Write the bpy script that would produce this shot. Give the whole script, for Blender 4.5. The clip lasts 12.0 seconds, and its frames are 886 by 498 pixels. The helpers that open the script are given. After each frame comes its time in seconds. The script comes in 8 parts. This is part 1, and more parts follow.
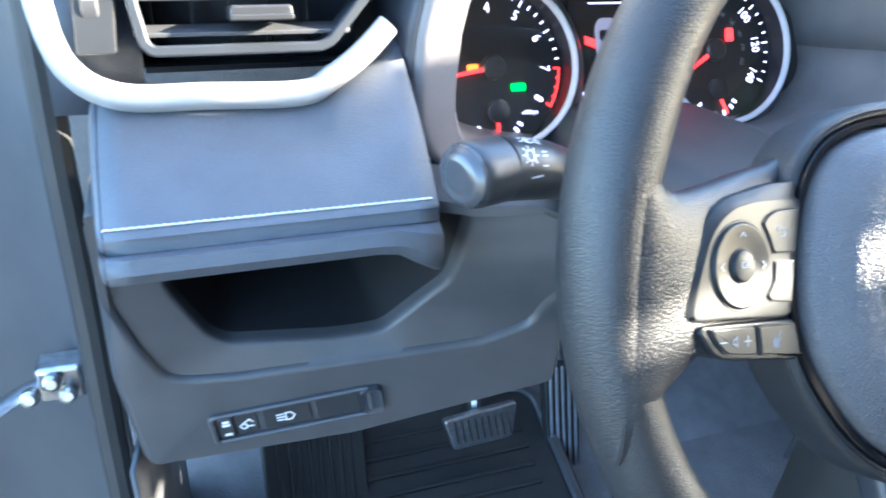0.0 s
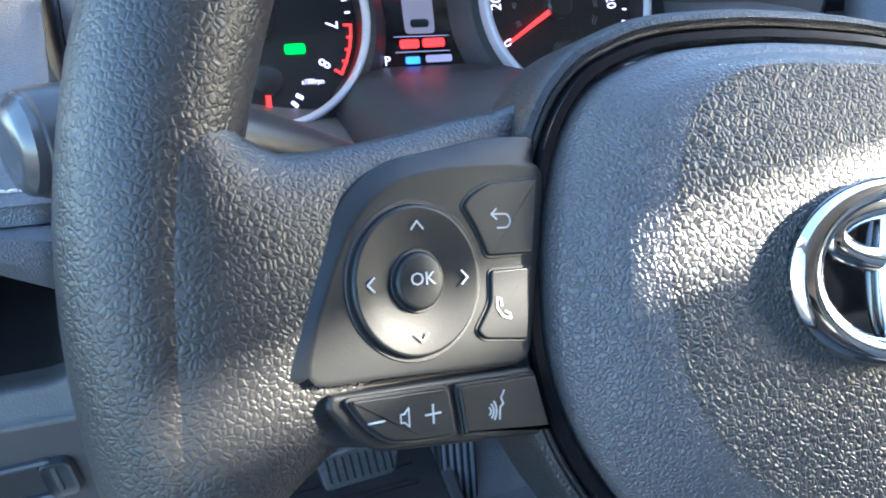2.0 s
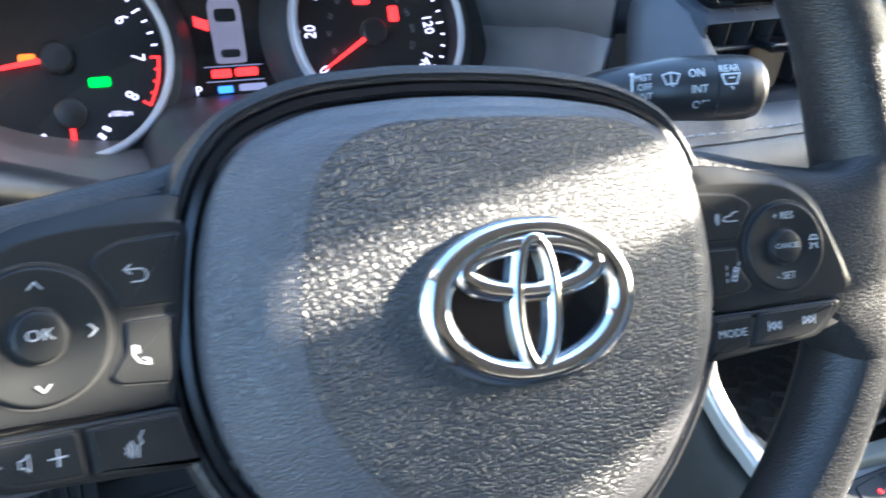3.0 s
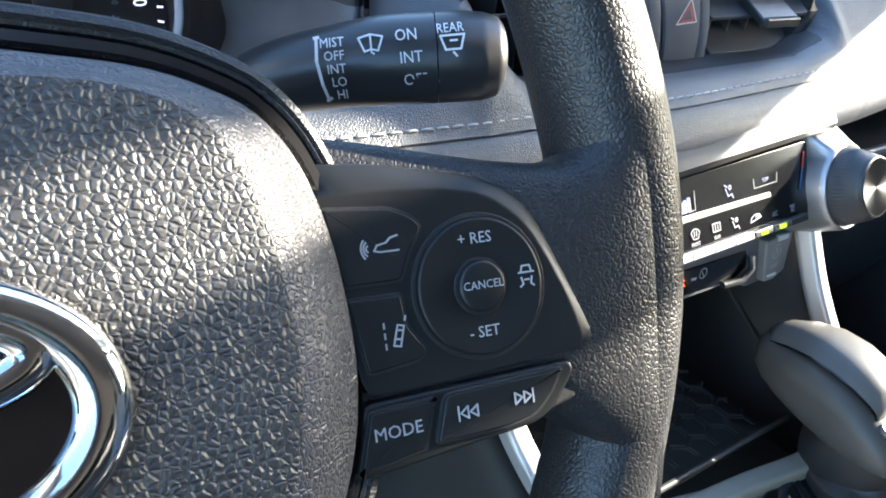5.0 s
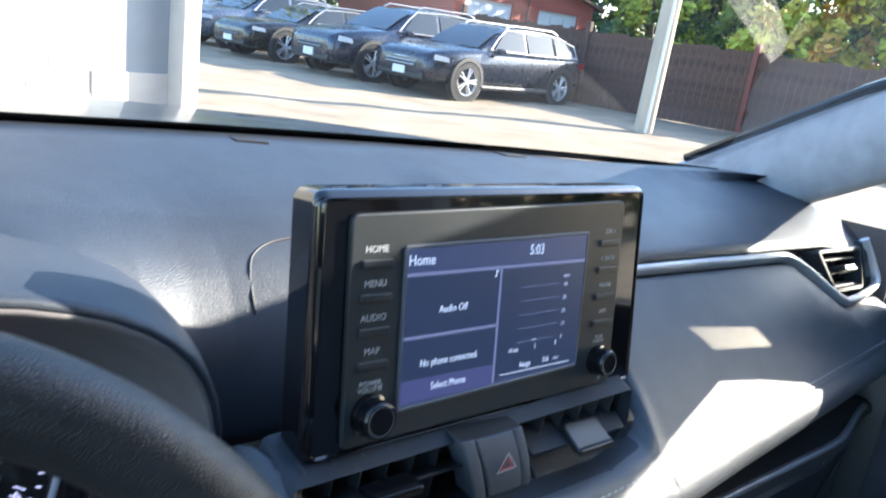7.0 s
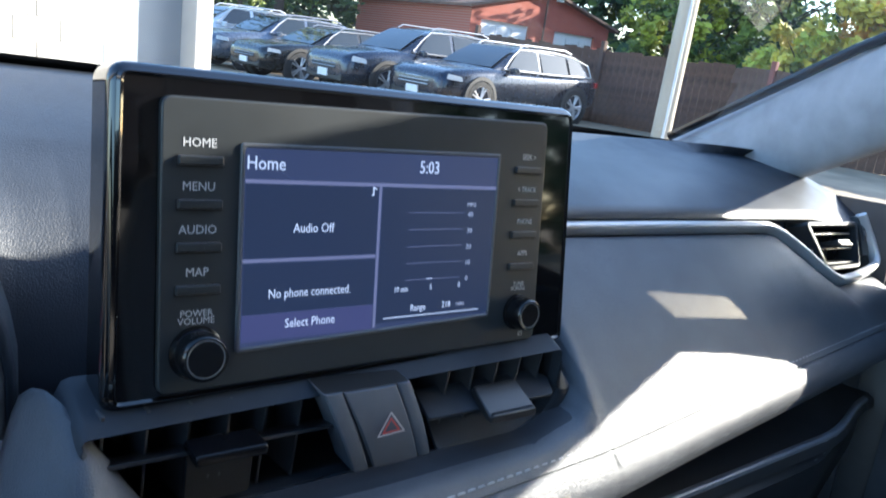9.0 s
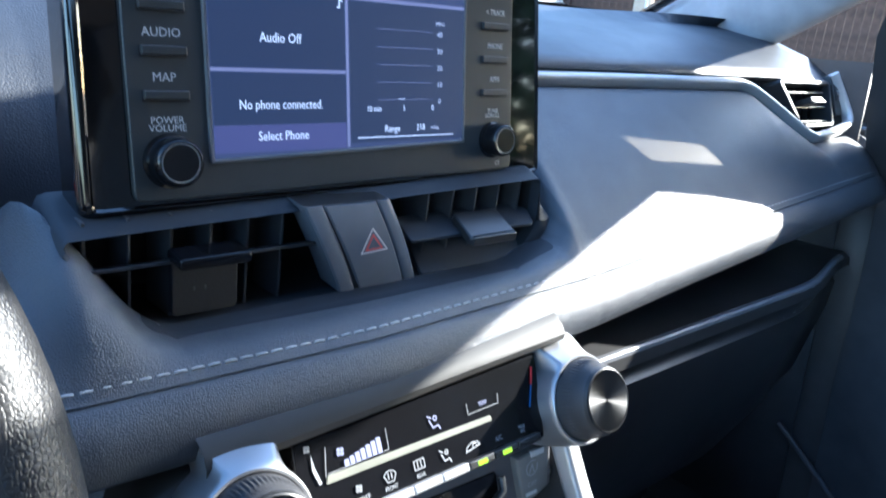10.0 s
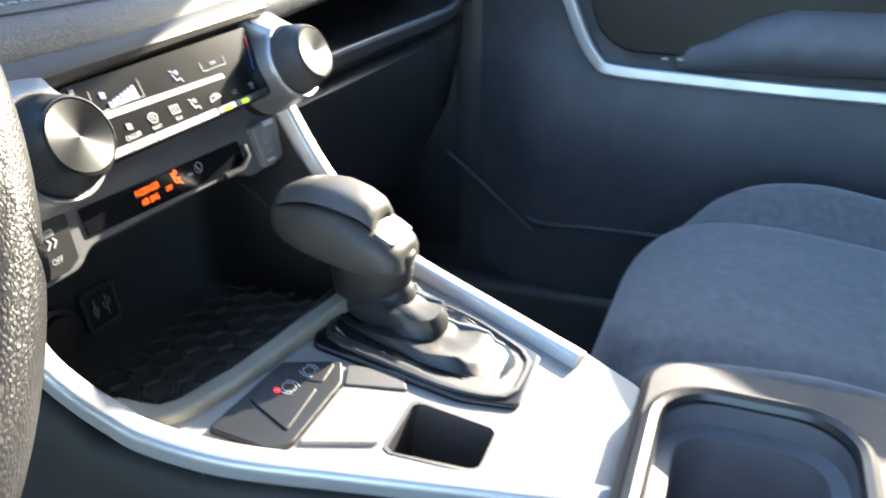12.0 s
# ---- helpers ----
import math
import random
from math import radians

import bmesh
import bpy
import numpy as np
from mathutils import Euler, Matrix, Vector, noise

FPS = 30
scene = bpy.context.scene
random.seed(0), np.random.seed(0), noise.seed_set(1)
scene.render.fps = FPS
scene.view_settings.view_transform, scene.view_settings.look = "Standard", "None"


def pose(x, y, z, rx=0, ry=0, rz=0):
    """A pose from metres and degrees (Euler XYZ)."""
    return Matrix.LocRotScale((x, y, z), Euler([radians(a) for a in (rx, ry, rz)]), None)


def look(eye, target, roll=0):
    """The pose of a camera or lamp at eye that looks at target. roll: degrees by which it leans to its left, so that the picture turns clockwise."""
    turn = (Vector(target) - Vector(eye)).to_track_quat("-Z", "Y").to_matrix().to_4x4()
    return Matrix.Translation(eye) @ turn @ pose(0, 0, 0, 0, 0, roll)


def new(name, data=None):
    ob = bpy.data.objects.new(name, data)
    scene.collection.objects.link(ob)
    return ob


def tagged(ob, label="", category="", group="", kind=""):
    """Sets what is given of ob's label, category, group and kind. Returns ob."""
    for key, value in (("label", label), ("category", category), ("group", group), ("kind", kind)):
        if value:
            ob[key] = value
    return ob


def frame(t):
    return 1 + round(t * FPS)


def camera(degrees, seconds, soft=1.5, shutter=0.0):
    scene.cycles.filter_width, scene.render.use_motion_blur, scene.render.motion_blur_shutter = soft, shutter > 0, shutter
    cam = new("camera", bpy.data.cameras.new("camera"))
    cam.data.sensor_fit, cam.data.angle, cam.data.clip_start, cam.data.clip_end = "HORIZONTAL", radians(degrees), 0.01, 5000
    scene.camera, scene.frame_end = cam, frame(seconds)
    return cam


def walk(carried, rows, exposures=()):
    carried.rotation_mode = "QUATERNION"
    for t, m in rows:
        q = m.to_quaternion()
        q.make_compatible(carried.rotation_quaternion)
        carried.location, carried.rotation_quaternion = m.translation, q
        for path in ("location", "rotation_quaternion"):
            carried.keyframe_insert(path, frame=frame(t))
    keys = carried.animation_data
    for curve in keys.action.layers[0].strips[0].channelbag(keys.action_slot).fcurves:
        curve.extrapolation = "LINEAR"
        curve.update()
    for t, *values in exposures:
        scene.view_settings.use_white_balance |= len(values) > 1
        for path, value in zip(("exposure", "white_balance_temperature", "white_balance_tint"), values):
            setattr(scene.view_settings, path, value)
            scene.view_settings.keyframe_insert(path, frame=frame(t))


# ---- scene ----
cam = camera(61.0, 12.0, soft=1.8, shutter=0.3)
PATH = [
    (0, (0.014, 0.007, 1.244), (0.637, 1.604, 0.214), 4.3),
    (0.5, (0.079, 0.006, 1.233), (0.735, 1.608, 0.231), 4.5),
    (1, (0.121, 0.021, 1.214), (0.805, 1.618, 0.224), 4.6),
    (1.5, (0.144, 0.05, 1.194), (0.848, 1.636, 0.199), 4.6),
    (2, (0.157, 0.07, 1.185), (0.892, 1.639, 0.187), 4.6),
    (2.5, (0.173, 0.052, 1.196), (0.966, 1.597, 0.204), 4.9),
    (3, (0.221, 0.029, 1.21), (1.094, 1.534, 0.224), 5.1),
    (3.5, (0.268, 0.021, 1.216), (1.22, 1.48, 0.233), 5.4),
    (3.7, (0.284, 0.022, 1.214), (1.265, 1.46, 0.231), 5.6),
    (5.3, (0.356, 0.07, 1.171), (1.456, 1.457, 0.24), 6.4),
    (5.5, (0.354, 0.066, 1.175), (1.463, 1.462, 0.269), 6.2),
    (6, (0.336, 0.045, 1.226), (1.497, 1.466, 0.431), 6.4),
    (6.5, (0.341, 0.032, 1.298), (1.564, 1.488, 0.678), 6.7),
    (7, (0.376, 0.036, 1.343), (1.653, 1.508, 0.894), 8.0),
    (7.2, (0.399, 0.044, 1.35), (1.685, 1.521, 0.945), 8.6),
    (8.8, (0.487, 0.037, 1.294), (1.733, 1.555, 0.918), 8.2),
    (9, (0.488, 0.034, 1.28), (1.731, 1.55, 0.882), 7.6),
    (9.5, (0.489, 0.024, 1.248), (1.734, 1.516, 0.775), 6.2),
    (10, (0.485, 0.015, 1.216), (1.752, 1.461, 0.666), 4.4),
    (10.5, (0.484, 0.007, 1.181), (1.805, 1.37, 0.55), 2.5),
    (11, (0.479, -0.002, 1.143), (1.895, 1.218, 0.432), 0.5),
    (11.5, (0.438, -0.014, 1.116), (1.978, 0.989, 0.329), -0.7),
    (12, (0.362, -0.037, 1.112), (2.038, 0.653, 0.266), -1.0),
]
# the car stands on a slope: its own frame, in which all of it is built, is tipped by this turn
TIP = Matrix.Translation((0.719, 0.3, 0)) @ Vector((-0.03493, -0.04991, 0.99814)).rotation_difference(Vector((0, 0, 1))).to_matrix().to_4x4() @ Matrix.Translation((-0.719, -0.3, 0))
walk(cam, [(t, TIP @ look(eye, target, roll)) for t, eye, target, roll in PATH], [(t, e + 0.52, k + 150, 5) for t, e, k in ((0.0, 3.9, 5300), (0.7, 3.65, 5300), (1.5, 3.45, 5200), (3.0, 3.25, 5350), (5.5, 2.85, 5400), (6.2, 2.87, 5200), (6.6, 2.68, 5200), (7.0, 2.2, 5200), (9.0, 1.95, 5100), (9.5, 2.2, 5050), (10.0, 2.42, 4750), (10.5, 2.62, 4650), (11.2, 3.05, 4950), (11.7, 3.08, 5450), (12.0, 2.85, 5650))])

# ---- world, sun, exposure ----
world = bpy.data.worlds.new("world")
scene.world = world
world.use_nodes = True
wn = world.node_tree
sky = wn.nodes.new("ShaderNodeTexSky")
sky.sky_type, sky.sun_disc = "NISHITA", False
SUN_WAY = (TIP.to_3x3() @ Vector((1.0, -0.30, 0.42))).normalized()
sky.sun_elevation = math.asin(SUN_WAY.z)
sky.sun_rotation = math.atan2(SUN_WAY.x, SUN_WAY.y)
wn.links.new(sky.outputs[0], wn.nodes["Background"].inputs[0])
wn.nodes["Background"].inputs[1].default_value = 0.125
sun_data = bpy.data.lights.new("sun", "SUN")
sun_data.energy, sun_data.angle, sun_data.color = 4.1, radians(0.5), (1.0, 0.81, 0.59)
sun = new("sun", sun_data)
sun.matrix_world = look(SUN_WAY * 40, (0, 0, 0))


# ---- materials ----
def material(name, base, rough=0.5, metal=0.0, grain=0.0, grain_size=0.001, vary=0.12, vary_size=0.03, coat=0.0, cell=0.0, cell_size=0.0015,
             sheen=0.0, stretch=(1, 1, 1), rough_vary=0.1, spec=0.5):
    """A surface with colour and gloss varied at two scales, fine grain and, where asked, a pebbled leather relief."""
    m = bpy.data.materials.new(name)
    m.use_nodes = True
    nt = m.node_tree
    b = nt.nodes["Principled BSDF"]
    co = nt.nodes.new("ShaderNodeTexCoord")
    mp = nt.nodes.new("ShaderNodeMapping")
    mp.inputs["Scale"].default_value = stretch
    nt.links.new(co.outputs["Object"], mp.inputs[0])
    big = nt.nodes.new("ShaderNodeTexNoise")
    big.inputs["Scale"].default_value, big.inputs["Detail"].default_value = 1 / vary_size, 5
    nt.links.new(mp.outputs[0], big.inputs["Vector"])
    ramp = nt.nodes.new("ShaderNodeMapRange")
    ramp.inputs["From Min"].default_value, ramp.inputs["From Max"].default_value = 0.3, 0.7
    ramp.inputs["To Min"].default_value, ramp.inputs["To Max"].default_value = 1 - vary, 1 + vary
    nt.links.new(big.outputs[0], ramp.inputs[0])
    mul = nt.nodes.new("ShaderNodeVectorMath")
    mul.operation = "SCALE"
    mul.inputs[0].default_value = base
    nt.links.new(ramp.outputs[0], mul.inputs["Scale"])
    nt.links.new(mul.outputs[0], b.inputs["Base Color"])
    fine = nt.nodes.new("ShaderNodeTexNoise")
    fine.inputs["Scale"].default_value, fine.inputs["Detail"].default_value = 0.35 / vary_size, 4
    nt.links.new(mp.outputs[0], fine.inputs["Vector"])
    rr = nt.nodes.new("ShaderNodeMapRange")
    rr.inputs["From Min"].default_value, rr.inputs["From Max"].default_value = 0.3, 0.7
    rr.inputs["To Min"].default_value, rr.inputs["To Max"].default_value = max(0.02, rough * (1 - rough_vary)), min(1, rough * (1 + rough_vary))
    nt.links.new(fine.outputs[0], rr.inputs[0])
    nt.links.new(rr.outputs[0], b.inputs["Roughness"])
    b.inputs["Metallic"].default_value = metal
    b.inputs["Coat Weight"].default_value = coat
    b.inputs["Coat Roughness"].default_value = 0.04
    b.inputs["Sheen Weight"].default_value = sheen
    b.inputs["Specular IOR Level"].default_value = spec
    last = None
    if grain:
        gn = nt.nodes.new("ShaderNodeTexNoise")
        gn.inputs["Scale"].default_value, gn.inputs["Detail"].default_value = 1 / grain_size, 3
        nt.links.new(mp.outputs[0], gn.inputs["Vector"])
        bp = nt.nodes.new("ShaderNodeBump")
        bp.inputs["Strength"].default_value, bp.inputs["Distance"].default_value = grain, grain_size * 0.5
        nt.links.new(gn.outputs[0], bp.inputs["Height"])
        last = bp
    if cell:
        wob = nt.nodes.new("ShaderNodeTexNoise")
        wob.inputs["Scale"].default_value = 0.6 / cell_size
        nt.links.new(mp.outputs[0], wob.inputs["Vector"])
        mixv = nt.nodes.new("ShaderNodeVectorMath")
        mixv.operation = "MULTIPLY_ADD"
        mixv.inputs[1].default_value = (cell_size * 0.9,) * 3
        nt.links.new(wob.outputs[1], mixv.inputs[0])
        nt.links.new(mp.outputs[0], mixv.inputs[2])
        vo = nt.nodes.new("ShaderNodeTexVoronoi")
        vo.feature = "DISTANCE_TO_EDGE"
        vo.inputs["Scale"].default_value = 1 / cell_size
        nt.links.new(mixv.outputs[0], vo.inputs["Vector"])
        cut = nt.nodes.new("ShaderNodeMapRange")
        cut.interpolation_type = "SMOOTHSTEP"
        cut.inputs["From Max"].default_value = 0.28
        nt.links.new(vo.outputs[0], cut.inputs[0])
        bp = nt.nodes.new("ShaderNodeBump")
        bp.inputs["Strength"].default_value, bp.inputs["Distance"].default_value = cell, cell_size * 0.35
        nt.links.new(cut.outputs[0], bp.inputs["Height"])
        if last:
            nt.links.new(last.outputs[0], bp.inputs["Normal"])
        last = bp
    if last:
        nt.links.new(last.outputs[0], b.inputs["Normal"])
    return m


def glowing(name, colour, strength, rough=0.15):
    m = bpy.data.materials.new(name)
    m.use_nodes = True
    b = m.node_tree.nodes["Principled BSDF"]
    b.inputs["Base Color"].default_value = (*[c * 0.3 for c in colour], 1)
    b.inputs["Emission Color"].default_value = (*colour, 1)
    b.inputs["Emission Strength"].default_value = strength
    b.inputs["Roughness"].default_value = rough
    return m


def clear(name, tint=(1, 1, 1), gloss=0.06):
    m = bpy.data.materials.new(name)
    m.use_nodes = True
    nt = m.node_tree
    nt.nodes.remove(nt.nodes["Principled BSDF"])
    tr, gl, mx = (nt.nodes.new("ShaderNodeBsdf" + n) for n in ("Transparent", "Glossy", "Transparent"))
    nt.nodes.remove(mx)
    mx = nt.nodes.new("ShaderNodeMixShader")
    lw = nt.nodes.new("ShaderNodeLayerWeight")
    p5, gn = nt.nodes.new("ShaderNodeMath"), nt.nodes.new("ShaderNodeMapRange")
    p5.operation, p5.inputs[1].default_value = "POWER", 4.5
    gn.inputs["To Min"].default_value, gn.inputs["To Max"].default_value = gloss, 0.9
    nt.links.new(lw.outputs["Facing"], p5.inputs[0])
    nt.links.new(p5.outputs[0], gn.inputs[0])
    tr.inputs[0].default_value = (*tint, 1)
    gl.inputs["Roughness"].default_value = 0.02
    nt.links.new(gn.outputs[0], mx.inputs[0])
    nt.links.new(tr.outputs[0], mx.inputs[1])
    nt.links.new(gl.outputs[0], mx.inputs[2])
    nt.links.new(mx.outputs[0], nt.nodes["Material Output"].inputs[0])
    return m


DASH = material("dash_soft_plastic", (0.026, 0.032, 0.044), 0.47, grain=0.2, grain_size=0.0012, cell=0.22, cell_size=0.0016, spec=0.44)
PAD = material("dash_leatherette", (0.061, 0.067, 0.079), 0.45, grain=0.12, grain_size=0.0007, cell=0.42, cell_size=0.0012, spec=0.68)
HARD = material("hard_black_plastic", (0.046, 0.046, 0.049), 0.46, grain=0.3, grain_size=0.0009)
# near-black plastic for recesses and gaps, their shade put into the colour
DARK = material("cavity_shade_plastic", (0.012, 0.012, 0.013), 0.6, grain=0.2, grain_size=0.0012)
RIMSKIN = material("rim_urethane", (0.017, 0.017, 0.018), 0.42, grain=0.12, grain_size=0.0006, cell=0.30, cell_size=0.0015, spec=0.46)
HORN = material("horn_pad_vinyl", (0.035, 0.035, 0.036), 0.42, grain=0.1, grain_size=0.0006, cell=0.62, cell_size=0.0017, spec=0.5)
HORNEDGE = material("horn_pad_smooth_vinyl", (0.060, 0.059, 0.064), 0.40, grain=0.1, grain_size=0.0006, cell=0.55, cell_size=0.0014, spec=0.5)
SATIN = material("satin_black_plastic", (0.024, 0.024, 0.025), 0.34, grain=0.12, grain_size=0.0004)
GREYSATIN = material("satin_grey_plastic", (0.022, 0.025, 0.030), 0.42, grain=0.1, grain_size=0.0004)
EDGEGREY = material("satin_edge_paint", (0.26, 0.27, 0.30), 0.38, grain=0.06, grain_size=0.0004, metal=0.4)
BUTTON = material("button_plastic", (0.011, 0.012, 0.013), 0.42, grain=0.12, grain_size=0.0004, spec=0.32)
PIANO = material("piano_black", (0.004, 0.004, 0.005), 0.06, coat=0.6, vary=0.02)
PANELBLACK = material("panel_black", (0.006, 0.006, 0.007), 0.14, vary=0.02, spec=0.3)
GLOSS = material("gloss_black_bezel", (0.006, 0.006, 0.007), 0.16, vary=0.02)
BEZEL = material("screen_bezel_plastic", (0.030, 0.034, 0.037), 0.35, grain=0.05, grain_size=0.0004)
SILVER = material("silver_trim_paint", (0.54, 0.54, 0.55), 0.40, metal=0.50, vary=0.04, grain=0.04, grain_size=0.0004)
CHROME = material("chrome", (0.75, 0.74, 0.73), 0.07, metal=1.0, vary=0.03)
BRUSHED = material("turned_metal", (0.33, 0.33, 0.335), 0.28, metal=1.0, vary=0.05)
STALKEND = material("pale_satin_plastic", (0.035, 0.036, 0.040), 0.26, grain=0.1, grain_size=0.0004, spec=0.7)
RUBBER = material("black_rubber", (0.022, 0.022, 0.022), 0.65, grain=0.3, grain_size=0.0015)
FABRIC = material("seat_fabric", (0.125, 0.126, 0.134), 0.9, grain=0.8, grain_size=0.0016, sheen=0.4, vary=0.18, vary_size=0.01)
BOOTSKIN = material("boot_leather", (0.017, 0.017, 0.018), 0.46, grain=0.2, grain_size=0.001, cell=0.12, cell_size=0.0015)
CARPET = material("carpet", (0.15, 0.148, 0.152), 0.95, grain=1.0, grain_size=0.003)
LINER = material("headliner", (0.42, 0.42, 0.43), 0.9, grain=0.4, grain_size=0.002)
PILLAR = material("pillar_trim", (0.36, 0.37, 0.40), 0.75, grain=0.3, grain_size=0.0012)
STEEL = material("steel", (0.45, 0.45, 0.45), 0.35, metal=1.0, vary=0.2, vary_size=0.006)
THREAD = material("grey_thread", (0.50, 0.50, 0.50), 0.8, grain=0.5, grain_size=0.0004)
RINGPAINT = material("pale_ring_paint", (0.78, 0.77, 0.80), 0.32, vary=0.04)
TRIMGREY = material("grained_grey_plastic", (0.105, 0.106, 0.116), 0.5, grain=0.3, grain_size=0.001)
GAUGE = material("gauge_face", (0.010, 0.010, 0.011), 0.5, vary=0.05)
BINN = material("binnacle_plastic", (0.16, 0.146, 0.148), 0.45, grain=0.3, grain_size=0.0012)
BODYPAINT = material("dark_grey_paint", (0.035, 0.038, 0.042), 0.3, metal=0.4, coat=0.5, vary=0.03)
INK = material("white_print", (0.60, 0.61, 0.63), 0.6, vary=0.05)
GREYINK = material("grey_print", (0.33, 0.34, 0.36), 0.6, vary=0.05)
LILAC = glowing("gauge_white", (0.74, 0.68, 1.0), 0.24)
RED = glowing("gauge_red", (1.0, 0.02, 0.02), 0.36)
ORANGE = glowing("orange_lamp", (1.0, 0.12, 0.01), 0.34)
GREEN = glowing("green_lamp", (0.02, 1.0, 0.04), 0.25)
LIME = glowing("lime_lamp", (0.45, 0.75, 0.02), 0.25)
BLUE = glowing("blue_lamp", (0.06, 0.22, 0.9), 0.25)
SCREEN = glowing("screen_blue", (0.030, 0.038, 0.080), 0.26, rough=0.30)
SCREENBAR = glowing("screen_bar", (0.056, 0.058, 0.14), 0.20, rough=0.30)
SCREENLINE = glowing("screen_line", (0.16, 0.16, 0.26), 0.20, rough=0.12)
SCREENTEXT = glowing("screen_text", (0.74, 0.78, 0.95), 0.16)
SCREENDIM = glowing("screen_small_text", (0.50, 0.52, 0.66), 0.15)
LCD = glowing("lcd_segments", (0.62, 0.60, 0.78), 0.10)
GLASS = clear("window_glass")
PRIVACY = clear("privacy_glass", (0.05, 0.052, 0.055))


# ---- builders ----
def thing(name, at, label, category, group="", kind=""):
    ob = new(name)
    ob.location = at
    ob.empty_display_size = 0.05
    tagged(ob, label, category, group, kind)
    return ob


def link(name, me, mat, parent=None, label="", smooth=35):
    ob = new(name, me)
    if mat:
        me.materials.append(mat)
    if smooth:
        me.polygons.foreach_set("use_smooth", [True] * len(me.polygons))
        me.set_sharp_from_angle(angle=radians(smooth))
        if len(me.polygons) < 4000:
            # flat faces keep flat highlights up to their rounded edges
            ob.modifiers.new("normals", "WEIGHTED_NORMAL").keep_sharp = True
    if parent is not None:
        ob.parent = parent
        m = Matrix.Identity(4)
        p = parent
        chain = []
        while p is not None:
            chain.append(p)
            p = p.parent
        for p in reversed(chain):
            m = m @ p.matrix_parent_inverse @ p.matrix_basis
        ob.matrix_parent_inverse = m.inverted()
    if label:
        ob["label"] = label
    return ob


def part(name, bm, mat, parent=None, label="", smooth=35, at=None):
    """One mesh object out of a bmesh, in world places, or at the pose given."""
    bmesh.ops.recalc_face_normals(bm, faces=bm.faces)
    me = bpy.data.meshes.new(name)
    bm.to_mesh(me)
    bm.free()
    ob = link(name, me, mat, parent, label, smooth)
    if at is not None:
        ob.matrix_basis = at
    return ob


def lofted(rows, ring=False, caps=False, loop=False, bm=None, m=None):
    """A skin over rows of points. ring: each row closes; loop: the last row joins the first; caps: the end rows are filled."""
    bm = bm or bmesh.new()
    vs = [[bm.verts.new(m @ Vector(p) if m else Vector(p)) for p in r] for r in rows]
    n = len(vs[0])
    for i in range(len(vs) - (0 if loop else 1)):
        a, b = vs[i], vs[(i + 1) % len(vs)]
        for j in range(n if ring else n - 1):
            k = (j + 1) % n
            bm.faces.new((a[j], a[k], b[k], b[j]))
    if caps:
        bm.faces.new(vs[0])
        bm.faces.new(vs[-1])
    return bm


def rrect(w, h, r, n=5, cx=0.0, cy=0.0):
    """A rectangle with round corners."""
    out = []
    for k, (sx, sy) in enumerate(((1, 1), (-1, 1), (-1, -1), (1, -1))):
        for i in range(n + 1):
            a = radians(90 * k + 90 * i / n)
            out.append((cx + sx * (w / 2 - r) + r * math.cos(a), cy + sy * (h / 2 - r) + r * math.sin(a)))
    return out


def oval(a, b, n=48, cx=0.0, cy=0.0):
    return [(cx + a * math.cos(2 * math.pi * i / n), cy + b * math.sin(2 * math.pi * i / n)) for i in range(n)]


def rounded(pts, r, n=4):
    """A polygon with its corners rounded."""
    out = []
    for i, p in enumerate(pts):
        p, a, b = Vector(p), Vector(pts[i - 1]), Vector(pts[(i + 1) % len(pts)])
        rr = min(r, 0.45 * (a - p).length, 0.45 * (b - p).length)
        s, e = p + (a - p).normalized() * rr, p + (b - p).normalized() * rr
        for k in range(n + 1):
            f = k / n
            q = s * (1 - f) ** 2 + p * 2 * f * (1 - f) + e * f * f
            out.append((q.x, q.y))
    return out


def inset(pts, d):
    """The outline moved inwards (of a counter-clockwise polygon)."""
    n = len(pts)
    area = sum(pts[i - 1][0] * pts[i][1] - pts[i][0] * pts[i - 1][1] for i in range(n))
    d = d if area > 0 else -d
    out = []
    for i in range(n):
        a, p, b = Vector(pts[i - 1]), Vector(pts[i]), Vector(pts[(i + 1) % n])
        e1, e2 = (p - a), (b - p)
        if e1.length < 1e-9:
            e1 = e2
        if e2.length < 1e-9:
            e2 = e1
        n1, n2 = Vector((-e1.y, e1.x)).normalized(), Vector((-e2.y, e2.x)).normalized()
        q = n1 + n2
        q = n1 if q.length < 1e-6 else q / max(0.35, q.length_squared / 2) 
        out.append((p.x + q.x * d, p.y + q.y * d))
    return out


def radial(poly, c, n=72):
    out = []
    for k in range(n):
        a = 2 * math.pi * k / n
        d = Vector((math.cos(a), math.sin(a)))
        best = 0.0
        for i in range(len(poly)):
            p, q = Vector(poly[i - 1]) - c, Vector(poly[i]) - c
            e = q - p
            den = d.x * e.y - d.y * e.x
            if abs(den) > 1e-12:
                t = (p.x * e.y - p.y * e.x) / den
                u = (p.x * d.y - p.y * d.x) / den
                if t > 0 and -1e-6 <= u <= 1 + 1e-6:
                    best = max(best, t)
        out.append((c.x + d.x * best, c.y + d.y * best))
    return out


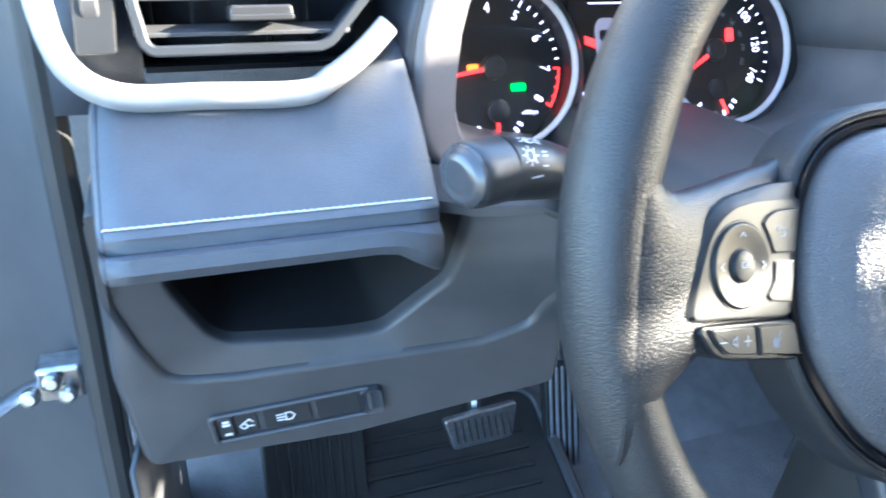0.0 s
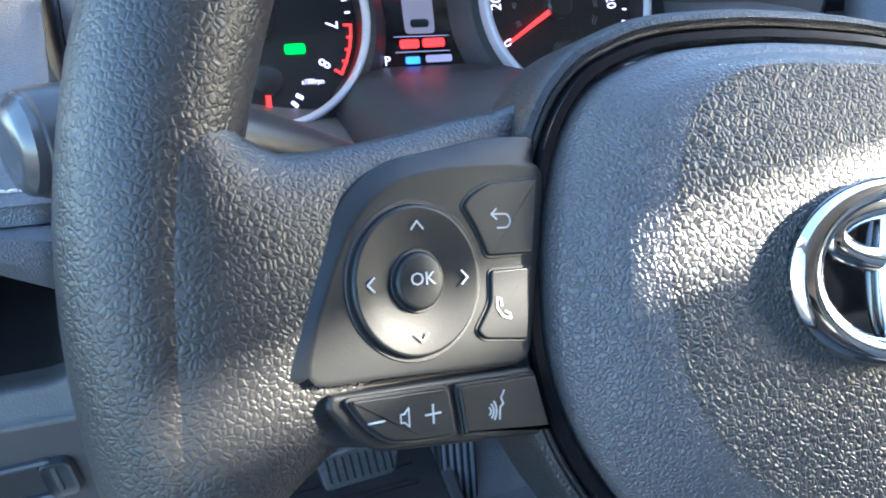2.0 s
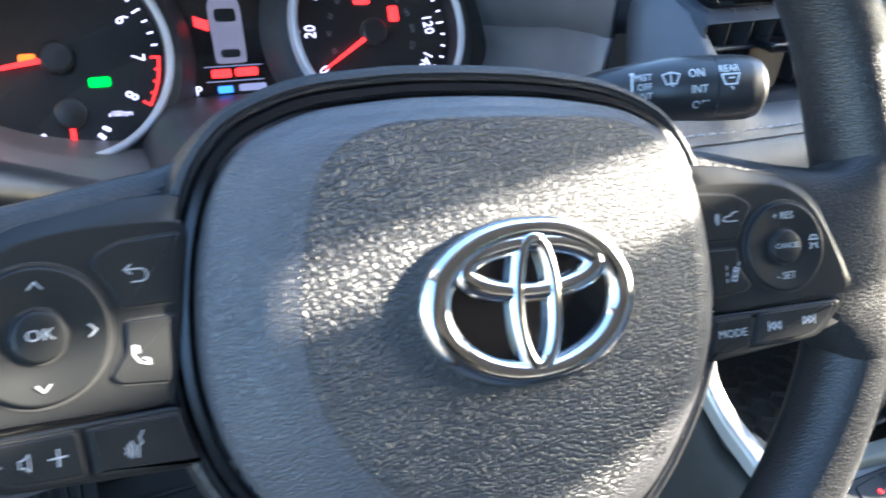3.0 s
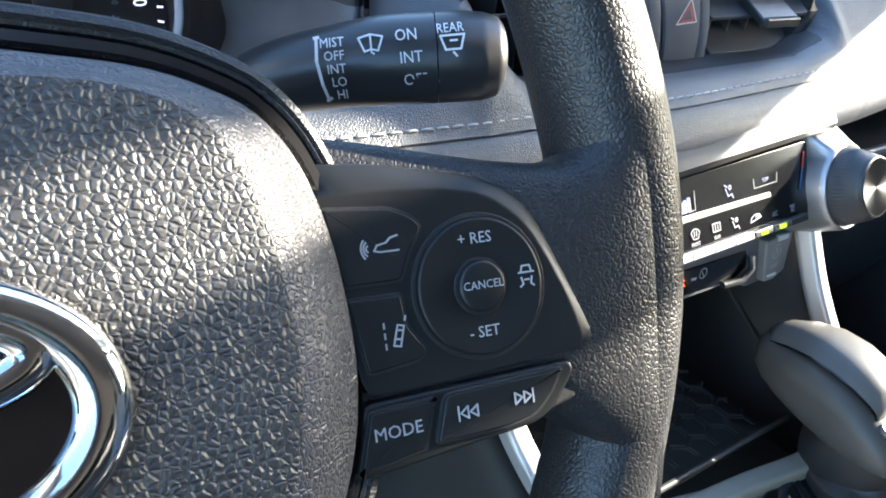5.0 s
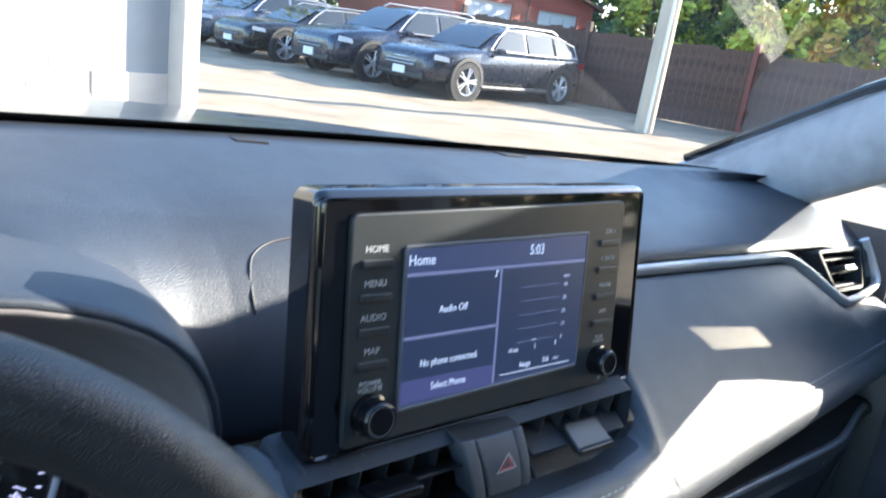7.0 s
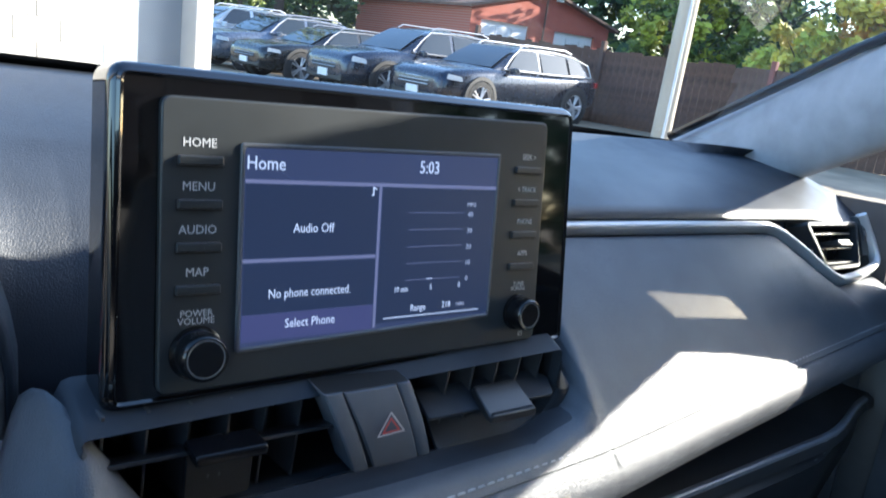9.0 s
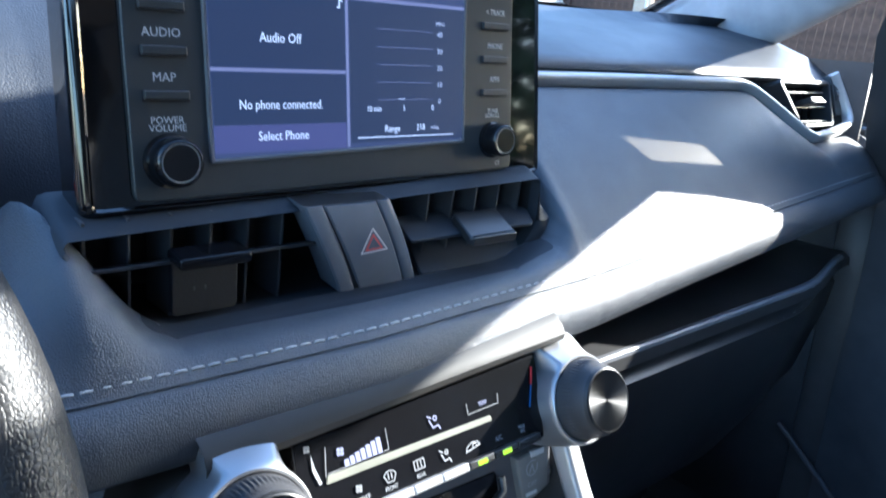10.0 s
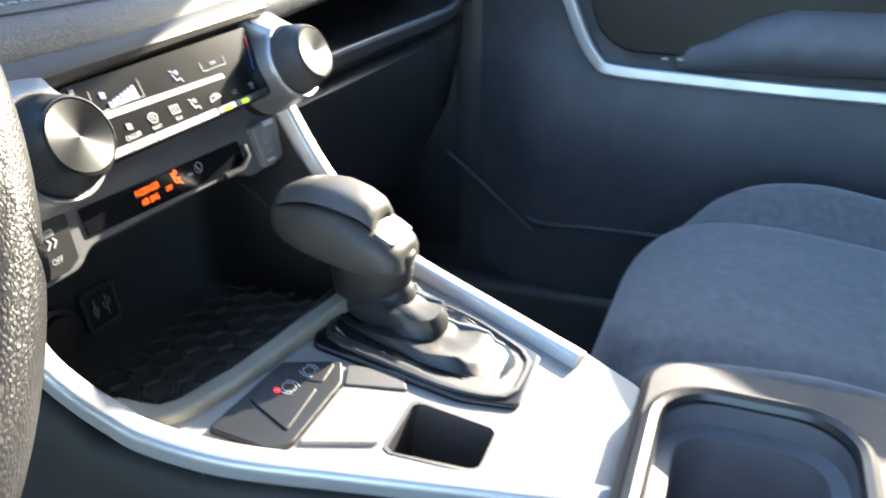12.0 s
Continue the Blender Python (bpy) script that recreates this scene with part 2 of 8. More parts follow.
def slab(outline, top, bottom=0.0, bevel=0.0008, m=None, bm=None, steps=3, dome=0.0):
    """A plate with the outline given, from bottom to top along z, its upper edge rounded; dome: rise of the middle."""
    bm = bm or bmesh.new()
    rows = [[(x, y, bottom) for x, y in outline]]
    for k in range(steps + 1):
        a = math.pi / 2 * k / steps
        rows.append([(x, y, top - bevel + bevel * math.sin(a)) for x, y in inset(outline, bevel * (1 - math.cos(a)))])
    if dome:
        cx, cy = sum(p[0] for p in outline) / len(outline), sum(p[1] for p in outline) / len(outline)
        base = rows[-1]
        for f in (0.75, 0.5, 0.25):
            rows.append([(cx + (x - cx) * f, cy + (y - cy) * f, top + dome * (1 - f * f)) for x, y, _ in base])
    lofted(rows, ring=True, caps=True, bm=bm, m=m)
    return bm


def hoop(outer, inner, top, bottom=0.0, bevel=0.0006, m=None, bm=None):
    """A flat ring between two outlines with as many points each."""
    rows = [[(x, y, bottom) for x, y in outer], [(x, y, top - bevel) for x, y in outer], [(x, y, top) for x, y in inset(outer, bevel)],
            [(x, y, top) for x, y in inset(inner, -bevel)], [(x, y, top - bevel) for x, y in inner], [(x, y, bottom) for x, y in inner]]
    return lofted(rows, ring=True, loop=True, m=m, bm=bm)


def lathe(profile, n=48, m=None, bm=None, caps=True):
    rows = [[(r * math.cos(2 * math.pi * i / n), r * math.sin(2 * math.pi * i / n), h) for i in range(n)] for r, h in profile]
    return lofted(rows, ring=True, caps=caps, m=m, bm=bm)


def block(w, d, h, bevel=0.001, m=None, bm=None):
    """A box with rounded upright and upper edges, its base in the plane z = 0."""
    return slab(rrect(w, d, max(bevel, 1e-4), 3), h, 0, min(bevel, h * 0.45), m=m, bm=bm)


def tube(path, radius, n=10, caps=True, bm=None, m=None, ring=False, squash=1.0):
    """A round bar along a path; radius: one number or one a point."""
    pts = [Vector(p) for p in path]
    rows = []
    side = None
    for i, p in enumerate(pts):
        t = (pts[(i + 1) % len(pts)] - pts[i - 1]) if ring or 0 < i < len(pts) - 1 else (pts[1] - pts[0] if i == 0 else pts[-1] - pts[-2])
        t.normalize()
        if side is None:
            side = t.orthogonal().normalized() if abs(t.z) > 0.9 else t.cross(Vector((0, 0, 1))).normalized()
        side = (side - t * side.dot(t)).normalized()
        up = side.cross(t)
        r = radius[i] if isinstance(radius, (list, tuple)) else radius
        rows.append([p + (side * math.cos(2 * math.pi * k / n) + up * math.sin(2 * math.pi * k / n) * squash) * r for k in range(n)])
    return lofted(rows, ring=True, caps=caps and not ring, loop=ring, bm=bm, m=m)


def frame_of(origin, right, up):
    """A pose whose x and y axes lie along right and up, z towards the viewer."""
    x = Vector(right).normalized()
    y = Vector(up)
    y = (y - x * x.dot(y)).normalized()
    m = Matrix((x, y, x.cross(y))).transposed().to_4x4()
    m.translation = Vector(origin)
    return m


def text_mesh(words, size, depth=0.0, align="CENTER", wide=1.0, space=1.0):
    cu = bpy.data.curves.new("lettering", "FONT")
    cu.body, cu.size, cu.extrude, cu.align_x, cu.align_y = words, size, depth, align, "CENTER"
    cu.resolution_u, cu.space_line, cu.space_character = 2, 0.8, space
    ob = bpy.data.objects.new("lettering", cu)
    scene.collection.objects.link(ob)
    bpy.context.view_layer.update()
    me = bpy.data.meshes.new_from_object(ob.evaluated_get(bpy.context.evaluated_depsgraph_get()))
    me.transform(Matrix.Diagonal((wide, 1, 1, 1)))
    bpy.data.objects.remove(ob)
    bpy.data.curves.remove(cu)
    me.materials.clear()
    return me


def text(words, size, m, mat, parent, align="CENTER", wide=1.0, name="lettering", space=1.0):
    """Printed words lying at the pose m."""
    me = text_mesh(words, size, size * 0.01, align, wide, space)
    me.transform(m)
    return link(name, me, mat, parent, smooth=0)


def strokes(lines, width, m, mat, parent, name="symbol", height=0.00015, ring=False):
    """A printed symbol made of straight strokes; each line is a list of points."""
    bm = bmesh.new()
    for line in lines:
        pts = [Vector((x, y, 0)) for x, y in line]
        for a, b in zip(pts, pts[1:]):
            t = (b - a).normalized() if (b - a).length > 1e-9 else Vector((1, 0, 0))
            s = Vector((-t.y, t.x, 0)) * width / 2
            e = t * width * 0.3
            q = [a - s - e, b - s + e, b + s + e, a + s - e]
            lo = [bm.verts.new(m @ p) for p in q]
            hi = [bm.verts.new(m @ (p + Vector((0, 0, height)))) for p in q]
            bm.faces.new(hi)
            for k in range(4):
                bm.faces.new((lo[k], lo[(k + 1) % 4], hi[(k + 1) % 4], hi[k]))
    return part(name, bm, mat, parent, smooth=0)


def at(x, y, z=0.0, turn=0.0):
    return Matrix.Translation((x, y, z)) @ Matrix.Rotation(radians(turn), 4, "Z")


def arc(cx, cy, r, a0, a1, n=8):
    return [(cx + r * math.cos(radians(a0 + (a1 - a0) * k / n)), cy + r * math.sin(radians(a0 + (a1 - a0) * k / n))) for k in range(n + 1)]


def smooth_line(pts, n=8):
    """A smooth curve through points (Catmull-Rom)."""
    p = [Vector(q) for q in pts]
    p = [p[0] * 2 - p[1]] + p + [p[-1] * 2 - p[-2]]
    out = []
    for i in range(1, len(p) - 2):
        for k in range(n):
            f = k / n
            out.append(0.5 * (2 * p[i] + (p[i + 1] - p[i - 1]) * f + (2 * p[i - 1] - 5 * p[i] + 4 * p[i + 1] - p[i + 2]) * f * f
                              + (3 * p[i] - p[i - 1] - 3 * p[i + 1] + p[i + 2]) * f ** 3))
    out.append(p[-2])
    return out


def ramp(x, pts):
    """Straight-line lookup in a table of x, value."""
    if x <= pts[0][0]:
        return pts[0][1]
    for (a, u), (b, v) in zip(pts, pts[1:]):
        if x <= b:
            f = (x - a) / (b - a)
            return u + (v - u) * f
    return pts[-1][1]


def ease(f):
    f = min(1, max(0, f))
    return f * f * (3 - 2 * f)


# ---- cabin shell ----
def sheet(rows, name, mat, parent=None, label="", thick=0.004, smooth=40):
    """A skin with thickness, thickened away from its face."""
    bm = lofted(rows)
    bmesh.ops.recalc_face_normals(bm, faces=bm.faces)
    ob = part(name, bm, mat, parent, label, smooth)
    mod = ob.modifiers.new("thickness", "SOLIDIFY")
    mod.thickness, mod.offset = thick, 0
    return ob


def strip(path, w, h, name, mat, parent=None, label="", up=(0, 0, 1), r=0.0015):
    """A flat bar w wide and h high swept along a path; up: the way its height lies."""
    pts = [Vector(p) for p in path]
    rows = []
    sec = rrect(w, h, min(r, w * 0.45, h * 0.45), 3)
    for i, p in enumerate(pts):
        t = (pts[min(i + 1, len(pts) - 1)] - pts[max(i - 1, 0)]).normalized()
        u = Vector(up)
        u = (u - t * u.dot(t)).normalized()
        s = t.cross(u)
        rows.append([p + s * a + u * b for a, b in sec])
    return part(name, lofted(rows, ring=True, caps=True), mat, parent, label)


CX = 0.719          # the car's middle
shell = thing("car_cabin", (CX, -0.2, 0.3), "dark grey car body shell with pale headliner and pillars", "car body", kind="structure")
# floor pan and firewall
part("floor", block(1.70, 2.6, 0.05, 0.01, at(CX, -0.5, 0.33)), CARPET, shell)
sheet([[(x, 0.62, 0.36), (x, 0.86, 0.42), (x, 0.93, 0.60), (x, 0.90, 0.95), (x, 0.80, 1.24)] for x in (-0.12, 0.3, CX, 1.1, 1.56)], "firewall", CARPET, shell)
# roof with its liner
roof_rows = []


def header_y(x):
    """The rear edge of the windscreen: it sweeps back at its upper corners."""
    o = abs(x - CX)
    return -0.003 - 0.050 * (o / 0.64) ** 2 - 0.085 * max(0, o - 0.55) / 0.09



for i in range(17):
    x = CX + 0.64 * (i / 8 - 1)
    e = ((x - CX) / 0.64) ** 2
    roof_rows.append([(x, y, 1.725 - 0.045 * e - dz) for y, dz in ((header_y(x), 0.025), (-0.22, 0.008), (-0.6, 0.0), (-1.2, 0.0), (-1.9, 0.06))])
sheet(roof_rows, "headliner", LINER, shell, thick=0.03)
for side in (0, 1):
    sx = (lambda v: v) if side else (lambda v: 2 * CX - v)
    # A-pillar trim from the dash corner up to the header
    rows = []
    # widths towards the roof are set to bound the horn pad's sun band
    for (cx, cy, cz), w in (((1.520, 0.74, 1.195), 0.13), ((1.495, 0.60, 1.265), 0.125), ((1.462, 0.46, 1.333), 0.122), ((1.422, 0.28, 1.42), 0.125), ((1.387, 0.10, 1.510), 0.122), ((1.371, -0.05, 1.594), 0.158), ((1.356, -0.115, 1.6305), 0.132), ((1.348, -0.16, 1.650), 0.118), ((1.335, -0.24, 1.668), 0.10)):
        d = Vector((-0.10, -0.88, 0.47)).normalized()
        a = Vector((1, 0, 0)).cross(d).normalized()
        b = d.cross(a)
        rows.append([Vector((sx(p.x), p.y, p.z)) for p in (Vector((cx, cy, cz)) + a * u * w + b * v * w * 0.55 for u, v in oval(0.5, 0.5, 20))])
    part("pillar_trim", lofted(rows, ring=True, caps=True), PILLAR, shell, "pale grey windscreen pillar trim")
    part("header_rail", tube([(sx(1.350), y, z) for y, z in ((-0.26, 1.668), (-0.4, 1.675), (-1.0, 1.68), (-1.6, 1.65), (-2.0, 1.5))], 0.028, 12), LINER, shell)
    part("pillar", lofted([[(sx(1.52 - 0.03 * min(1, f * 2) - 0.28 * max(0, f - 0.5)) + dx, -0.55 - 0.08 * f + dy, 0.4 + 1.26 * f) for dx, dy in rrect(0.06, 0.13, 0.015, 2)] for f in (0, 0.3, 0.6, 0.8, 1)], ring=True, caps=True), PILLAR, shell)
    part("rear_pillar", lofted([[(sx(1.50 - 0.17 * f) + dx, -1.55 - 0.25 * f + dy, 0.4 + 1.2 * f) for dx, dy in rrect(0.06, 0.30, 0.015, 2)] for f in (0, 0.3, 0.6, 0.8, 1)], ring=True, caps=True), PILLAR, shell)
    # rear door trim with dark glass
    sheet([[(sx(x), y, z) for x, z in ((1.50, 0.40), (1.485, 0.75), (1.49, 1.08))] for y in (-0.60, -1.0, -1.45)], "rear_door_trim", HARD, shell)
    part("rear_side_glass", lofted([[(sx(1.49), y, 1.08), (sx(1.43), y - 0.03, 1.40), (sx(1.36), y - 0.08, 1.66)] for y in (-0.60, -1.0, -1.45)]), PRIVACY, shell, "dark tinted glass")
    part("sill", block(0.14, 2.4, 0.16, 0.02, at(sx(1.55), -0.4, 0.34)), HARD, shell)
sheet([[(1.512, y, z) for z in (0.36, 0.6, 0.8, 0.95, top)] for y, top in ((0.31, 1.07), (0.40, 1.13), (0.55, 1.19), (0.70, 1.21), (0.93, 1.21))], "kick_panel", HARD, shell)
sheet([[(x, -2.15, 0.35), (x, -2.12, 0.7), (x, -2.1, 1.05)] for x in (-0.05, CX, 1.49)], "tailgate_trim", HARD, shell)
part("rear_glass", lofted([[(x, -2.10, 1.05), (x, -2.04, 1.30), (x, -1.92, 1.64)] for x in (0.02, CX, 1.42)]), PRIVACY, shell, "dark tinted glass")
sheet([[(x, -0.95, 0.40), (x, -0.98, 0.62), (x, -1.30, 0.66), (x, -1.42, 0.95), (x, -1.48, 1.22)] for x in (0.0, CX, 1.44)], "rear_bench", FABRIC, shell, thick=0.06)
# windscreen
ws_rows = []
for i in range(25):
    f = i / 12 - 1
    lo = Vector((CX + 0.80 * f, 0.745 - 0.06 * f * f, 1.262 - 0.01 * f * f))
    hi = Vector((CX + 0.635 * f, header_y(CX + 0.635 * f), 1.695 - 0.030 * f * f))
    ws_rows.append([lo.lerp(hi, k / 5) + Vector((0, 0.012, 0.02)) * math.sin(math.pi * k / 5) for k in range(6)])
windscreen = part("windscreen", lofted(ws_rows), GLASS, None)
windscreen.visible_shadow = False
tagged(windscreen, "clear curved glass windscreen above the dashboard", "windscreen", kind="structure")
# black frit band along the foot of the glass
part("windscreen_band", tube([(1.478, 0.735, 1.264), (1.462, 0.60, 1.333), (1.440, 0.47, 1.398), (1.415, 0.32, 1.462), (1.380, 0.12, 1.560)], 0.0070, 8), GLOSS, windscreen)
part("windscreen_band", lofted([[r[0] + Vector((0, -0.006, -0.004)), r[0].lerp(r[1], 0.10) + Vector((0, -0.006, -0.004))] for r in ws_rows]), GLOSS, windscreen)
# bonnet and wiper outside the glass
bonnet = sheet([[(CX + 0.80 * f, 0.80 + 1.0 * k / 6, 1.215 + 0.03 * math.sin(math.pi * (k / 6) ** 0.8) - 0.05 * (k / 6) ** 2 - 0.035 * f * f) for k in range(7)] for f in (-1, -0.8, -0.4, 0, 0.4, 0.8, 1)], "bonnet", BODYPAINT)
tagged(bonnet, "dark grey painted bonnet of the car beyond the windscreen", "bonnet")

# ---- dashboard ----
dash = thing("dashboard", (CX, 0.5, 0.9), "charcoal soft plastic dashboard with stitched leatherette pad", "dashboard")
top_rows = []
for x in sorted([-0.06 + 1.558 * i / 48 for i in range(49)] + [0.475, 0.485, 0.495, 0.505, 0.515, 0.525, 0.535, 0.545, 0.552, 0.558, 0.565, 0.585, 0.600, 0.80, 0.81, 0.82, 0.835, 0.845, 0.855, 0.865, 0.88]):
    f = (x - CX) / 0.779
    end = ease((abs(f) - 0.82) / 0.18)
    yb, zb = 0.455 - 0.01 * end, 1.220 - 0.014 * end
    flat = [(0.60, 1.243), (0.53, 1.233), (0.485, 1.2195), (yb - 0.003, zb - 0.0155)]
    slope = [(0.60, 1.238), (0.537, 1.221), (0.492, 1.186), (0.473, 1.145)]
    shelf = [(yb - 0.009, zb - 0.0200), (yb - 0.010, zb - 0.0240), (yb - 0.004, zb - 0.0275), (yb + 0.05, zb - 0.031)]
    foot = [(0.466, 1.122), (0.462, 1.106), (0.460, 1.095), (0.460, 1.085)]
    # from the hood's shoulder the dash falls away softly behind the display
    s, st = (ease((x - lo) / wide) * (1 - ease((x - 0.79) / 0.075)) for lo, wide in ((0.45, 0.14), (0.49, 0.07)))
    wb = 0.735 - 0.10 * f * f
    lead = [(p[0] + (q[0] - p[0]) * s, p[1] + (q[1] - p[1]) * s) for p, q in zip(flat, slope)]
    tail = [(p[0] + (q[0] - p[0]) * st, p[1] + (q[1] - p[1]) * st) for p, q in zip(shelf, foot)]
    prof = [(wb + 0.02, 1.250 - 0.012 * f * f), (wb, 1.258 - 0.012 * f * f), (wb - 0.06, 1.254)] + lead + tail
    # the corner rises to meet the foot of the pillar
    prof = [(y, z + 0.010 * ease((x - 1.16) / 0.32) * ease((y - 0.47) / 0.16)) for y, z in prof]
    top_rows.append([(x, y, z) for y, z in prof])
sheet(top_rows, "upper_dash", DASH, dash, "charcoal grained upper dash")
for x, y in ((0.676, 0.692), (1.022, 0.690)):
    part("defroster_slot", slab(rounded([(0, 0), (0.032, -0.006), (0.020, 0.024), (0.004, 0.030)], 0.002), 0.0035, -0.004, 0.001, m=at(x, y, 1.2555)), DARK, dash)


def stitch_at(x):
    return (ramp(x, [(0.48, 0.312), (0.56, 0.306), (0.70, 0.303), (0.88, 0.312), (1.0, 0.322), (1.165, 0.334), (1.5, 0.362)]),
            ramp(x, [(0.48, 1.0640), (0.66, 1.0645), (0.88, 1.0675), (1.0, 1.073), (1.165, 1.080), (1.5, 1.092)]))


def edge_top(x):
    y = ramp(x, [(0.48, 0.345), (0.525, 0.349), (0.537, 0.359), (0.546, 0.383), (0.552, 0.381), (0.561, 0.355), (0.574, 0.347), (0.5895, 0.343), (0.6035, 0.339), (0.820, 0.339), (0.862, 0.344), (0.875, 0.354), (0.882, 0.390), (0.893, 0.437), (1.27, 0.434), (1.375, 0.404), (1.5, 0.404)])
    z = ramp(x, [(0.48, 1.078), (0.525, 1.084), (0.537, 1.099), (0.546, 1.127), (0.552, 1.134), (0.561, 1.127), (0.574, 1.107), (0.5895, 1.083), (0.6035, 1.0745), (0.820, 1.0775), (0.862, 1.088), (0.875, 1.104), (0.882, 1.140), (0.893, 1.179), (1.27, 1.179), (1.375, 1.125), (1.5, 1.130)])
    return y, z


def face_top(x):
    """The pad's upper edge, its turns eased where it climbs beside the vents."""
    if x > 0.60:
        return edge_top(x)
    near = [edge_top(x + 0.002 * k) for k in range(-3, 4)]
    return sum(p[0] for p in near) / 7, sum(p[1] for p in near) / 7


def pad_profile(top, st, drop=0.0):
    """The padded face from its upper edge over the seam to the rolled under edge."""
    (ty, tz), (sy, sz) = top, st
    out = [(ty + 0.012, tz - 0.004), (ty + 0.003, tz), (ty - 0.003, tz - 0.002)]
    for k in range(1, 7):
        f = k / 7
        out.append((ty - 0.003 + (sy + 0.001 - ty + 0.003) * f - 0.004 * math.sin(math.pi * f), tz - 0.002 + (sz - tz + 0.002) * f + 0.004 * math.sin(math.pi * f)))
    out += [(sy + 0.0010, sz + 0.0008), (sy - 0.0004, sz - 0.0004), (sy, sz - 0.0018), (sy - 0.004, sz - 0.004), (sy - 0.010, sz - 0.012), (sy - 0.0125, sz - 0.022), (sy - 0.010, sz - 0.032),
            (sy - 0.002, sz - 0.038), (sy + 0.02, sz - 0.040), (sy + 0.10, sz - 0.036)]
    return out


xs = sorted(set([round(0.464 + 0.0035 * i, 4) for i in range(40)] + [0.540 + 0.02 * i for i in range(48)] + [0.865, 0.87, 0.875, 0.88, 0.884, 0.888, 0.893, 0.548, 0.554, 0.564, 0.574, 0.582, 0.5895, 0.596, 0.6035, 1.27, 1.375]))
sheet([[(x, y, z) for y, z in pad_profile(face_top(x), stitch_at(x))] for x in xs], "dash_pad", PAD, dash, "dark grey leatherette pad with a stitched seam", thick=0.002)


def left_profile(top, x):
    """The driver's side of the pad: its rolled edge rises over the open cubby."""
    k = 0.55 + 0.45 * ease((x - 0.105) / 0.035)
    p = [(y, 1.0635 + (z - 1.0635) * (k if z < 1.058 else 1)) for y, z in pad_profile(top, (0.328, 1.0635))]
    i = len(p) - 7
    return p[:i] + [(0.3262, 1.0570), (0.3305, 1.0560), (0.3268, 1.0550)] + p[i + 1:]


def left_top(x):
    return (ramp(x, [(-0.05, 0.404), (0.085, 0.402), (0.135, 0.425)]), ramp(x, [(-0.05, 1.100), (0.085, 1.096), (0.135, 1.132)]))


xs = [-0.024 + 0.159 * i / 14 for i in range(15)]
sheet([[(x, y, z) for y, z in left_profile(left_top(x), x)] for x in xs], "dash_pad", PAD, dash, "dark grey leatherette pad with a stitched seam", thick=0.002)
sheet([[(-0.024 - 0.004 * math.sin(math.pi * f / 2), y + 0.03 * f * f, z) for y, z in left_profile(left_top(-0.024), -0.024)] for f in (0, 0.4, 0.8, 1)], "end_cap", PAD, dash, thick=0.002)


def seam(name, x0, x1, line, n, parent):
    """A row of thread stitches along a line, each a small rounded bar, in one piece."""
    bm = bmesh.new()
    for i in range(n):
        a, b = x0 + (x1 - x0) * i / n, x0 + (x1 - x0) * (i + 0.72) / n
        pa, pb = line(a), line(b)
        up = Vector((0, -0.6, 0.8)) * 0.0006
        p, q = Vector((a, *pa)) + up, Vector((b, *pb)) + up
        tube([p - up, p.lerp(q, 0.12), p.lerp(q, 0.5) + up * 0.5, p.lerp(q, 0.88), q - up], 0.00062, 6, bm=bm)
    ob = part(name, bm, THREAD, parent, "pale grey thread seam")
    ob["kind"] = "stuff"
    return ob


def seam_line(x):
    y, z = stitch_at(x)
    lift = 0.0006 * ease((0.66 - x) / 0.08)
    return y + 0.003 - 0.6 * lift, z + 0.0032 + 0.8 * lift


seam("stitching", 0.466, 1.48, seam_line, 134, dash)
seam("stitching", -0.024, 0.133, lambda x: (0.3308, 1.0667), 44, dash)
part("panel_seam", tube(smooth_line([(0.655, 0.5208, 1.2112), (0.628, 0.5170, 1.2082), (0.612, 0.5093, 1.2022), (0.6045, 0.4977, 1.1932), (0.6025, 0.4875, 1.1812), (0.6035, 0.4813, 1.1674)], 5), 0.0010, 6), DARK, dash)
# silver trim strips
strip(smooth_line([(0.862, 0.448, 1.186), (1.05, 0.444, 1.187), (1.20, 0.442, 1.187)], 5) + smooth_line([(1.262, 0.440, 1.187), (1.285, 0.434, 1.180), (1.32, 0.424, 1.163), (1.362, 0.409, 1.139), (1.385, 0.404, 1.131)], 4)
      + smooth_line([(1.42, 0.404, 1.134), (1.475, 0.410, 1.141), (1.492, 0.414, 1.150), (1.490, 0.424, 1.172), (1.475, 0.436, 1.203)], 4), 0.010, 0.013, "silver_trim", SILVER, dash, "satin silver trim strip", up=(0, -0.5, 0.87), r=0.004)
strip(smooth_line([(-0.040, 0.404, 1.185), (-0.041, 0.402, 1.150), (-0.034, 0.400, 1.120), (-0.012, 0.398, 1.105), (0.03, 0.397, 1.1035), (0.078, 0.397, 1.1025), (0.095, 0.398, 1.110), (0.112, 0.400, 1.122), (0.127, 0.403, 1.136)], 5),
      0.012, 0.0165, "silver_trim", SILVER, dash, "satin silver trim strip", up=(0, -0.75, 0.66), r=0.005)
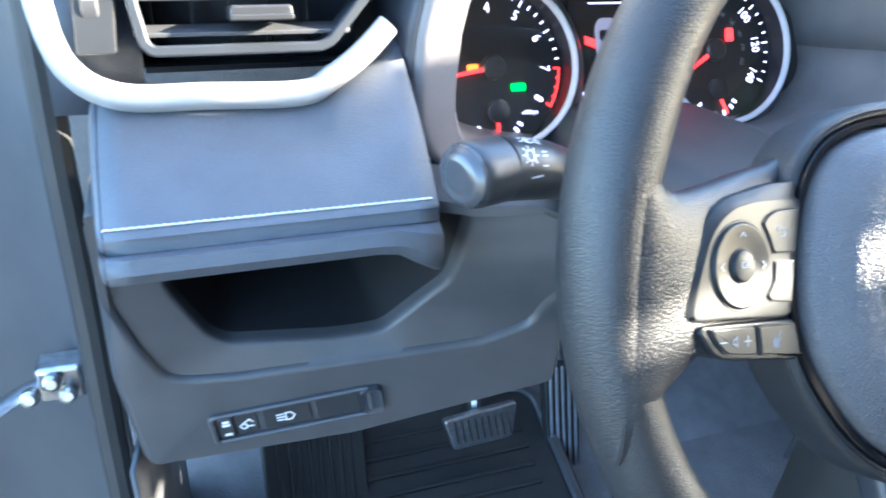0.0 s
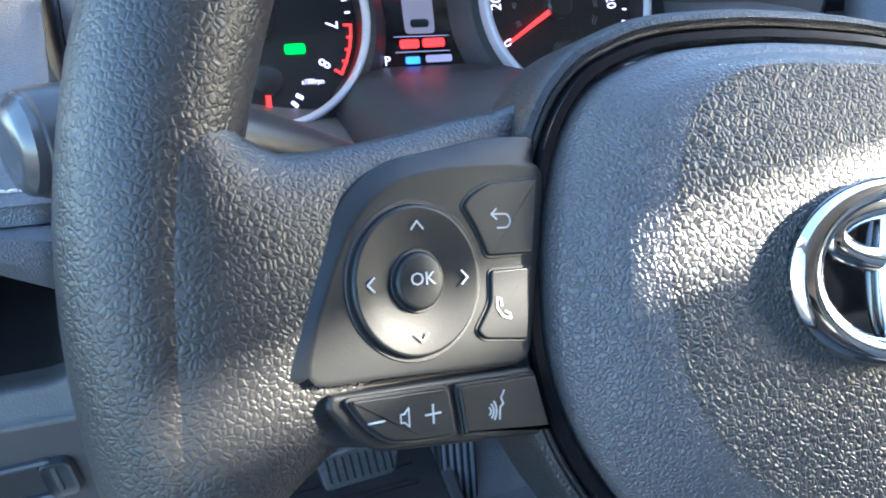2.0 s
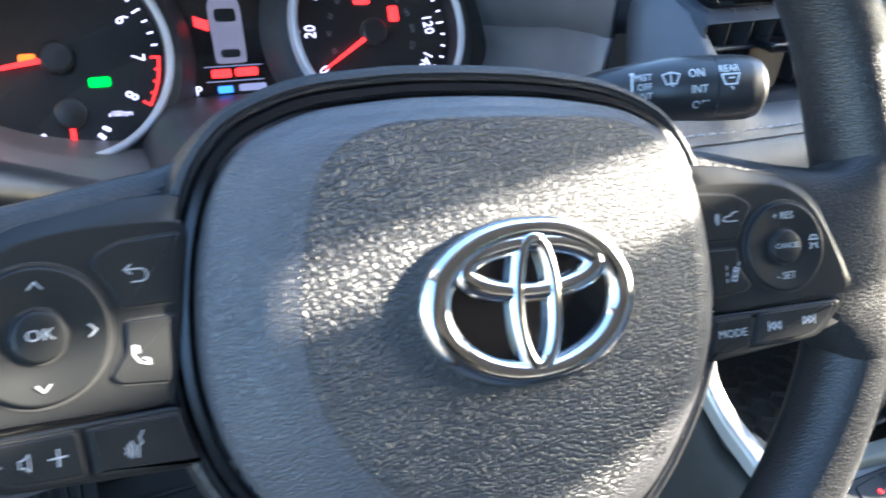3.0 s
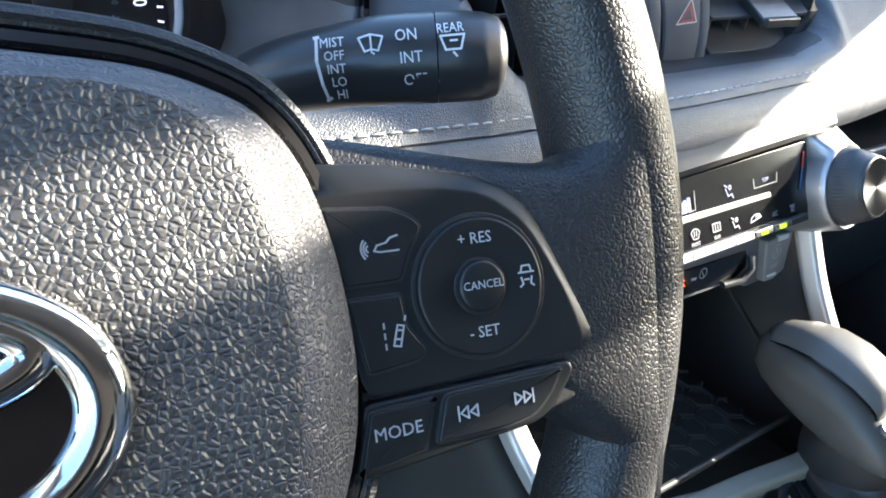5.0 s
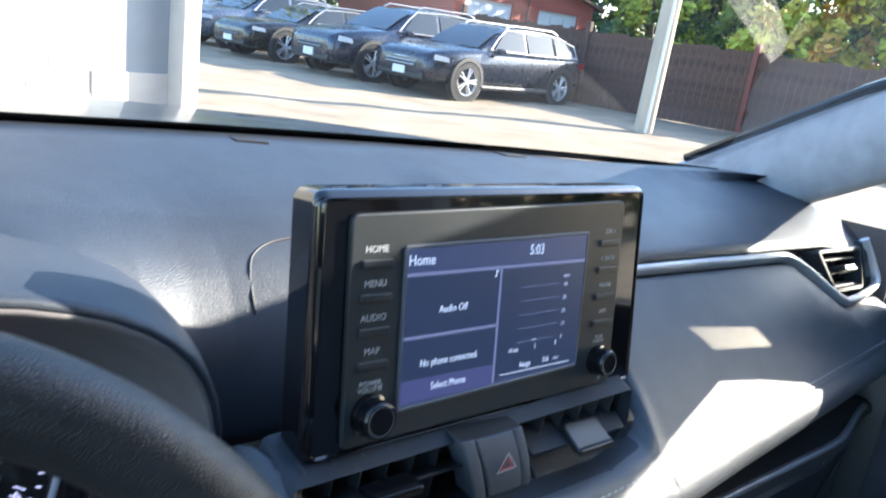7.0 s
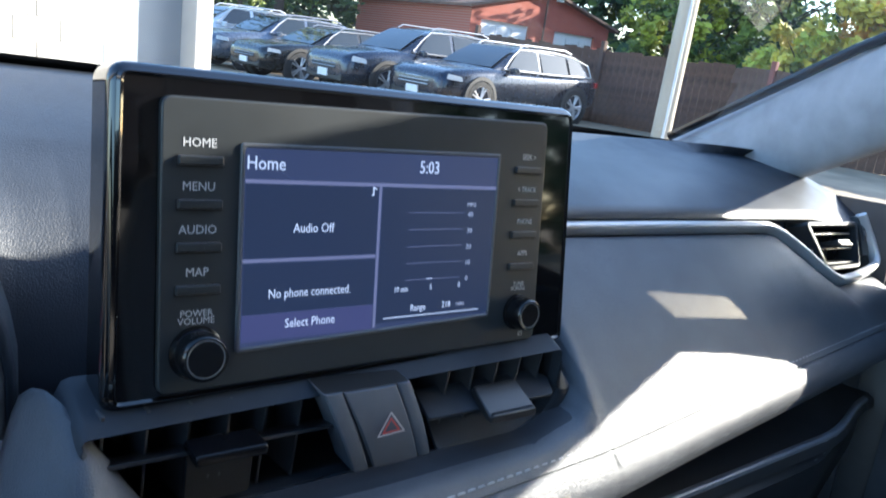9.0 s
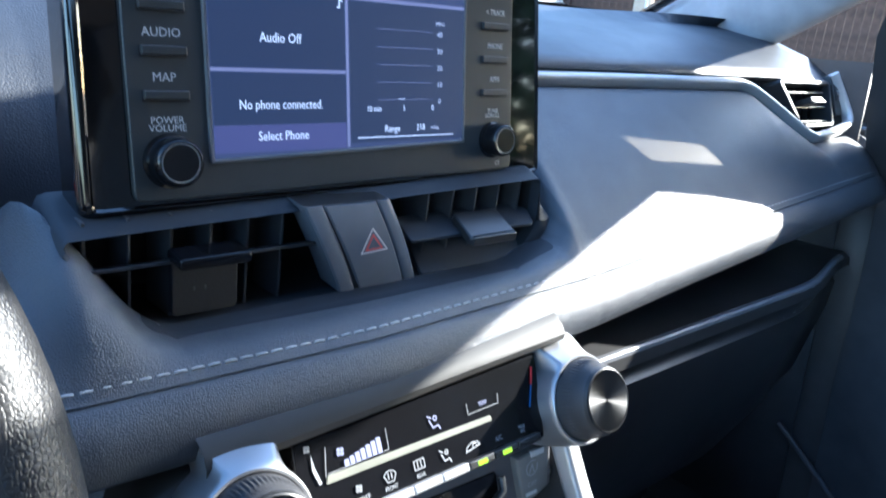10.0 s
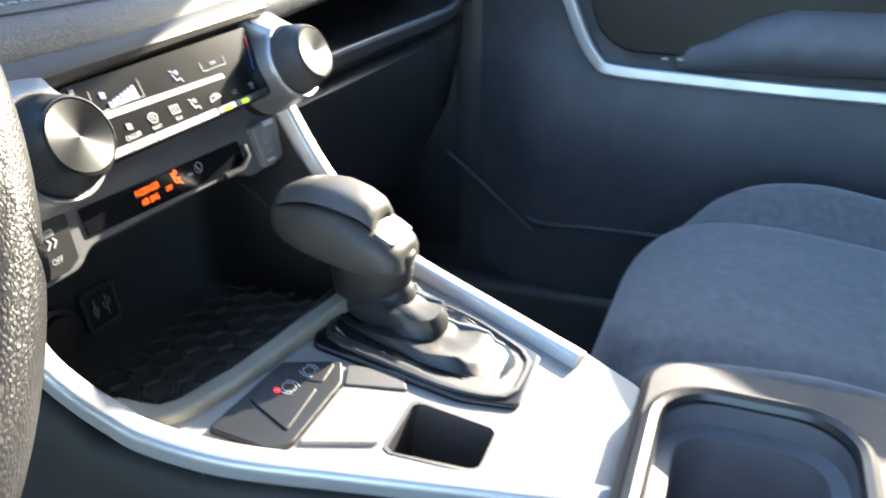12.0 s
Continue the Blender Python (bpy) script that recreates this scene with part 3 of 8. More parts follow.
# glove box below the pad, with its shelf
tray = [(0.42, 1.045), (0.47, 1.03), (0.475, 0.99), (0.42, 0.975), (0.352, 0.974), (0.345, 0.970), (0.343, 0.962), (0.350, 0.957), (0.362, 0.950), (0.368, 0.944), (0.36, 0.938), (0.356, 0.934), (0.36, 0.90), (0.385, 0.80), (0.43, 0.72), (0.55, 0.68)]
sheet([[(x, y + 0.035 * ease((x - 1.3) / 0.2), z + 0.012 * (x - 0.95)) for y, z in tray] for x in [0.86 + 0.64 * i / 24 for i in range(25)]], "glove_box", SATIN, dash, "black glove box with an open shelf above")
strip([(x, 0.3475 + 0.035 * ease((x - 1.3) / 0.2), 0.9695 + 0.012 * (x - 0.95)) for x in [0.865 + 0.615 * i / 24 for i in range(25)]], 0.008, 0.014, "shelf_edge", EDGEGREY, dash, "grey satin shelf edge", r=0.003)
strip([(x, 0.3585 + 0.035 * ease((x - 1.3) / 0.2), 0.936 + 0.012 * (x - 0.95)) for x in [0.88 + 0.55 * i / 20 for i in range(21)]], 0.004, 0.0035, "shelf_edge", EDGEGREY, dash, r=0.001)
# end wall of the dash beside the passenger door
sheet([[(1.50, y, z) for z in (0.55, 0.8, 1.0, 1.12, 1.22)] for y in (0.40, 0.5, 0.62, 0.75)], "dash_end", HARD, dash)
sheet([[(x, 0.62, 0.36), (x, 0.60, 0.60), (x, 0.56, 0.70), (x, 0.54, 0.8)] for x in (0.86, 1.1, 1.3, 1.5)], "lower_trim", CARPET, dash)


# ---- air vents ----
def vent_slats(parent, n, w, h, m, mat=HARD):
    for i in range(n):
        y = -h / 2 + h * (i + 0.5) / n
        part("slat", slab(rrect(w, 0.016, 0.003, 3), 0.0016, -0.0004, 0.0006, m=m @ Matrix.Translation((0, y, -0.010)) @ Matrix.Rotation(radians(-75), 4, "X")), mat, parent)


def box_liner(w, h, d, m, bm=None):
    """An open dark box behind an opening."""
    r = rrect(w, h, min(w, h) * 0.12, 3)
    return lofted([[(x, y, 0) for x, y in r], [(x * 0.98, y * 0.98, -d * 0.5) for x, y in r], [(x * 0.94, y * 0.94, -d) for x, y in r], [(x * 0.01, y * 0.01, -d) for x, y in r]], ring=True, m=m, bm=bm)


def side_vent(m, mirror, label):
    v = thing("air_vent", m.translation, label, "air vent", "side air vents")
    s = -1 if mirror else 1
    outer = [(-0.060 * s, 0.030), (-0.064 * s, 0.026), (-0.030 * s, -0.0235), (-0.024 * s, -0.027), (0.054 * s, -0.026), (0.058 * s, -0.022), (0.064 * s, 0.026), (0.060 * s, 0.030)]
    if mirror:
        outer = [(-0.058, 0.034), (-0.0605, 0.026), (-0.052, -0.024), (-0.047, -0.029), (0.037, -0.029), (0.044, -0.026), (0.078, 0.012), (0.079, 0.034)]
    outer = rounded(outer, 0.004)
    inner = inset(outer, 0.0052)
    part("vent_frame", hoop(outer, inner, 0.003, -0.02, 0.001, m=m), GREYSATIN, v, "grey satin vent frame")
    part("backing", box_liner(0.14, 0.07, 0.05, m @ Matrix.Translation((0, 0, -0.019))), DARK, v)
    vent_slats(v, 3, 0.108, 0.052, m)
    for k in range(5):
        part("vane", slab(rrect(0.0012, 0.05, 0.0004, 2), -0.022, -0.036, 0.0003, m=m @ at(s * (-0.035 + 0.02 * k), 0)), DARK, v)
    tab = part("vent_tab", slab(rrect(0.031, 0.0075, 0.002, 3), 0.010, -0.012, 0.0015, m=m @ at(0.007 if mirror else 0.006, -0.009 if mirror else 0.004)), SATIN, v)
    part("vent_tab_lip", slab(rrect(0.031, 0.003, 0.001, 3), 0.0125, 0.0098, 0.0008, m=m @ at(0.007 if mirror else 0.006, -0.0112 if mirror else 0.0018)), SATIN, tab)
    wheel_m = m @ (at(-0.0715, -0.003) if mirror else at(0.0815, 0.012))
    part("thumbwheel_bezel", slab(rounded([(-0.009, -0.024), (0.009, -0.024), (0.013, 0.026), (-0.006, 0.026)], 0.002), 0.0005, -0.01, 0.0008, m=wheel_m), SATIN, v)
    tw = part("thumbwheel", lathe([(0.001, -0.004), (0.021, -0.004), (0.022, -0.003), (0.022, 0.003), (0.021, 0.004), (0.001, 0.004)], 40, m=wheel_m @ Matrix.Translation((0, 0.004, -0.0185)) @ Matrix.Rotation(radians(90), 4, "Y")), HARD, v)
    for k in range(6):
        part("ridge", slab(rrect(0.0055, 0.0012, 0.0005, 2), 0.0006, -0.001, 0.0003, m=wheel_m @ Matrix.Translation((0, 0.004 - 0.0035 * k + 0.008, 0.0032 - 0.0006 * (k - 2.3) ** 2))), INK, tw)
    return v


side_vent(frame_of((0.052, 0.404, 1.153), (1, 0, 0), (0, 0.25, 0.97)), True, "black side air vent in a silver surround beside the driver door")
side_vent(frame_of((1.395, 0.424, 1.166), (1, 0, 0), (0, 0.35, 0.93)), False, "black side air vent in a silver surround beside the passenger door")
# the left side's wheel of the vent lies outboard: a plain filler closes the bay round both vents
sheet([[(x, 0.412, 1.092), (x, 0.418, 1.13), (x, 0.44, 1.20)] for x in (-0.045, -0.02, 0.0)], "vent_bay", DASH, dash)
sheet([[(x, 0.45, 1.10), (x, 0.455, 1.15), (x, 0.46, 1.20)] for x in (0.0, 0.07, 0.14)], "vent_bay", DASH, dash)
sheet([[(x, 0.450, 1.12), (x, 0.452, 1.16), (x, 0.458, 1.20)] for x in (1.27, 1.35, 1.5)], "vent_bay", DASH, dash)

# middle vents below the screen
vm = frame_of((0.716, 0.342, 1.103), (1, 0, 0), (0, -0.10, 0.99))
mid = thing("air_vent", (0.716, 0.36, 1.10), "twin black air vents under the display with a hazard switch between", "air vent")
bay = rounded([(-0.1545, 0.0175), (-0.149, 0.008), (-0.1355, -0.008), (-0.121, -0.0265), (-0.110, -0.0305), (0.098, -0.0270), (0.128, -0.0220), (0.1385, -0.008), (0.1360, 0.0265)], 0.005)


def bay_lip(f, z):
    """The opening's outline moved outwards: wide at the inboard end of the pad, tucked under the display."""
    out = []
    for (x, y), (u, v) in zip(bay, inset(bay, -0.010)):
        under = ease((y - 0.012) / 0.006)
        wide = 0.55 + 1.35 * ease((x - 0.115) / 0.02) * (1 - under)
        out.append((x + (u - x) * f * wide, y + (v - y) * f * (wide * (1 - under) + 0.95 * under), z - 0.030 * f * under))
    return out


BAYLIP = material("vent_surround_plastic", (0.036, 0.041, 0.050), 0.55, grain=0.12, grain_size=0.0005, spec=0.18)
part("vent_frame", lofted([bay_lip(0, -0.012), bay_lip(0, -0.0025), bay_lip(0.12, -0.0010), bay_lip(0.40, 0.0), bay_lip(0.75, -0.003), bay_lip(1.0, -0.012)], ring=True, m=vm), BAYLIP, mid, "satin charcoal surround")
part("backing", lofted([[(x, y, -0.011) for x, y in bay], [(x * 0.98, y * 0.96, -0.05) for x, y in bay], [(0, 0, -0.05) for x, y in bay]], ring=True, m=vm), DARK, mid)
# smooth band between the opening and the grained pad
band = []
for x in [0.592 + 0.27 * i / 30 for i in range(31)]:
    p = pad_profile(face_top(x), stitch_at(x))
    k = 0.55 + 0.45 * ease((x - 0.60) / 0.12)
    band.append([(x, p[1][0] + 0.004, p[1][1] - 0.004), (x, p[1][0], p[1][1] + 0.0010), (x, p[2][0], p[2][1] + 0.0014)] + [(x, p[2][0] + (p[5][0] - p[2][0]) * k * f, p[2][1] + (p[5][1] - p[2][1]) * k * f + h) for f, h in ((0.33, 0.0020), (0.66, 0.0016), (0.90, 0.0006), (1.0, -0.0012))])
part("vent_band", lofted(band), BAYLIP, mid, "satin charcoal band")
for k in range(15):
    x = -0.142 + 0.0192 * k
    if abs(x - 0.002) > 0.030:
        part("vane", slab(rrect(0.0016, 0.052, 0.0004, 2), -0.010, -0.032, 0.0004, m=vm @ at(x, -0.003) @ Matrix.Rotation(radians(8), 4, "Y")), HARD, mid)
part("slat", slab(rounded([(-0.146, -0.008), (-0.030, -0.008), (-0.030, 0.008), (-0.146, 0.008)], 0.002), 0.0009, -0.0009, 0.0005, m=vm @ Matrix.Translation((0, 0.0005, -0.008)) @ Matrix.Rotation(radians(-110), 4, "X")), SATIN, mid)
for x0, x1, y, tilt in ((0.028, 0.136, 0.001, -70), (0.040, 0.130, -0.0195, -56)):
    part("slat", slab(rounded([(x0, -0.011), (x1 - 0.006, -0.011), (x1, 0.004), (x1 - 0.012, 0.011), (x0 + 0.002, 0.011)], 0.003), 0.0011, -0.0011, 0.0007, m=vm @ Matrix.Translation((0, y, -0.007)) @ Matrix.Rotation(radians(tilt), 4, "X")), BAYLIP, mid)
tb = part("vent_tab", slab(rrect(0.035, 0.0058, 0.002, 4), 0.0135, -0.002, 0.0016, m=vm @ at(-0.0925, 0.0068)), PANELBLACK, mid)
part("vent_flap", slab(rounded([(-0.0170, -0.0280), (0.0160, -0.0280), (0.0165, 0.002), (-0.0165, 0.002)], 0.003), 0.0005, -0.003, 0.0008, m=vm @ Matrix.Translation((-0.0905, 0.002, -0.005)) @ Matrix.Rotation(radians(-6), 4, "X")), DARK, tb)
for dx in (-0.004, 0.0015):
    part("flap_rib", slab(rrect(0.0014, 0.006, 0.0006, 2), 0.0012, 0, 0.0004, m=vm @ at(-0.0925 + dx, -0.0150, -0.0040, radians(-12))), HARD, tb)
tb = part("vent_tab", slab(rounded([(-0.019, -0.016), (0.019, -0.016), (0.018, 0.008), (-0.018, 0.008)], 0.003), 0.0022, -0.0022, 0.0014, m=vm @ Matrix.Translation((0.084, 0.0030, 0.000)) @ Matrix.Rotation(radians(-66), 4, "X")), SATIN, mid)
part("vent_tab_lip", slab(rrect(0.036, 0.0058, 0.0018, 4), 0.0022, -0.003, 0.0012, m=vm @ at(0.084, -0.0030, 0.0140)), SATIN, tb)
# hazard switch in its swept housing
hz = thing("hazard_switch", (0.72, 0.34, 1.10), "black hazard switch with a red outlined triangle", "switch")
hm = vm @ Matrix.Translation((0.004, 0, 0.0))


def bowed(w0, w1, y0, y1, off0, off1, proud, n=10, depth=0.02, edge=0.001):
    """A panel that bows towards the viewer from top to bottom, with slanting sides."""
    rows = []
    for i in range(n + 1):
        f = i / n
        y = y0 + (y1 - y0) * f
        z = proud * math.sin(math.pi * (0.25 + 0.6 * f))
        c, w = off0 + (off1 - off0) * f, w0 + (w1 - w0) * f
        rows.append([(c - w / 2, y, z - depth), (c - w / 2, y, z - edge), (c - w / 2 + edge, y, z), (c, y, z + 0.0006), (c + w / 2 - edge, y, z), (c + w / 2, y, z - edge), (c + w / 2, y, z - depth)])
    return lofted(rows, caps=True, m=hm)


HZKEY = material("hazard_key_plastic", (0.130, 0.142, 0.168), 0.44, grain=0.12, grain_size=0.0004, spec=0.4)
part("housing", bowed(0.052, 0.052, 0.0255, -0.0265, -0.022, 0.005, 0.0055), SATIN, hz, "satin black housing")
part("side_rib", bowed(0.0105, 0.0100, 0.0255, -0.0265, -0.0430, -0.0160, 0.0072), HZKEY, hz)
part("side_rib", bowed(0.0085, 0.0085, 0.0255, -0.0265, 0.0000, 0.0270, 0.0072), HZKEY, hz)
key = part("button", bowed(0.0320, 0.0305, 0.0250, -0.0258, -0.0210, 0.0065, 0.0078), HZKEY, hz)
tm = hm @ Matrix.Translation((-0.0064, 0.0027, 0.0094)) @ Matrix.Rotation(radians(2), 4, "X")
tri = [(-0.0022, 0.0090), (-0.0074, -0.0052), (0.0092, -0.0042)]
strokes([tri + [tri[0]]], 0.0008, tm, INK, key, "triangle")
strokes([[(x * 0.62, y * 0.62 - 0.0004) for x, y in tri + [tri[0]]]], 0.0009, tm, material("red_print", (0.6, 0.10, 0.10), 0.5), key, "triangle")


# ---- display ----
lean = Vector((0, 0.10, 0.995))
dm = frame_of((0.7185, 0.3655, 1.2005), (1, 0.010, 0.004), lean)
disp = thing("infotainment_display", (0.72, 0.40, 1.13), "black tablet style infotainment display with lit home menu", "display")
body = [(-0.1468, -0.0755), (0.1465, -0.0740), (0.1405, 0.0812), (-0.1446, 0.0772)]
bo = rounded(body, 0.009, 6)
part("casing", slab(bo, 0.0045, -0.020, 0.0055, m=dm, steps=5), PIANO, disp, "gloss black casing")
part("edge_band", hoop(inset(bo, 0.0030), inset(bo, 0.0058), 0.0060, 0.002, 0.0012, m=dm), PIANO, disp)
panel = rounded([(-0.1240, -0.0680), (0.1140, -0.0668), (0.1125, 0.0702), (-0.1243, 0.0645)], 0.005, 5)
facia = part("faceplate", slab(panel, 0.0078, 0.003, 0.0012, m=dm), BEZEL, disp, "dark grey faceplate")
glass_out = rounded([(-0.0885, -0.0525), (0.0728, -0.0486), (0.0738, 0.0492), (-0.0885, 0.0463)], 0.002)
part("screen_frame", hoop(glass_out, inset(glass_out, 0.0022), 0.0092, 0.006, 0.0006, m=dm), material("screen_surround", (0.085, 0.09, 0.10), 0.4), facia, "grey screen surround")
gm = dm @ Matrix.Translation((0, 0, 0.0080))
screen = part("screen", slab(inset(glass_out, 0.0020), 0.0004, -0.002, 0.0002, m=gm), SCREEN, disp, "lit dark blue screen")
sm = gm @ Matrix.Translation((0, 0, 0.0006))


def tile(x0, y0, x1, y1, mat, name="tile", z=0.0):
    return part(name, slab([(x0, y0), (x1, y0), (x1, y1), (x0, y1)], 0.0002 + z, z, 0.00005, m=sm, steps=1), mat, screen, smooth=0)


DARKTILE = glowing("screen_tile", (0.017, 0.024, 0.050), 0.26, rough=0.30)
tile(-0.0860, 0.0280, 0.0715, 0.0298, SCREENLINE, "divider")
tile(-0.0114, -0.0475, -0.0098, 0.0280, SCREENLINE, "divider")
tile(-0.0862, -0.0095, -0.0118, -0.0079, SCREENLINE, "divider")
tile(-0.0858, -0.0074, -0.0120, 0.0277, DARKTILE)
tile(-0.0858, -0.0345, -0.0120, -0.0100, DARKTILE)
tile(-0.0858, -0.0478, -0.0120, -0.0348, SCREENBAR)
tile(-0.0092, -0.0455, 0.0708, 0.0277, DARKTILE)
sm = sm @ Matrix.Translation((0, 0, 0.0004))
text("Home", 0.0090, sm @ at(-0.0858, 0.0372), SCREENTEXT, screen, "LEFT", 0.88)
text("5:03", 0.0096, sm @ at(0.0208, 0.0388), SCREENTEXT, screen, "CENTER", 0.85)
text("Audio Off", 0.0066, sm @ at(-0.0493, 0.0066), SCREENTEXT, screen, "CENTER", 0.85)
text("No phone connected.", 0.0064, sm @ at(-0.0495, -0.0252), SCREENTEXT, screen, "CENTER", 0.82)
text("Select Phone", 0.0064, sm @ at(-0.0492, -0.0404), SCREENTEXT, screen, "CENTER", 0.85)
text("MPG", 0.0034, sm @ at(0.0530, 0.0190), SCREENDIM, screen)
for k, v in enumerate(("40", "30", "20", "10", "0")):
    text(v, 0.0042, sm @ at(0.0525, 0.0133 - 0.0093 * k), SCREENDIM, screen)
    tile(0.0080, 0.0143 - 0.0093 * k, 0.0470, 0.01455 - 0.0093 * k, SCREENLINE, "divider", 0.0003)
text("10 min", 0.0044, sm @ at(0.0060, -0.0278), SCREENTEXT, screen, wide=0.8)
text("5", 0.0044, sm @ at(0.0266, -0.0276), SCREENTEXT, screen, wide=0.8)
text("0", 0.0044, sm @ at(0.0473, -0.0276), SCREENTEXT, screen, wide=0.8)
tile(0.0225, -0.0226, 0.0268, -0.0223, SCREENTEXT, "divider", 0.0003)
text("Range", 0.0052, sm @ at(0.0183, -0.0387), SCREENTEXT, screen, wide=0.85)
text("218", 0.0050, sm @ at(0.0385, -0.0384), SCREENTEXT, screen, wide=0.85)
text("miles", 0.0036, sm @ at(0.0490, -0.0386), SCREENDIM, screen, wide=0.85)
tile(-0.0052, -0.0432, 0.0630, -0.0427, SCREENTEXT, "divider", 0.0003)
strokes([[(-0.0152, 0.0235), (-0.0152, 0.0275), (-0.0134, 0.0266)], [(-0.0164, 0.0235), (-0.0152, 0.0237)]], 0.0007, sm, SCREENTEXT, screen, "note")
LABELINK = material("faceplate_print", (0.50, 0.52, 0.54), 0.6, vary=0.05)
# keys and knobs of the faceplate
fm = dm @ Matrix.Translation((0, 0, 0.0078))
for k, word in enumerate(("HOME", "MENU", "AUDIO", "MAP")):
    y = 0.0373 - 0.0193 * k
    kk = part("key", slab(rrect(0.0205, 0.0042, 0.0008, 3), 0.0022, -0.001, 0.0008, m=fm @ at(-0.1069, y)), BEZEL, disp)
    part("gap", slab(rrect(0.0217, 0.0056, 0.0010, 3), 0.0003, -0.001, 0.0001, m=fm @ at(-0.1069, y - 0.0003), steps=1), DARK, kk)
    text(word, 0.0056, fm @ at(-0.1073, y + 0.0077, 0.0002), LABELINK, facia, wide=0.98)
text("POWER\nVOLUME", 0.0044, fm @ at(-0.1071, -0.0335, 0.0002), LABELINK, facia)
for k, word in enumerate(("SEEK >", "< TRACK", "PHONE", "APPS")):
    y = 0.0403 - 0.0197 * k
    kk = part("key", slab(rrect(0.0212, 0.0040, 0.0008, 3), 0.0022, -0.001, 0.0007, m=fm @ at(0.0971, y)), BEZEL, disp)
    part("gap", slab(rrect(0.0224, 0.0053, 0.0010, 3), 0.0003, -0.001, 0.0001, m=fm @ at(0.0971, y - 0.0003), steps=1), DARK, kk)
    text(word, 0.0046, fm @ at(0.0980, y + 0.0079, 0.0002), LABELINK, facia, wide=0.85)
text("TUNE\nSCROLL", 0.0036, fm @ at(0.0968, -0.0314, 0.0002), LABELINK, facia)
strokes([arc(0.1010, -0.0622, 0.0011, 60, 300, 6), [(0.1028, -0.0634), (0.1028, -0.0606)]], 0.0005, fm @ Matrix.Translation((0, 0, 0.0001)), LABELINK, facia)


KNOBFACE = material("knob_turned_face", (0.17, 0.175, 0.18), 0.36, metal=0.25, vary=0.05)


def knob(m, r, h, parent, name="knob", rib=0, label=""):
    k = part(name, lathe([(r * 1.12, -0.001), (r * 1.12, 0.001), (r, 0.0016), (r, h * 0.75), (r * 0.95, h * 0.93), (r * 0.86, h), (r * 0.80, h * 0.985)], 48, m=m), GLOSS, parent, label)
    part("knob_face", lathe([(r * 0.80, h * 0.97), (r * 0.79, h * 0.99), (r * 0.40, h * 0.955), (0.0001, h * 0.94)], 48, m=m, caps=False), KNOBFACE, k, "turned metal cap")
    return k


knob(fm @ at(-0.1070, -0.0500), 0.0112, 0.0130, disp)
knob(fm @ at(0.0968, -0.0476), 0.0100, 0.0125, disp)


# ---- instrument binnacle and gauges ----
def arch(cx, cz, a, b, y, n=48, power=3.0, low=0.62):
    """An upright rounded opening: a full curve above, flatter below."""
    out = []
    for i in range(n):
        t = 2 * math.pi * i / n
        c, s = math.cos(t), math.sin(t)
        x = a * math.copysign(abs(c) ** (2 / power), c)
        z = (b if s > 0 else b * low) * math.copysign(abs(s) ** (2 / power), s)
        out.append((cx + x, y, cz + z))
    return out


binn = thing("instrument_binnacle", (0.342, 0.44, 1.03), "dark hooded surround over the instrument gauges", "instrument hood")
def tucked(row, k, cx=0.342):
    """The outline with its left half drawn in towards the middle."""
    return [(cx - (cx - x) * k if x < cx else x, y, z) for x, y, z in row]


rows = [arch(0.342, 1.100, 0.215, 0.128, 0.56), arch(0.342, 1.100, 0.214, 0.131, 0.48), arch(0.342, 1.100, 0.211, 0.130, 0.43), arch(0.342, 1.100, 0.206, 0.125, 0.402),
        arch(0.342, 1.100, 0.202, 0.121, 0.3975)]
sheet([r + r[:1] for r in rows], "hood", DASH, binn, "charcoal grained hood", thick=0.002)
rows = [arch(0.342, 1.100, 0.2015, 0.1205, 0.3978), tucked(arch(0.342, 1.100, 0.199, 0.118, 0.3985), 0.97), tucked(arch(0.342, 1.100, 0.197, 0.115, 0.402), 0.885), tucked(arch(0.342, 1.100, 0.196, 0.113, 0.410), 0.875), tucked(arch(0.341, 1.097, 0.192, 0.106, 0.44), 0.875), tucked(arch(0.337, 1.088, 0.184, 0.092, 0.48), 0.895), tucked(arch(0.332, 1.082, 0.178, 0.078, 0.515), 0.92), tucked(arch(0.332, 1.082, 0.172, 0.072, 0.52), 0.94)]
sheet([r + r[:1] for r in rows], "inner_wall", BINN, binn, "brownish grey inner wall", thick=0.002)
strip([p for p in arch(0.342, 1.100, 0.1995, 0.1185, 0.3985)[2:23]], 0.002, 0.002, "edge_line", SATIN, binn)

clu = thing("instrument_cluster", (0.33, 0.50, 1.02), "lit tachometer and speedometer with a small centre display", "instrument panel")
gc = frame_of((0.330, 0.4975, 1.081), (1, 0, 0), (0, 0.447, 0.894))
part("backplate", slab(rrect(0.40, 0.165, 0.04, 6), -0.004, -0.012, 0.001, m=gc), GAUGE, clu)


def on_dial(c, r, deg):
    return c + r * math.cos(radians(deg)), r * math.sin(radians(deg))


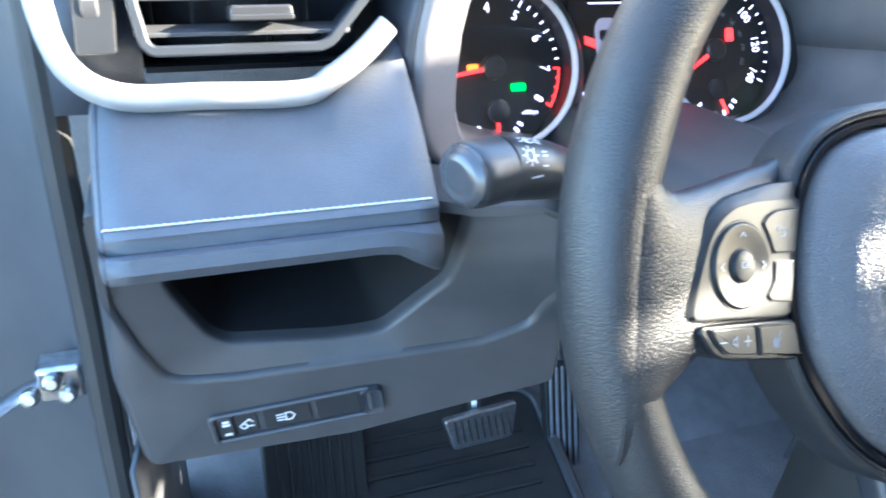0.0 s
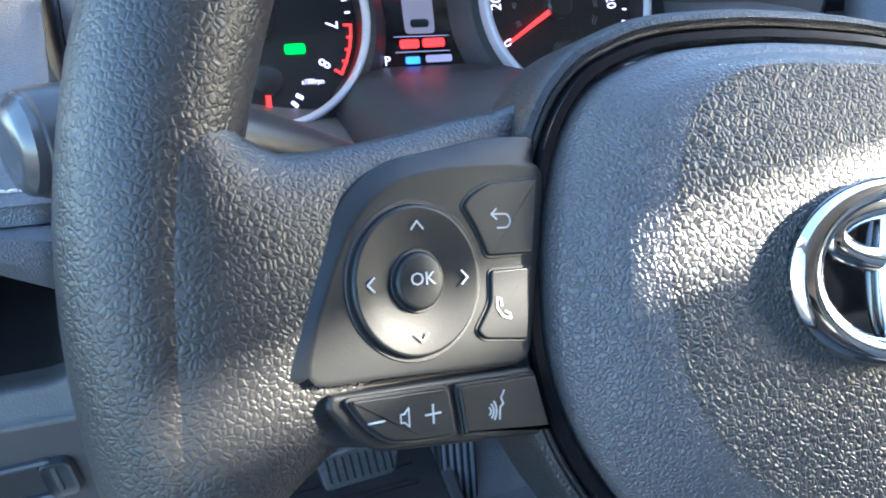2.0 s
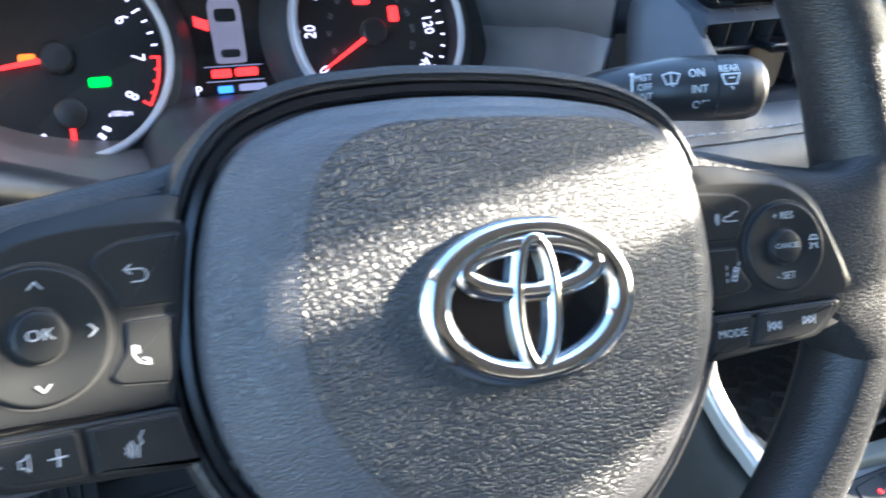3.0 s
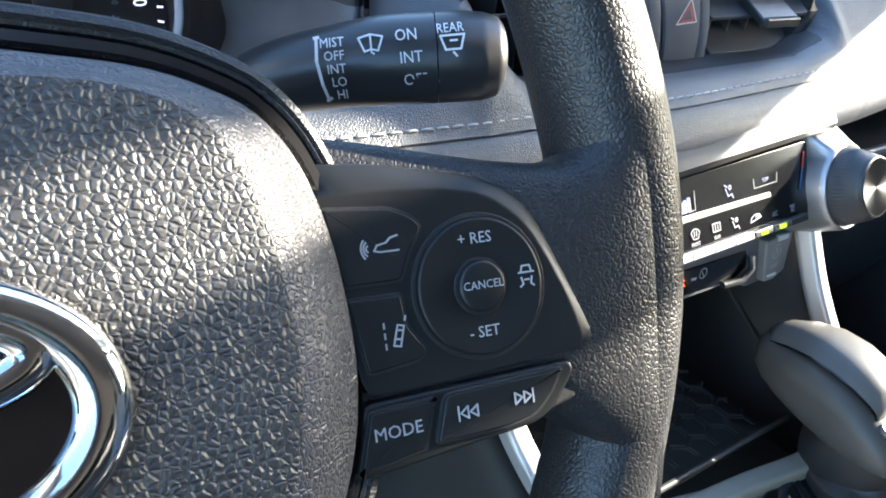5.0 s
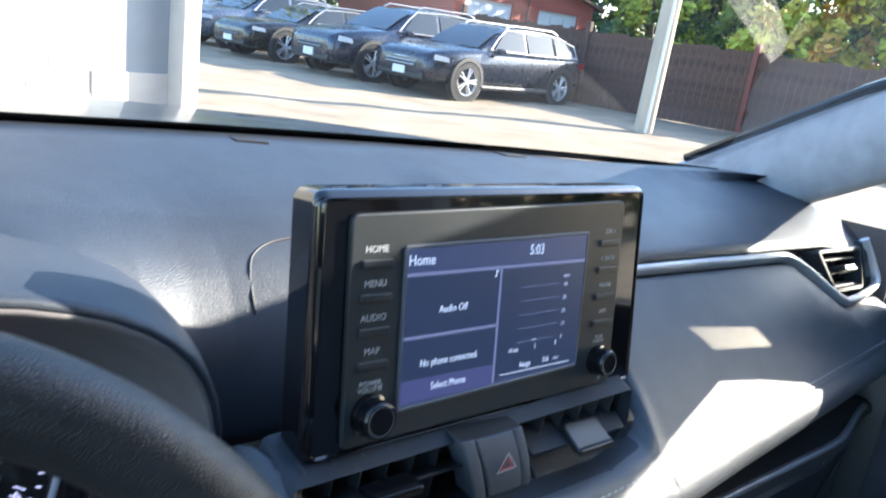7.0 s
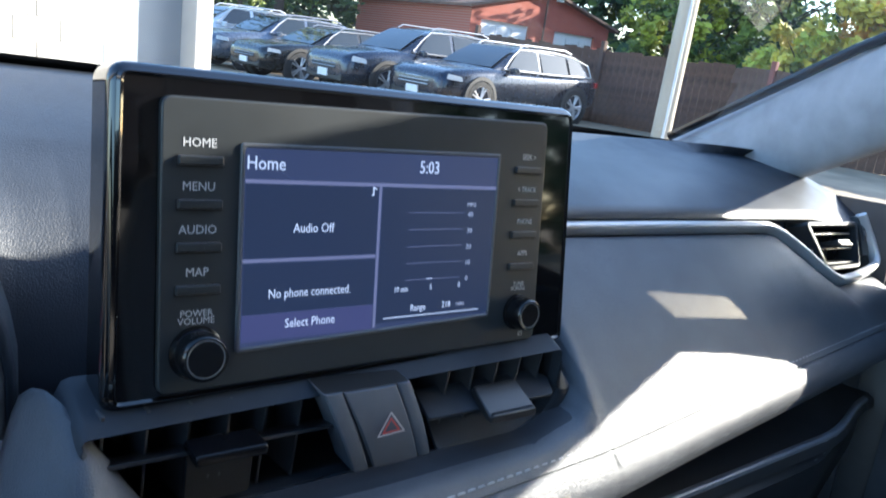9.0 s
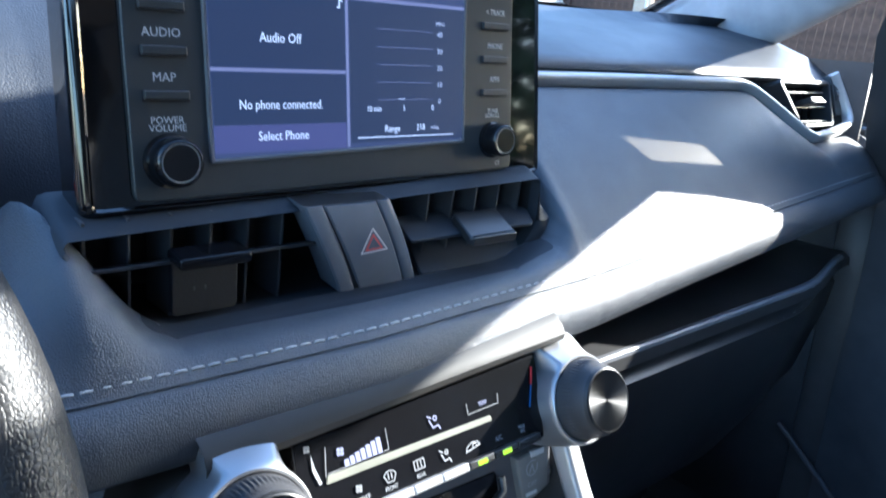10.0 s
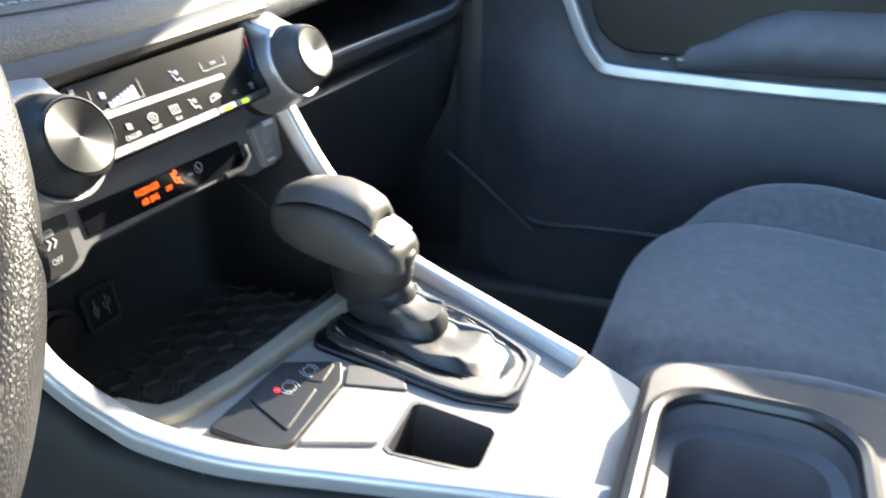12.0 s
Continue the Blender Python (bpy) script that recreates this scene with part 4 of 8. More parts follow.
def gauge(c, cy, words, start, sweep, red_from, needle, sub):
    """A lit dial at the foot of a short dark well, whose front edge carries a silver ring."""
    gm0 = gc @ at(0, cy)
    g = part("gauge_face", slab(oval(0.0575, 0.0575, 64, c, 0), 0.0, -0.004, 0.0005, m=gm0), GAUGE, clu, "black gauge face")
    part("gauge_wall", lathe([(0.0575, -0.001), (0.0572, 0.008), (0.0565, 0.0185)], 72, m=gm0 @ at(c, 0), caps=False), GAUGE, clu)
    part("gauge_ring", lathe([(0.0562, 0.0170), (0.0563, 0.0195), (0.0574, 0.0208), (0.0590, 0.0210), (0.0602, 0.0200), (0.0608, 0.0170), (0.0614, 0.006)], 72, m=gm0 @ at(c, 0), caps=False), RINGPAINT, clu, "silver gauge ring")
    part("gauge_well", lathe([(0.0612, 0.0135), (0.066, 0.0125), (0.072, 0.006), (0.078, -0.004)], 64, m=gm0 @ at(c, 0), caps=False), HARD, clu)
    n = len(words) - 1
    for i, w in enumerate(words):
        a = start - sweep * i / n
        x, y = on_dial(c, 0.0425, a)
        text(w, 0.0105, gm0 @ at(x, y, 0.0004, a - 90), LILAC, g, wide=0.85)
    ticks, reds = [], []
    for i in range(n * 4 + 1):
        a = start - sweep * i / (n * 4)
        big = i % 4 == 0
        (reds if red_from is not None and i >= red_from * 4 else ticks).append([on_dial(c, 0.0500 if big else 0.0520, a), on_dial(c, 0.0545, a)])
    strokes(ticks, 0.0011, gm0 @ Matrix.Translation((0, 0, 0.0002)), LILAC, g, "scale")
    if reds:
        arc = [on_dial(c, 0.0540, start - sweep * (red_from / n + (1 - red_from / n) * k / 16)) for k in range(17)]
        strokes(reds + [arc], 0.0014, gm0 @ Matrix.Translation((0, 0, 0.0003)), RED, g, "red_zone")
    nd = part("needle", slab([on_dial(0, 0.010, needle + 90), (lambda p: (p[0] * 1, p[1]))(on_dial(0, 0.0001, 0)), on_dial(0, 0.0001, 10)][:0] or
              [(0.006 * math.cos(radians(needle)) - 0.0016 * math.sin(radians(needle)), 0.006 * math.sin(radians(needle)) + 0.0016 * math.cos(radians(needle))),
               (0.006 * math.cos(radians(needle)) + 0.0016 * math.sin(radians(needle)), 0.006 * math.sin(radians(needle)) - 0.0016 * math.cos(radians(needle))),
               (0.044 * math.cos(radians(needle)) + 0.0008 * math.sin(radians(needle)), 0.044 * math.sin(radians(needle)) - 0.0008 * math.cos(radians(needle))),
               (0.044 * math.cos(radians(needle)) - 0.0008 * math.sin(radians(needle)), 0.044 * math.sin(radians(needle)) + 0.0008 * math.cos(radians(needle)))], 0.0055, 0.0042, 0.0002, m=gm0 @ at(c, 0)), RED, clu, "glowing red needle")
    part("needle_hub", lathe([(0.0090, 0.001), (0.0090, 0.006), (0.0075, 0.0075), (0.0001, 0.0078)], 32, m=gm0 @ at(c, 0), caps=False), SATIN, nd)
    # small lower gauge
    sgy = -0.0310
    sg = part("sub_gauge_hub", lathe([(0.0085, 0.0005), (0.0085, 0.004), (0.007, 0.005), (0.0001, 0.005)], 28, m=gm0 @ at(c + 0.002, sgy), caps=False), SATIN, g)
    strokes([[(c + 0.002 + 0.009 * math.cos(radians(sub)), sgy + 0.009 * math.sin(radians(sub))), (c + 0.002 + 0.021 * math.cos(radians(sub)), sgy + 0.021 * math.sin(radians(sub)))]], 0.0028, gm0 @ Matrix.Translation((0, 0, 0.0012)), RED, g, "sub_needle")
    strokes([[(c + 0.002 + 0.0185 * math.cos(radians(a)), sgy + 0.0185 * math.sin(radians(a))), (c + 0.002 + 0.0215 * math.cos(radians(a)), sgy + 0.0215 * math.sin(radians(a)))] for a in (215, 240, 265, 290, 315, 330)], 0.0022, gm0 @ Matrix.Translation((0, 0, 0.0003)), LILAC, g, "sub_scale")
    return g


tach = gauge(-0.0985, -0.0035, [str(k) for k in range(9)], 213, 246, 7, 189, 268)
speedo = gauge(0.0935, 0.0025, [str(20 * k) for k in range(8)], 211, 240, None, 211, 296)
gz = gc @ Matrix.Translation((0, 0, 0.0006))


def lamp_chip(x, y, w, h, mat, parent, name="warning_lamp"):
    return part(name, slab(rrect(w, h, min(w, h) * 0.25, 3, x, y), 0.0006, -0.0004, 0.0002, m=gz, steps=1), mat, parent)


lamp_chip(-0.0785, -0.0180, 0.0115, 0.0055, GREEN, tach)
lamp_chip(-0.113, -0.003, 0.0085, 0.0055, ORANGE, tach)
text("x1000rpm", 0.0045, gz @ at(-0.0705, -0.0366), LILAC, tach, wide=0.7)
lamp_chip(0.0890, 0.0245, 0.0115, 0.0065, RED, speedo)
lamp_chip(0.1108, 0.0145, 0.0072, 0.0105, RED, speedo)
for i, w in enumerate(("20", "40", "60", "80", "100", "120", "140", "160", "180", "200", "220")):
    a = 214 - 248 * (i + 0.6) / 11.3
    x, y = on_dial(0.0935, 0.0300, a)
    text(w, 0.0050, gz @ at(x, y + 0.0025, 0, a - 90), GREYINK, speedo, wide=0.8)
mid_disp = part("centre_display", slab(rrect(0.066, 0.082, 0.004, 3, 0, 0.006), 0.0, -0.004, 0.0005, m=gc), GLOSS, clu, "small black centre display")
car_ic = part("car_symbol", slab(rounded([(-0.0115, -0.012), (0.0075, -0.012), (0.0080, 0.024), (0.004, 0.030), (-0.008, 0.030), (-0.012, 0.024)], 0.003), 0.0008, 0.0, 0.0004, m=gz), glowing("car_sign", (0.55, 0.50, 0.66), 0.03), mid_disp, "pale car outline")
part("car_window", slab(rrect(0.013, 0.008, 0.002, 3, -0.002, 0.017), 0.0011, 0.0006, 0.0002, m=gz), GAUGE, car_ic)
part("car_window", slab(rrect(0.012, 0.005, 0.002, 3, -0.002, -0.006), 0.0011, 0.0006, 0.0002, m=gz), GAUGE, car_ic)
part("open_door_symbol", slab([(-0.013, 0.014), (-0.021, 0.017), (-0.021, 0.011), (-0.013, 0.008)], 0.0010, 0.0, 0.0002, m=gz), RED, mid_disp)
lamp_chip(-0.0095, -0.0178, 0.0120, 0.0050, RED, mid_disp, "bar")
lamp_chip(0.0060, -0.0175, 0.0140, 0.0050, RED, mid_disp, "bar")
strokes([[(-0.019, -0.0135), (0.016, -0.0135)], [(-0.019, -0.0225), (0.016, -0.0225)]], 0.0005, gz, SCREENLINE, mid_disp, "rule")
text("P", 0.0078, gz @ at(-0.0245, -0.0275), LILAC, mid_disp)
lamp_chip(-0.0085, -0.0275, 0.0090, 0.0042, BLUE, mid_disp, "bar")
lamp_chip(0.0085, -0.0270, 0.0170, 0.0042, SCREENLINE, mid_disp, "bar")
strokes([[(-0.016, 0.041), (0.012, 0.041)]], 0.0010, gz, LILAC, mid_disp, "rule")
lens = part("cover_lens", lofted([arch(0.332, 1.082, 0.176, 0.076, 0.4985), arch(0.332, 1.082, 0.0001, 0.0001, 0.4985)], ring=True), clear("lens", (0.96, 0.96, 0.96), 0.05), clu)
for ob in (lens,):
    ob.visible_shadow = False
    for v in ob.data.vertices:
        v.co.y = 0.4975 - 0.031 + 0.5 * (v.co.z - 1.081)

# ---- steering column, stalks ----
col = thing("steering_column", (0.334, 0.36, 1.0), "grey plastic steering column shroud", "steering column")
rows = []
for f in range(9):
    y = 0.255 + 0.24 * f / 8
    z = 1.040 - 0.026 * (f / 8) ** 1.5
    g = 1 - 0.25 * ease(1 - f / 3)
    rows.append([(0.334 + a * g, y + (b * g) * 0.5, z + b * g * (1.0 if b > 0 else 1.35)) for a, b in rrect(0.135, 0.070, 0.026, 5)])
part("shroud", lofted(rows, ring=True, caps=True), HARD, col)
rows = [[(0.334 + a, 0.40 + 0.09 * f, 1.00 + b - 0.02 * f) for a, b in rrect(0.24, 0.07, 0.02, 4)] for f in (0, 0.5, 1)]
part("column_boot", lofted(rows, ring=True, caps=True), DARK, col)


def stalk_loft(path, radii, n=28, squash=0.92):
    return tube(smooth_line(path, 6), [ramp(i / 6, list(enumerate(radii))) for i in range(6 * (len(path) - 1) + 1)], n, squash=squash)


rs = thing("wiper_stalk", (0.42, 0.34, 1.09), "black wiper stalk with white printed legends", "control stalk")
R_PATH = [(0.436, 0.333, 1.074), (0.446, 0.325, 1.084), (0.463, 0.311, 1.0955), (0.490, 0.292, 1.1045), (0.508, 0.281, 1.1075)]
part("lever", stalk_loft(R_PATH, [0.0066, 0.0105, 0.0140, 0.0166, 0.0170]), SATIN, rs)
R_TIP = [(0.5083, 0.2808, 1.1076), (0.515, 0.2768, 1.1086), (0.522, 0.2726, 1.1094), (0.5265, 0.2698, 1.1099), (0.528, 0.2690, 1.1100)]
part("end_switch", stalk_loft(R_TIP, [0.0169, 0.0170, 0.0164, 0.0146, 0.0100]), SATIN, rs, "turning end switch")
ls = thing("light_stalk", (0.25, 0.34, 1.09), "black light and indicator stalk with white symbols", "control stalk")
L_PATH = [(0.246, 0.344, 1.056), (0.224, 0.331, 1.068), (0.200, 0.318, 1.080), (0.173, 0.304, 1.092), (0.150, 0.296, 1.098)]
part("lever", stalk_loft(L_PATH, [0.0090, 0.0110, 0.0140, 0.0163, 0.0166]), SATIN, ls)
L_TIP = [(0.1498, 0.2958, 1.098), (0.143, 0.2932, 1.0986), (0.136, 0.2904, 1.0991), (0.1330, 0.2892, 1.0993), (0.1316, 0.2886, 1.0994)]
part("end_switch", stalk_loft(L_TIP, [0.0168, 0.0169, 0.0168, 0.0164, 0.0158]), SATIN, ls, "turning end switch")
part("end_face", stalk_loft([(0.1320, 0.2888, 1.0994), (0.1300, 0.2880, 1.0996), (0.1276, 0.2871, 1.0998), (0.1268, 0.2868, 1.0998)], [0.0157, 0.0152, 0.0118, 0.0060]), STALKEND, ls, "pale satin end face")


def wrap_on(me, o, ax, face, r):
    """Bends flat print round a stalk: x runs along the axis, y round it."""
    ax, face = Vector(ax).normalized(), Vector(face)
    face = (face - ax * ax.dot(face)).normalized()
    up = face.cross(ax)
    for v in me.vertices:
        s = max(-0.98, min(0.98, v.co.y / r))
        v.co = Vector(o) + ax * v.co.x + (face * math.sqrt(1 - s * s) + up * s * 0.93) * (r + 0.0003 + v.co.z)
    return me


def print_on(words, size, x, y, parent, spec, mat=INK, wide=0.85):
    me = text_mesh(words, size, 0.00005, "CENTER", wide)
    for v in me.vertices:
        v.co.x += x
        v.co.y += y
    link("lettering", wrap_on(me, *spec), mat, parent, smooth=0)


def draw_on(lines, width, parent, spec, mat=INK):
    ob = strokes(lines, width, Matrix.Identity(4), mat, parent, height=0.0001)
    wrap_on(ob.data, *spec)


spec = ((0.490, 0.292, 1.1045), (0.845, -0.50, 0.17), (-0.52, -0.82, 0.24), 0.0169)
for k, w in enumerate(("MIST", "OFF", "INT", "LO", "HI")):
    print_on(w, 0.0046, -0.0128 + 0.0004 * k, 0.0078 - 0.0045 * k, rs, spec)
draw_on([[(-0.0178, 0.0095), (-0.0182, 0.002), (-0.0172, -0.006), (-0.0160, -0.0115)], [(-0.0185, 0.0098), (-0.0170, 0.0100)], [(-0.0165, -0.0118), (-0.0150, -0.0110)]], 0.0010, rs, spec)
fan = [(-0.0040, 0.0085), (0.0, 0.0095), (0.0040, 0.0085), (0.0022, 0.0038), (0.0, 0.0045), (-0.0022, 0.0038), (-0.0040, 0.0085)]
draw_on([fan, [(0.0, 0.0095), (0.0, 0.0035), (0.0008, 0.0028)]], 0.0006, rs, spec)
for k, w in enumerate(("ON", "INT", "OFF")):
    print_on(w, 0.0056, 0.0118 + 0.0010 * k, 0.0082 - 0.0077 * k, rs, spec)
print_on("REAR", 0.0046, 0.0265, 0.0093, rs, spec)
draw_on([[(0.0230, 0.0068), (0.0310, 0.0068), (0.0295, 0.0020), (0.0245, 0.0020), (0.0230, 0.0068)], [(0.0262, 0.0050), (0.0285, 0.0050)], [(0.027, 0.0010), (0.028, -0.0004)]], 0.0007, rs, spec)
draw_on([[(0.0215, -0.0085), (0.0240, -0.0085)]], 0.0010, rs, spec)
spec = ((0.1585, 0.2984, 1.0964), (0.92, 0.33, -0.23), (-0.25, -0.75, 0.55), 0.0170)
draw_on([[(-0.004 + 0.0028 * math.cos(a), 0.002 + 0.0028 * math.sin(a)) for a in [2 * math.pi * k / 10 for k in range(11)]]]
        + [[(-0.004 + 0.0037 * math.cos(a), 0.002 + 0.0037 * math.sin(a)), (-0.004 + 0.0052 * math.cos(a), 0.002 + 0.0052 * math.sin(a))] for a in [2 * math.pi * k / 8 for k in range(8)]], 0.0007, ls, spec)
for y, x in ((0.0105, -0.004), (0.0100, 0.003)):
    draw_on([[(x, y), (x + 0.003, y + 0.0018), (x + 0.003, y - 0.0018), (x, y)], [(x - 0.003, y + 0.001), (x - 0.001, y + 0.0012)], [(x - 0.003, y - 0.001), (x - 0.001, y - 0.0008)]], 0.0006, ls, spec)
draw_on([[(0.0045, 0.004), (0.0075, 0.004)], [(0.0045, 0.002), (0.0075, 0.002)], [(0.004, -0.003), (0.007, -0.003)], [(-0.003, -0.0085), (0.004, -0.0075)]], 0.0008, ls, spec)

# ---- steering wheel ----
WU, WV = Vector((0.9963, -0.0608, -0.0608)), Vector((0.0828, 0.4902, 0.8677))
wm = frame_of((0.334, 0.1915, 1.0885), WU, WV)
wheel = thing("steering_wheel", (0.334, 0.24, 1.06), "black grained steering wheel with button pads and chrome emblem", "steering wheel")
rm = wm @ Matrix.Translation((0.0001, 0.0061, -0.0063)) @ Matrix.Rotation(math.atan(0.1037), 4, "X")
rows = []
RIM_R = 0.1785
for i in range(120):
    a = 2 * math.pi * i / 120
    deg = math.degrees(a)
    # fuller at the thumb rests above and below the side spokes
    d = min(abs((deg - t + 180) % 360 - 180) for t in (14, 166))
    bulge = math.exp(-(d / 13) ** 2)
    fat = math.exp(-(min(abs((deg - t + 180) % 360 - 180) for t in (0, 180)) / 18) ** 2)
    rr, rc = 0.0165 + 0.0012 * bulge, 0.0170 + 0.0008 * bulge + 0.0016 * fat
    shift = -0.0014 * bulge
    rows.append([((RIM_R + shift + rr * math.cos(b)) * math.cos(a), (RIM_R + shift + rr * math.cos(b)) * math.sin(a), rc * math.sin(b)) for b in [2 * math.pi * k / 28 for k in range(28)]])
part("rim", lofted(rows, ring=True, loop=True, m=rm), RIMSKIN, wheel, "black grained rim")
PADC = 0.002
half = [(0.0, 0.0668), (0.020, 0.0664), (0.036, 0.0650), (0.052, 0.0628), (0.065, 0.0588), (0.0785, 0.0515), (0.0890, 0.0380), (0.0955, 0.0180), (0.0980, -0.006), (0.0965, -0.026), (0.0905, -0.045), (0.0790, -0.064), (0.0620, -0.083), (0.040, -0.097), (0.018, -0.1035), (0.0, -0.1045)]
half_in = [(0.0, 0.0490), (0.030, 0.0484), (0.046, 0.0455), (0.0575, 0.0380), (0.0635, 0.0250), (0.0672, 0.0060), (0.0678, -0.010), (0.0650, -0.027), (0.0560, -0.044), (0.0420, -0.058), (0.0300, -0.068), (0.0140, -0.076), (0.0, -0.078)]


def mirrored(half_line, cx):
    """A closed outline, counter-clockwise, from its right half listed top to bottom."""
    c = [(p.x, p.y) for p in smooth_line([(x, y, 0) for x, y in half_line], 5)]
    return [(cx + x, y) for x, y in reversed(c)] + [(cx - x, y) for x, y in c[1:-1]]


PADM = Vector((PADC, -0.010))
seam_out = radial(mirrored(half, PADC), PADM, 144)
pad_in = radial(mirrored(half_in, 0.005), PADM, 144)


def ring_rows(levels):
    """Rows of the pad outline, each moved inwards and lifted."""
    return [[(x, y, z) for x, y in inset(seam_out, d)] for d, z in levels]


part("pad_surround", lofted(ring_rows([(-0.0030, -0.034), (-0.0026, -0.0125), (-0.0010, -0.0090), (0.0008, -0.0082), (0.0016, -0.0090), (0.0022, -0.0082), (0.0030, -0.0086), (0.0034, -0.03)]), ring=True, m=wm), RIMSKIN, wheel, "black grained surround")
part("pad_lip", lofted(ring_rows([(0.0034, -0.02), (0.0036, -0.0085), (0.0044, -0.0070), (0.0066, -0.0066), (0.0076, -0.0078), (0.0078, -0.02)]), ring=True, m=wm), GLOSS, wheel, "gloss black lip")
edge_in = inset(seam_out, 0.0128)
bevel_rows = [[(a[0] + (b[0] - a[0]) * f, a[1] + (b[1] - a[1]) * f, 0.0002 + 0.0098 * f + 0.0016 * math.sin(math.pi * f)) for a, b in zip(edge_in, pad_in)] for f in (0.0, 0.15, 0.3, 0.5, 0.7, 0.85, 1.0)]
part("horn_pad_edge", lofted(ring_rows([(0.0084, -0.018), (0.0086, -0.0062), (0.0094, -0.0030), (0.0108, -0.0010)]) + bevel_rows, ring=True, m=wm), HORNEDGE, wheel, "smooth grey edge of the horn pad", smooth=60)
inner_rows = [[(0.005 + (x - 0.005) * f, -0.010 + (y + 0.010) * f, z) for x, y in pad_in] for f, z in ((1.0, 0.0100), (0.985, 0.0103), (0.96, 0.0105))] + [[(0.005 + (x - 0.005) * f, -0.010 + (y + 0.010) * f, 0.0105 + 0.0022 * (1 - (f / 0.96) ** 2)) for x, y in pad_in] for f in (0.9, 0.8, 0.68, 0.55, 0.42, 0.3, 0.18, 0.08, 0.001)]
part("horn_pad", lofted(inner_rows, ring=True, m=wm), HORN, wheel, "pebbled black horn pad", smooth=60)
hub = [[(x, y, z) for x, y in oval(a, b, 40, PADC, -0.015)] for a, b, z in ((0.084, 0.080, -0.026), (0.082, 0.078, -0.034), (0.070, 0.066, -0.060), (0.052, 0.050, -0.075))]
part("hub_cover", lofted(hub, ring=True, caps=True, m=wm), HARD, wheel)
# emblem: an oval chrome ring with two crossing chrome loops
em = wm @ at(0.0050, -0.0058, 0.0135, -1)
badge = part("emblem", slab(oval(0.0352, 0.0245, 64), 0.0006, -0.006, 0.0004, m=em), PIANO, wheel, "dark oval emblem with chrome rings")


def loop_bar(a, b, w, cx, cy, z, h, parent, m, n=72, taper=0.0):
    rows = []
    for i in range(n):
        t = 2 * math.pi * i / n
        p = Vector((cx + a * math.cos(t), cy + b * math.sin(t), z))
        nrm = Vector((math.cos(t) * b, math.sin(t) * a, 0)).normalized()
        ww = w * (1 + taper * abs(math.cos(t)))
        rows.append([p + nrm * ww * math.cos(k) + Vector((0, 0, h * math.sin(k))) for k in [2 * math.pi * j / 12 for j in range(12)]])
    return part("chrome_ring", lofted(rows, ring=True, loop=True, m=m), CHROME, parent, "chrome ring")


loop_bar(0.0318, 0.0213, 0.0036, 0, 0, 0.0012, 0.0032, badge, em, taper=0.30)
loop_bar(0.0225, 0.0072, 0.0030, 0, 0.0098, 0.0014, 0.0026, badge, em, taper=0.2)
loop_bar(0.0064, 0.0190, 0.0026, 0, -0.0005, 0.0018, 0.0026, badge, em)
part("emblem_recess", lofted([[(x, y, z) for x, y in oval(a, b, 64)] for a, b, z in ((0.0350, 0.0243, -0.0030), (0.0368, 0.0258, -0.0030), (0.0392, 0.0280, -0.0022), (0.0410, 0.0296, -0.0060))], ring=True, m=em), HORNEDGE, wheel)
text("SRS AIRBAG", 0.006, wm @ at(0.040, -0.060, 0.0090, -3), SATIN, wheel, wide=0.9)


def spoke(side):
    s = side
    rows = []
    # o: way out from the middle, top and bottom edge, front and back depth
    for o, t, b, cf, cb in ((0.080, 0.0460, -0.034, -0.0150, -0.036), (0.095, 0.0405, -0.033, -0.0108, -0.034), (0.109, 0.0375, -0.032, -0.0068, -0.031), (0.122, 0.0340, -0.0315, -0.0025, -0.028),
                            (0.134, 0.0312, -0.0325, 0.0018, -0.025), (0.144, 0.0292, -0.0370, 0.0056, -0.022), (0.152, 0.0285, -0.0430, 0.0084, -0.020), (0.159, 0.0315, -0.0500, 0.0103, -0.019), (0.165, 0.0395, -0.0590, 0.0114, -0.018), (0.171, 0.0520, -0.0710, 0.0118, -0.016), (0.1755, 0.060, -0.076, 0.0105, -0.014)):
        h, mid_b = (t - b) / 2, (t + b) / 2
        mid_c, d = (cf + cb) / 2, (cf - cb) / 2
        sec = []
        for k in range(32):
            a = 2 * math.pi * k / 32
            c, q = math.cos(a), math.sin(a)
            sec.append((s * o + 0.0, mid_b + h * math.copysign(abs(c) ** 0.55, c), mid_c + d * math.copysign(abs(q) ** 0.55, q) + 0.1037 * (mid_b + h * math.copysign(abs(c) ** 0.55, c)) * ease((o - 0.140) / 0.03)))
        rows.append(sec)
    return part("spoke", lofted(rows, ring=True, caps=True, m=wm), RIMSKIN, wheel, "black grained spoke")


spoke(-1)
spoke(1)
rows = [[(PADC + x * (1 - 0.35 * f), -0.088 - 0.080 * f, -0.030 + 0.012 * f + z) for x, z in rrect(0.075, 0.018, 0.006, 4)] for f in (0, 0.25, 0.5, 0.75, 1.0)]
part("spoke", lofted(rows, ring=True, caps=True, m=wm), GREYSATIN, wheel, "grey lower spoke")


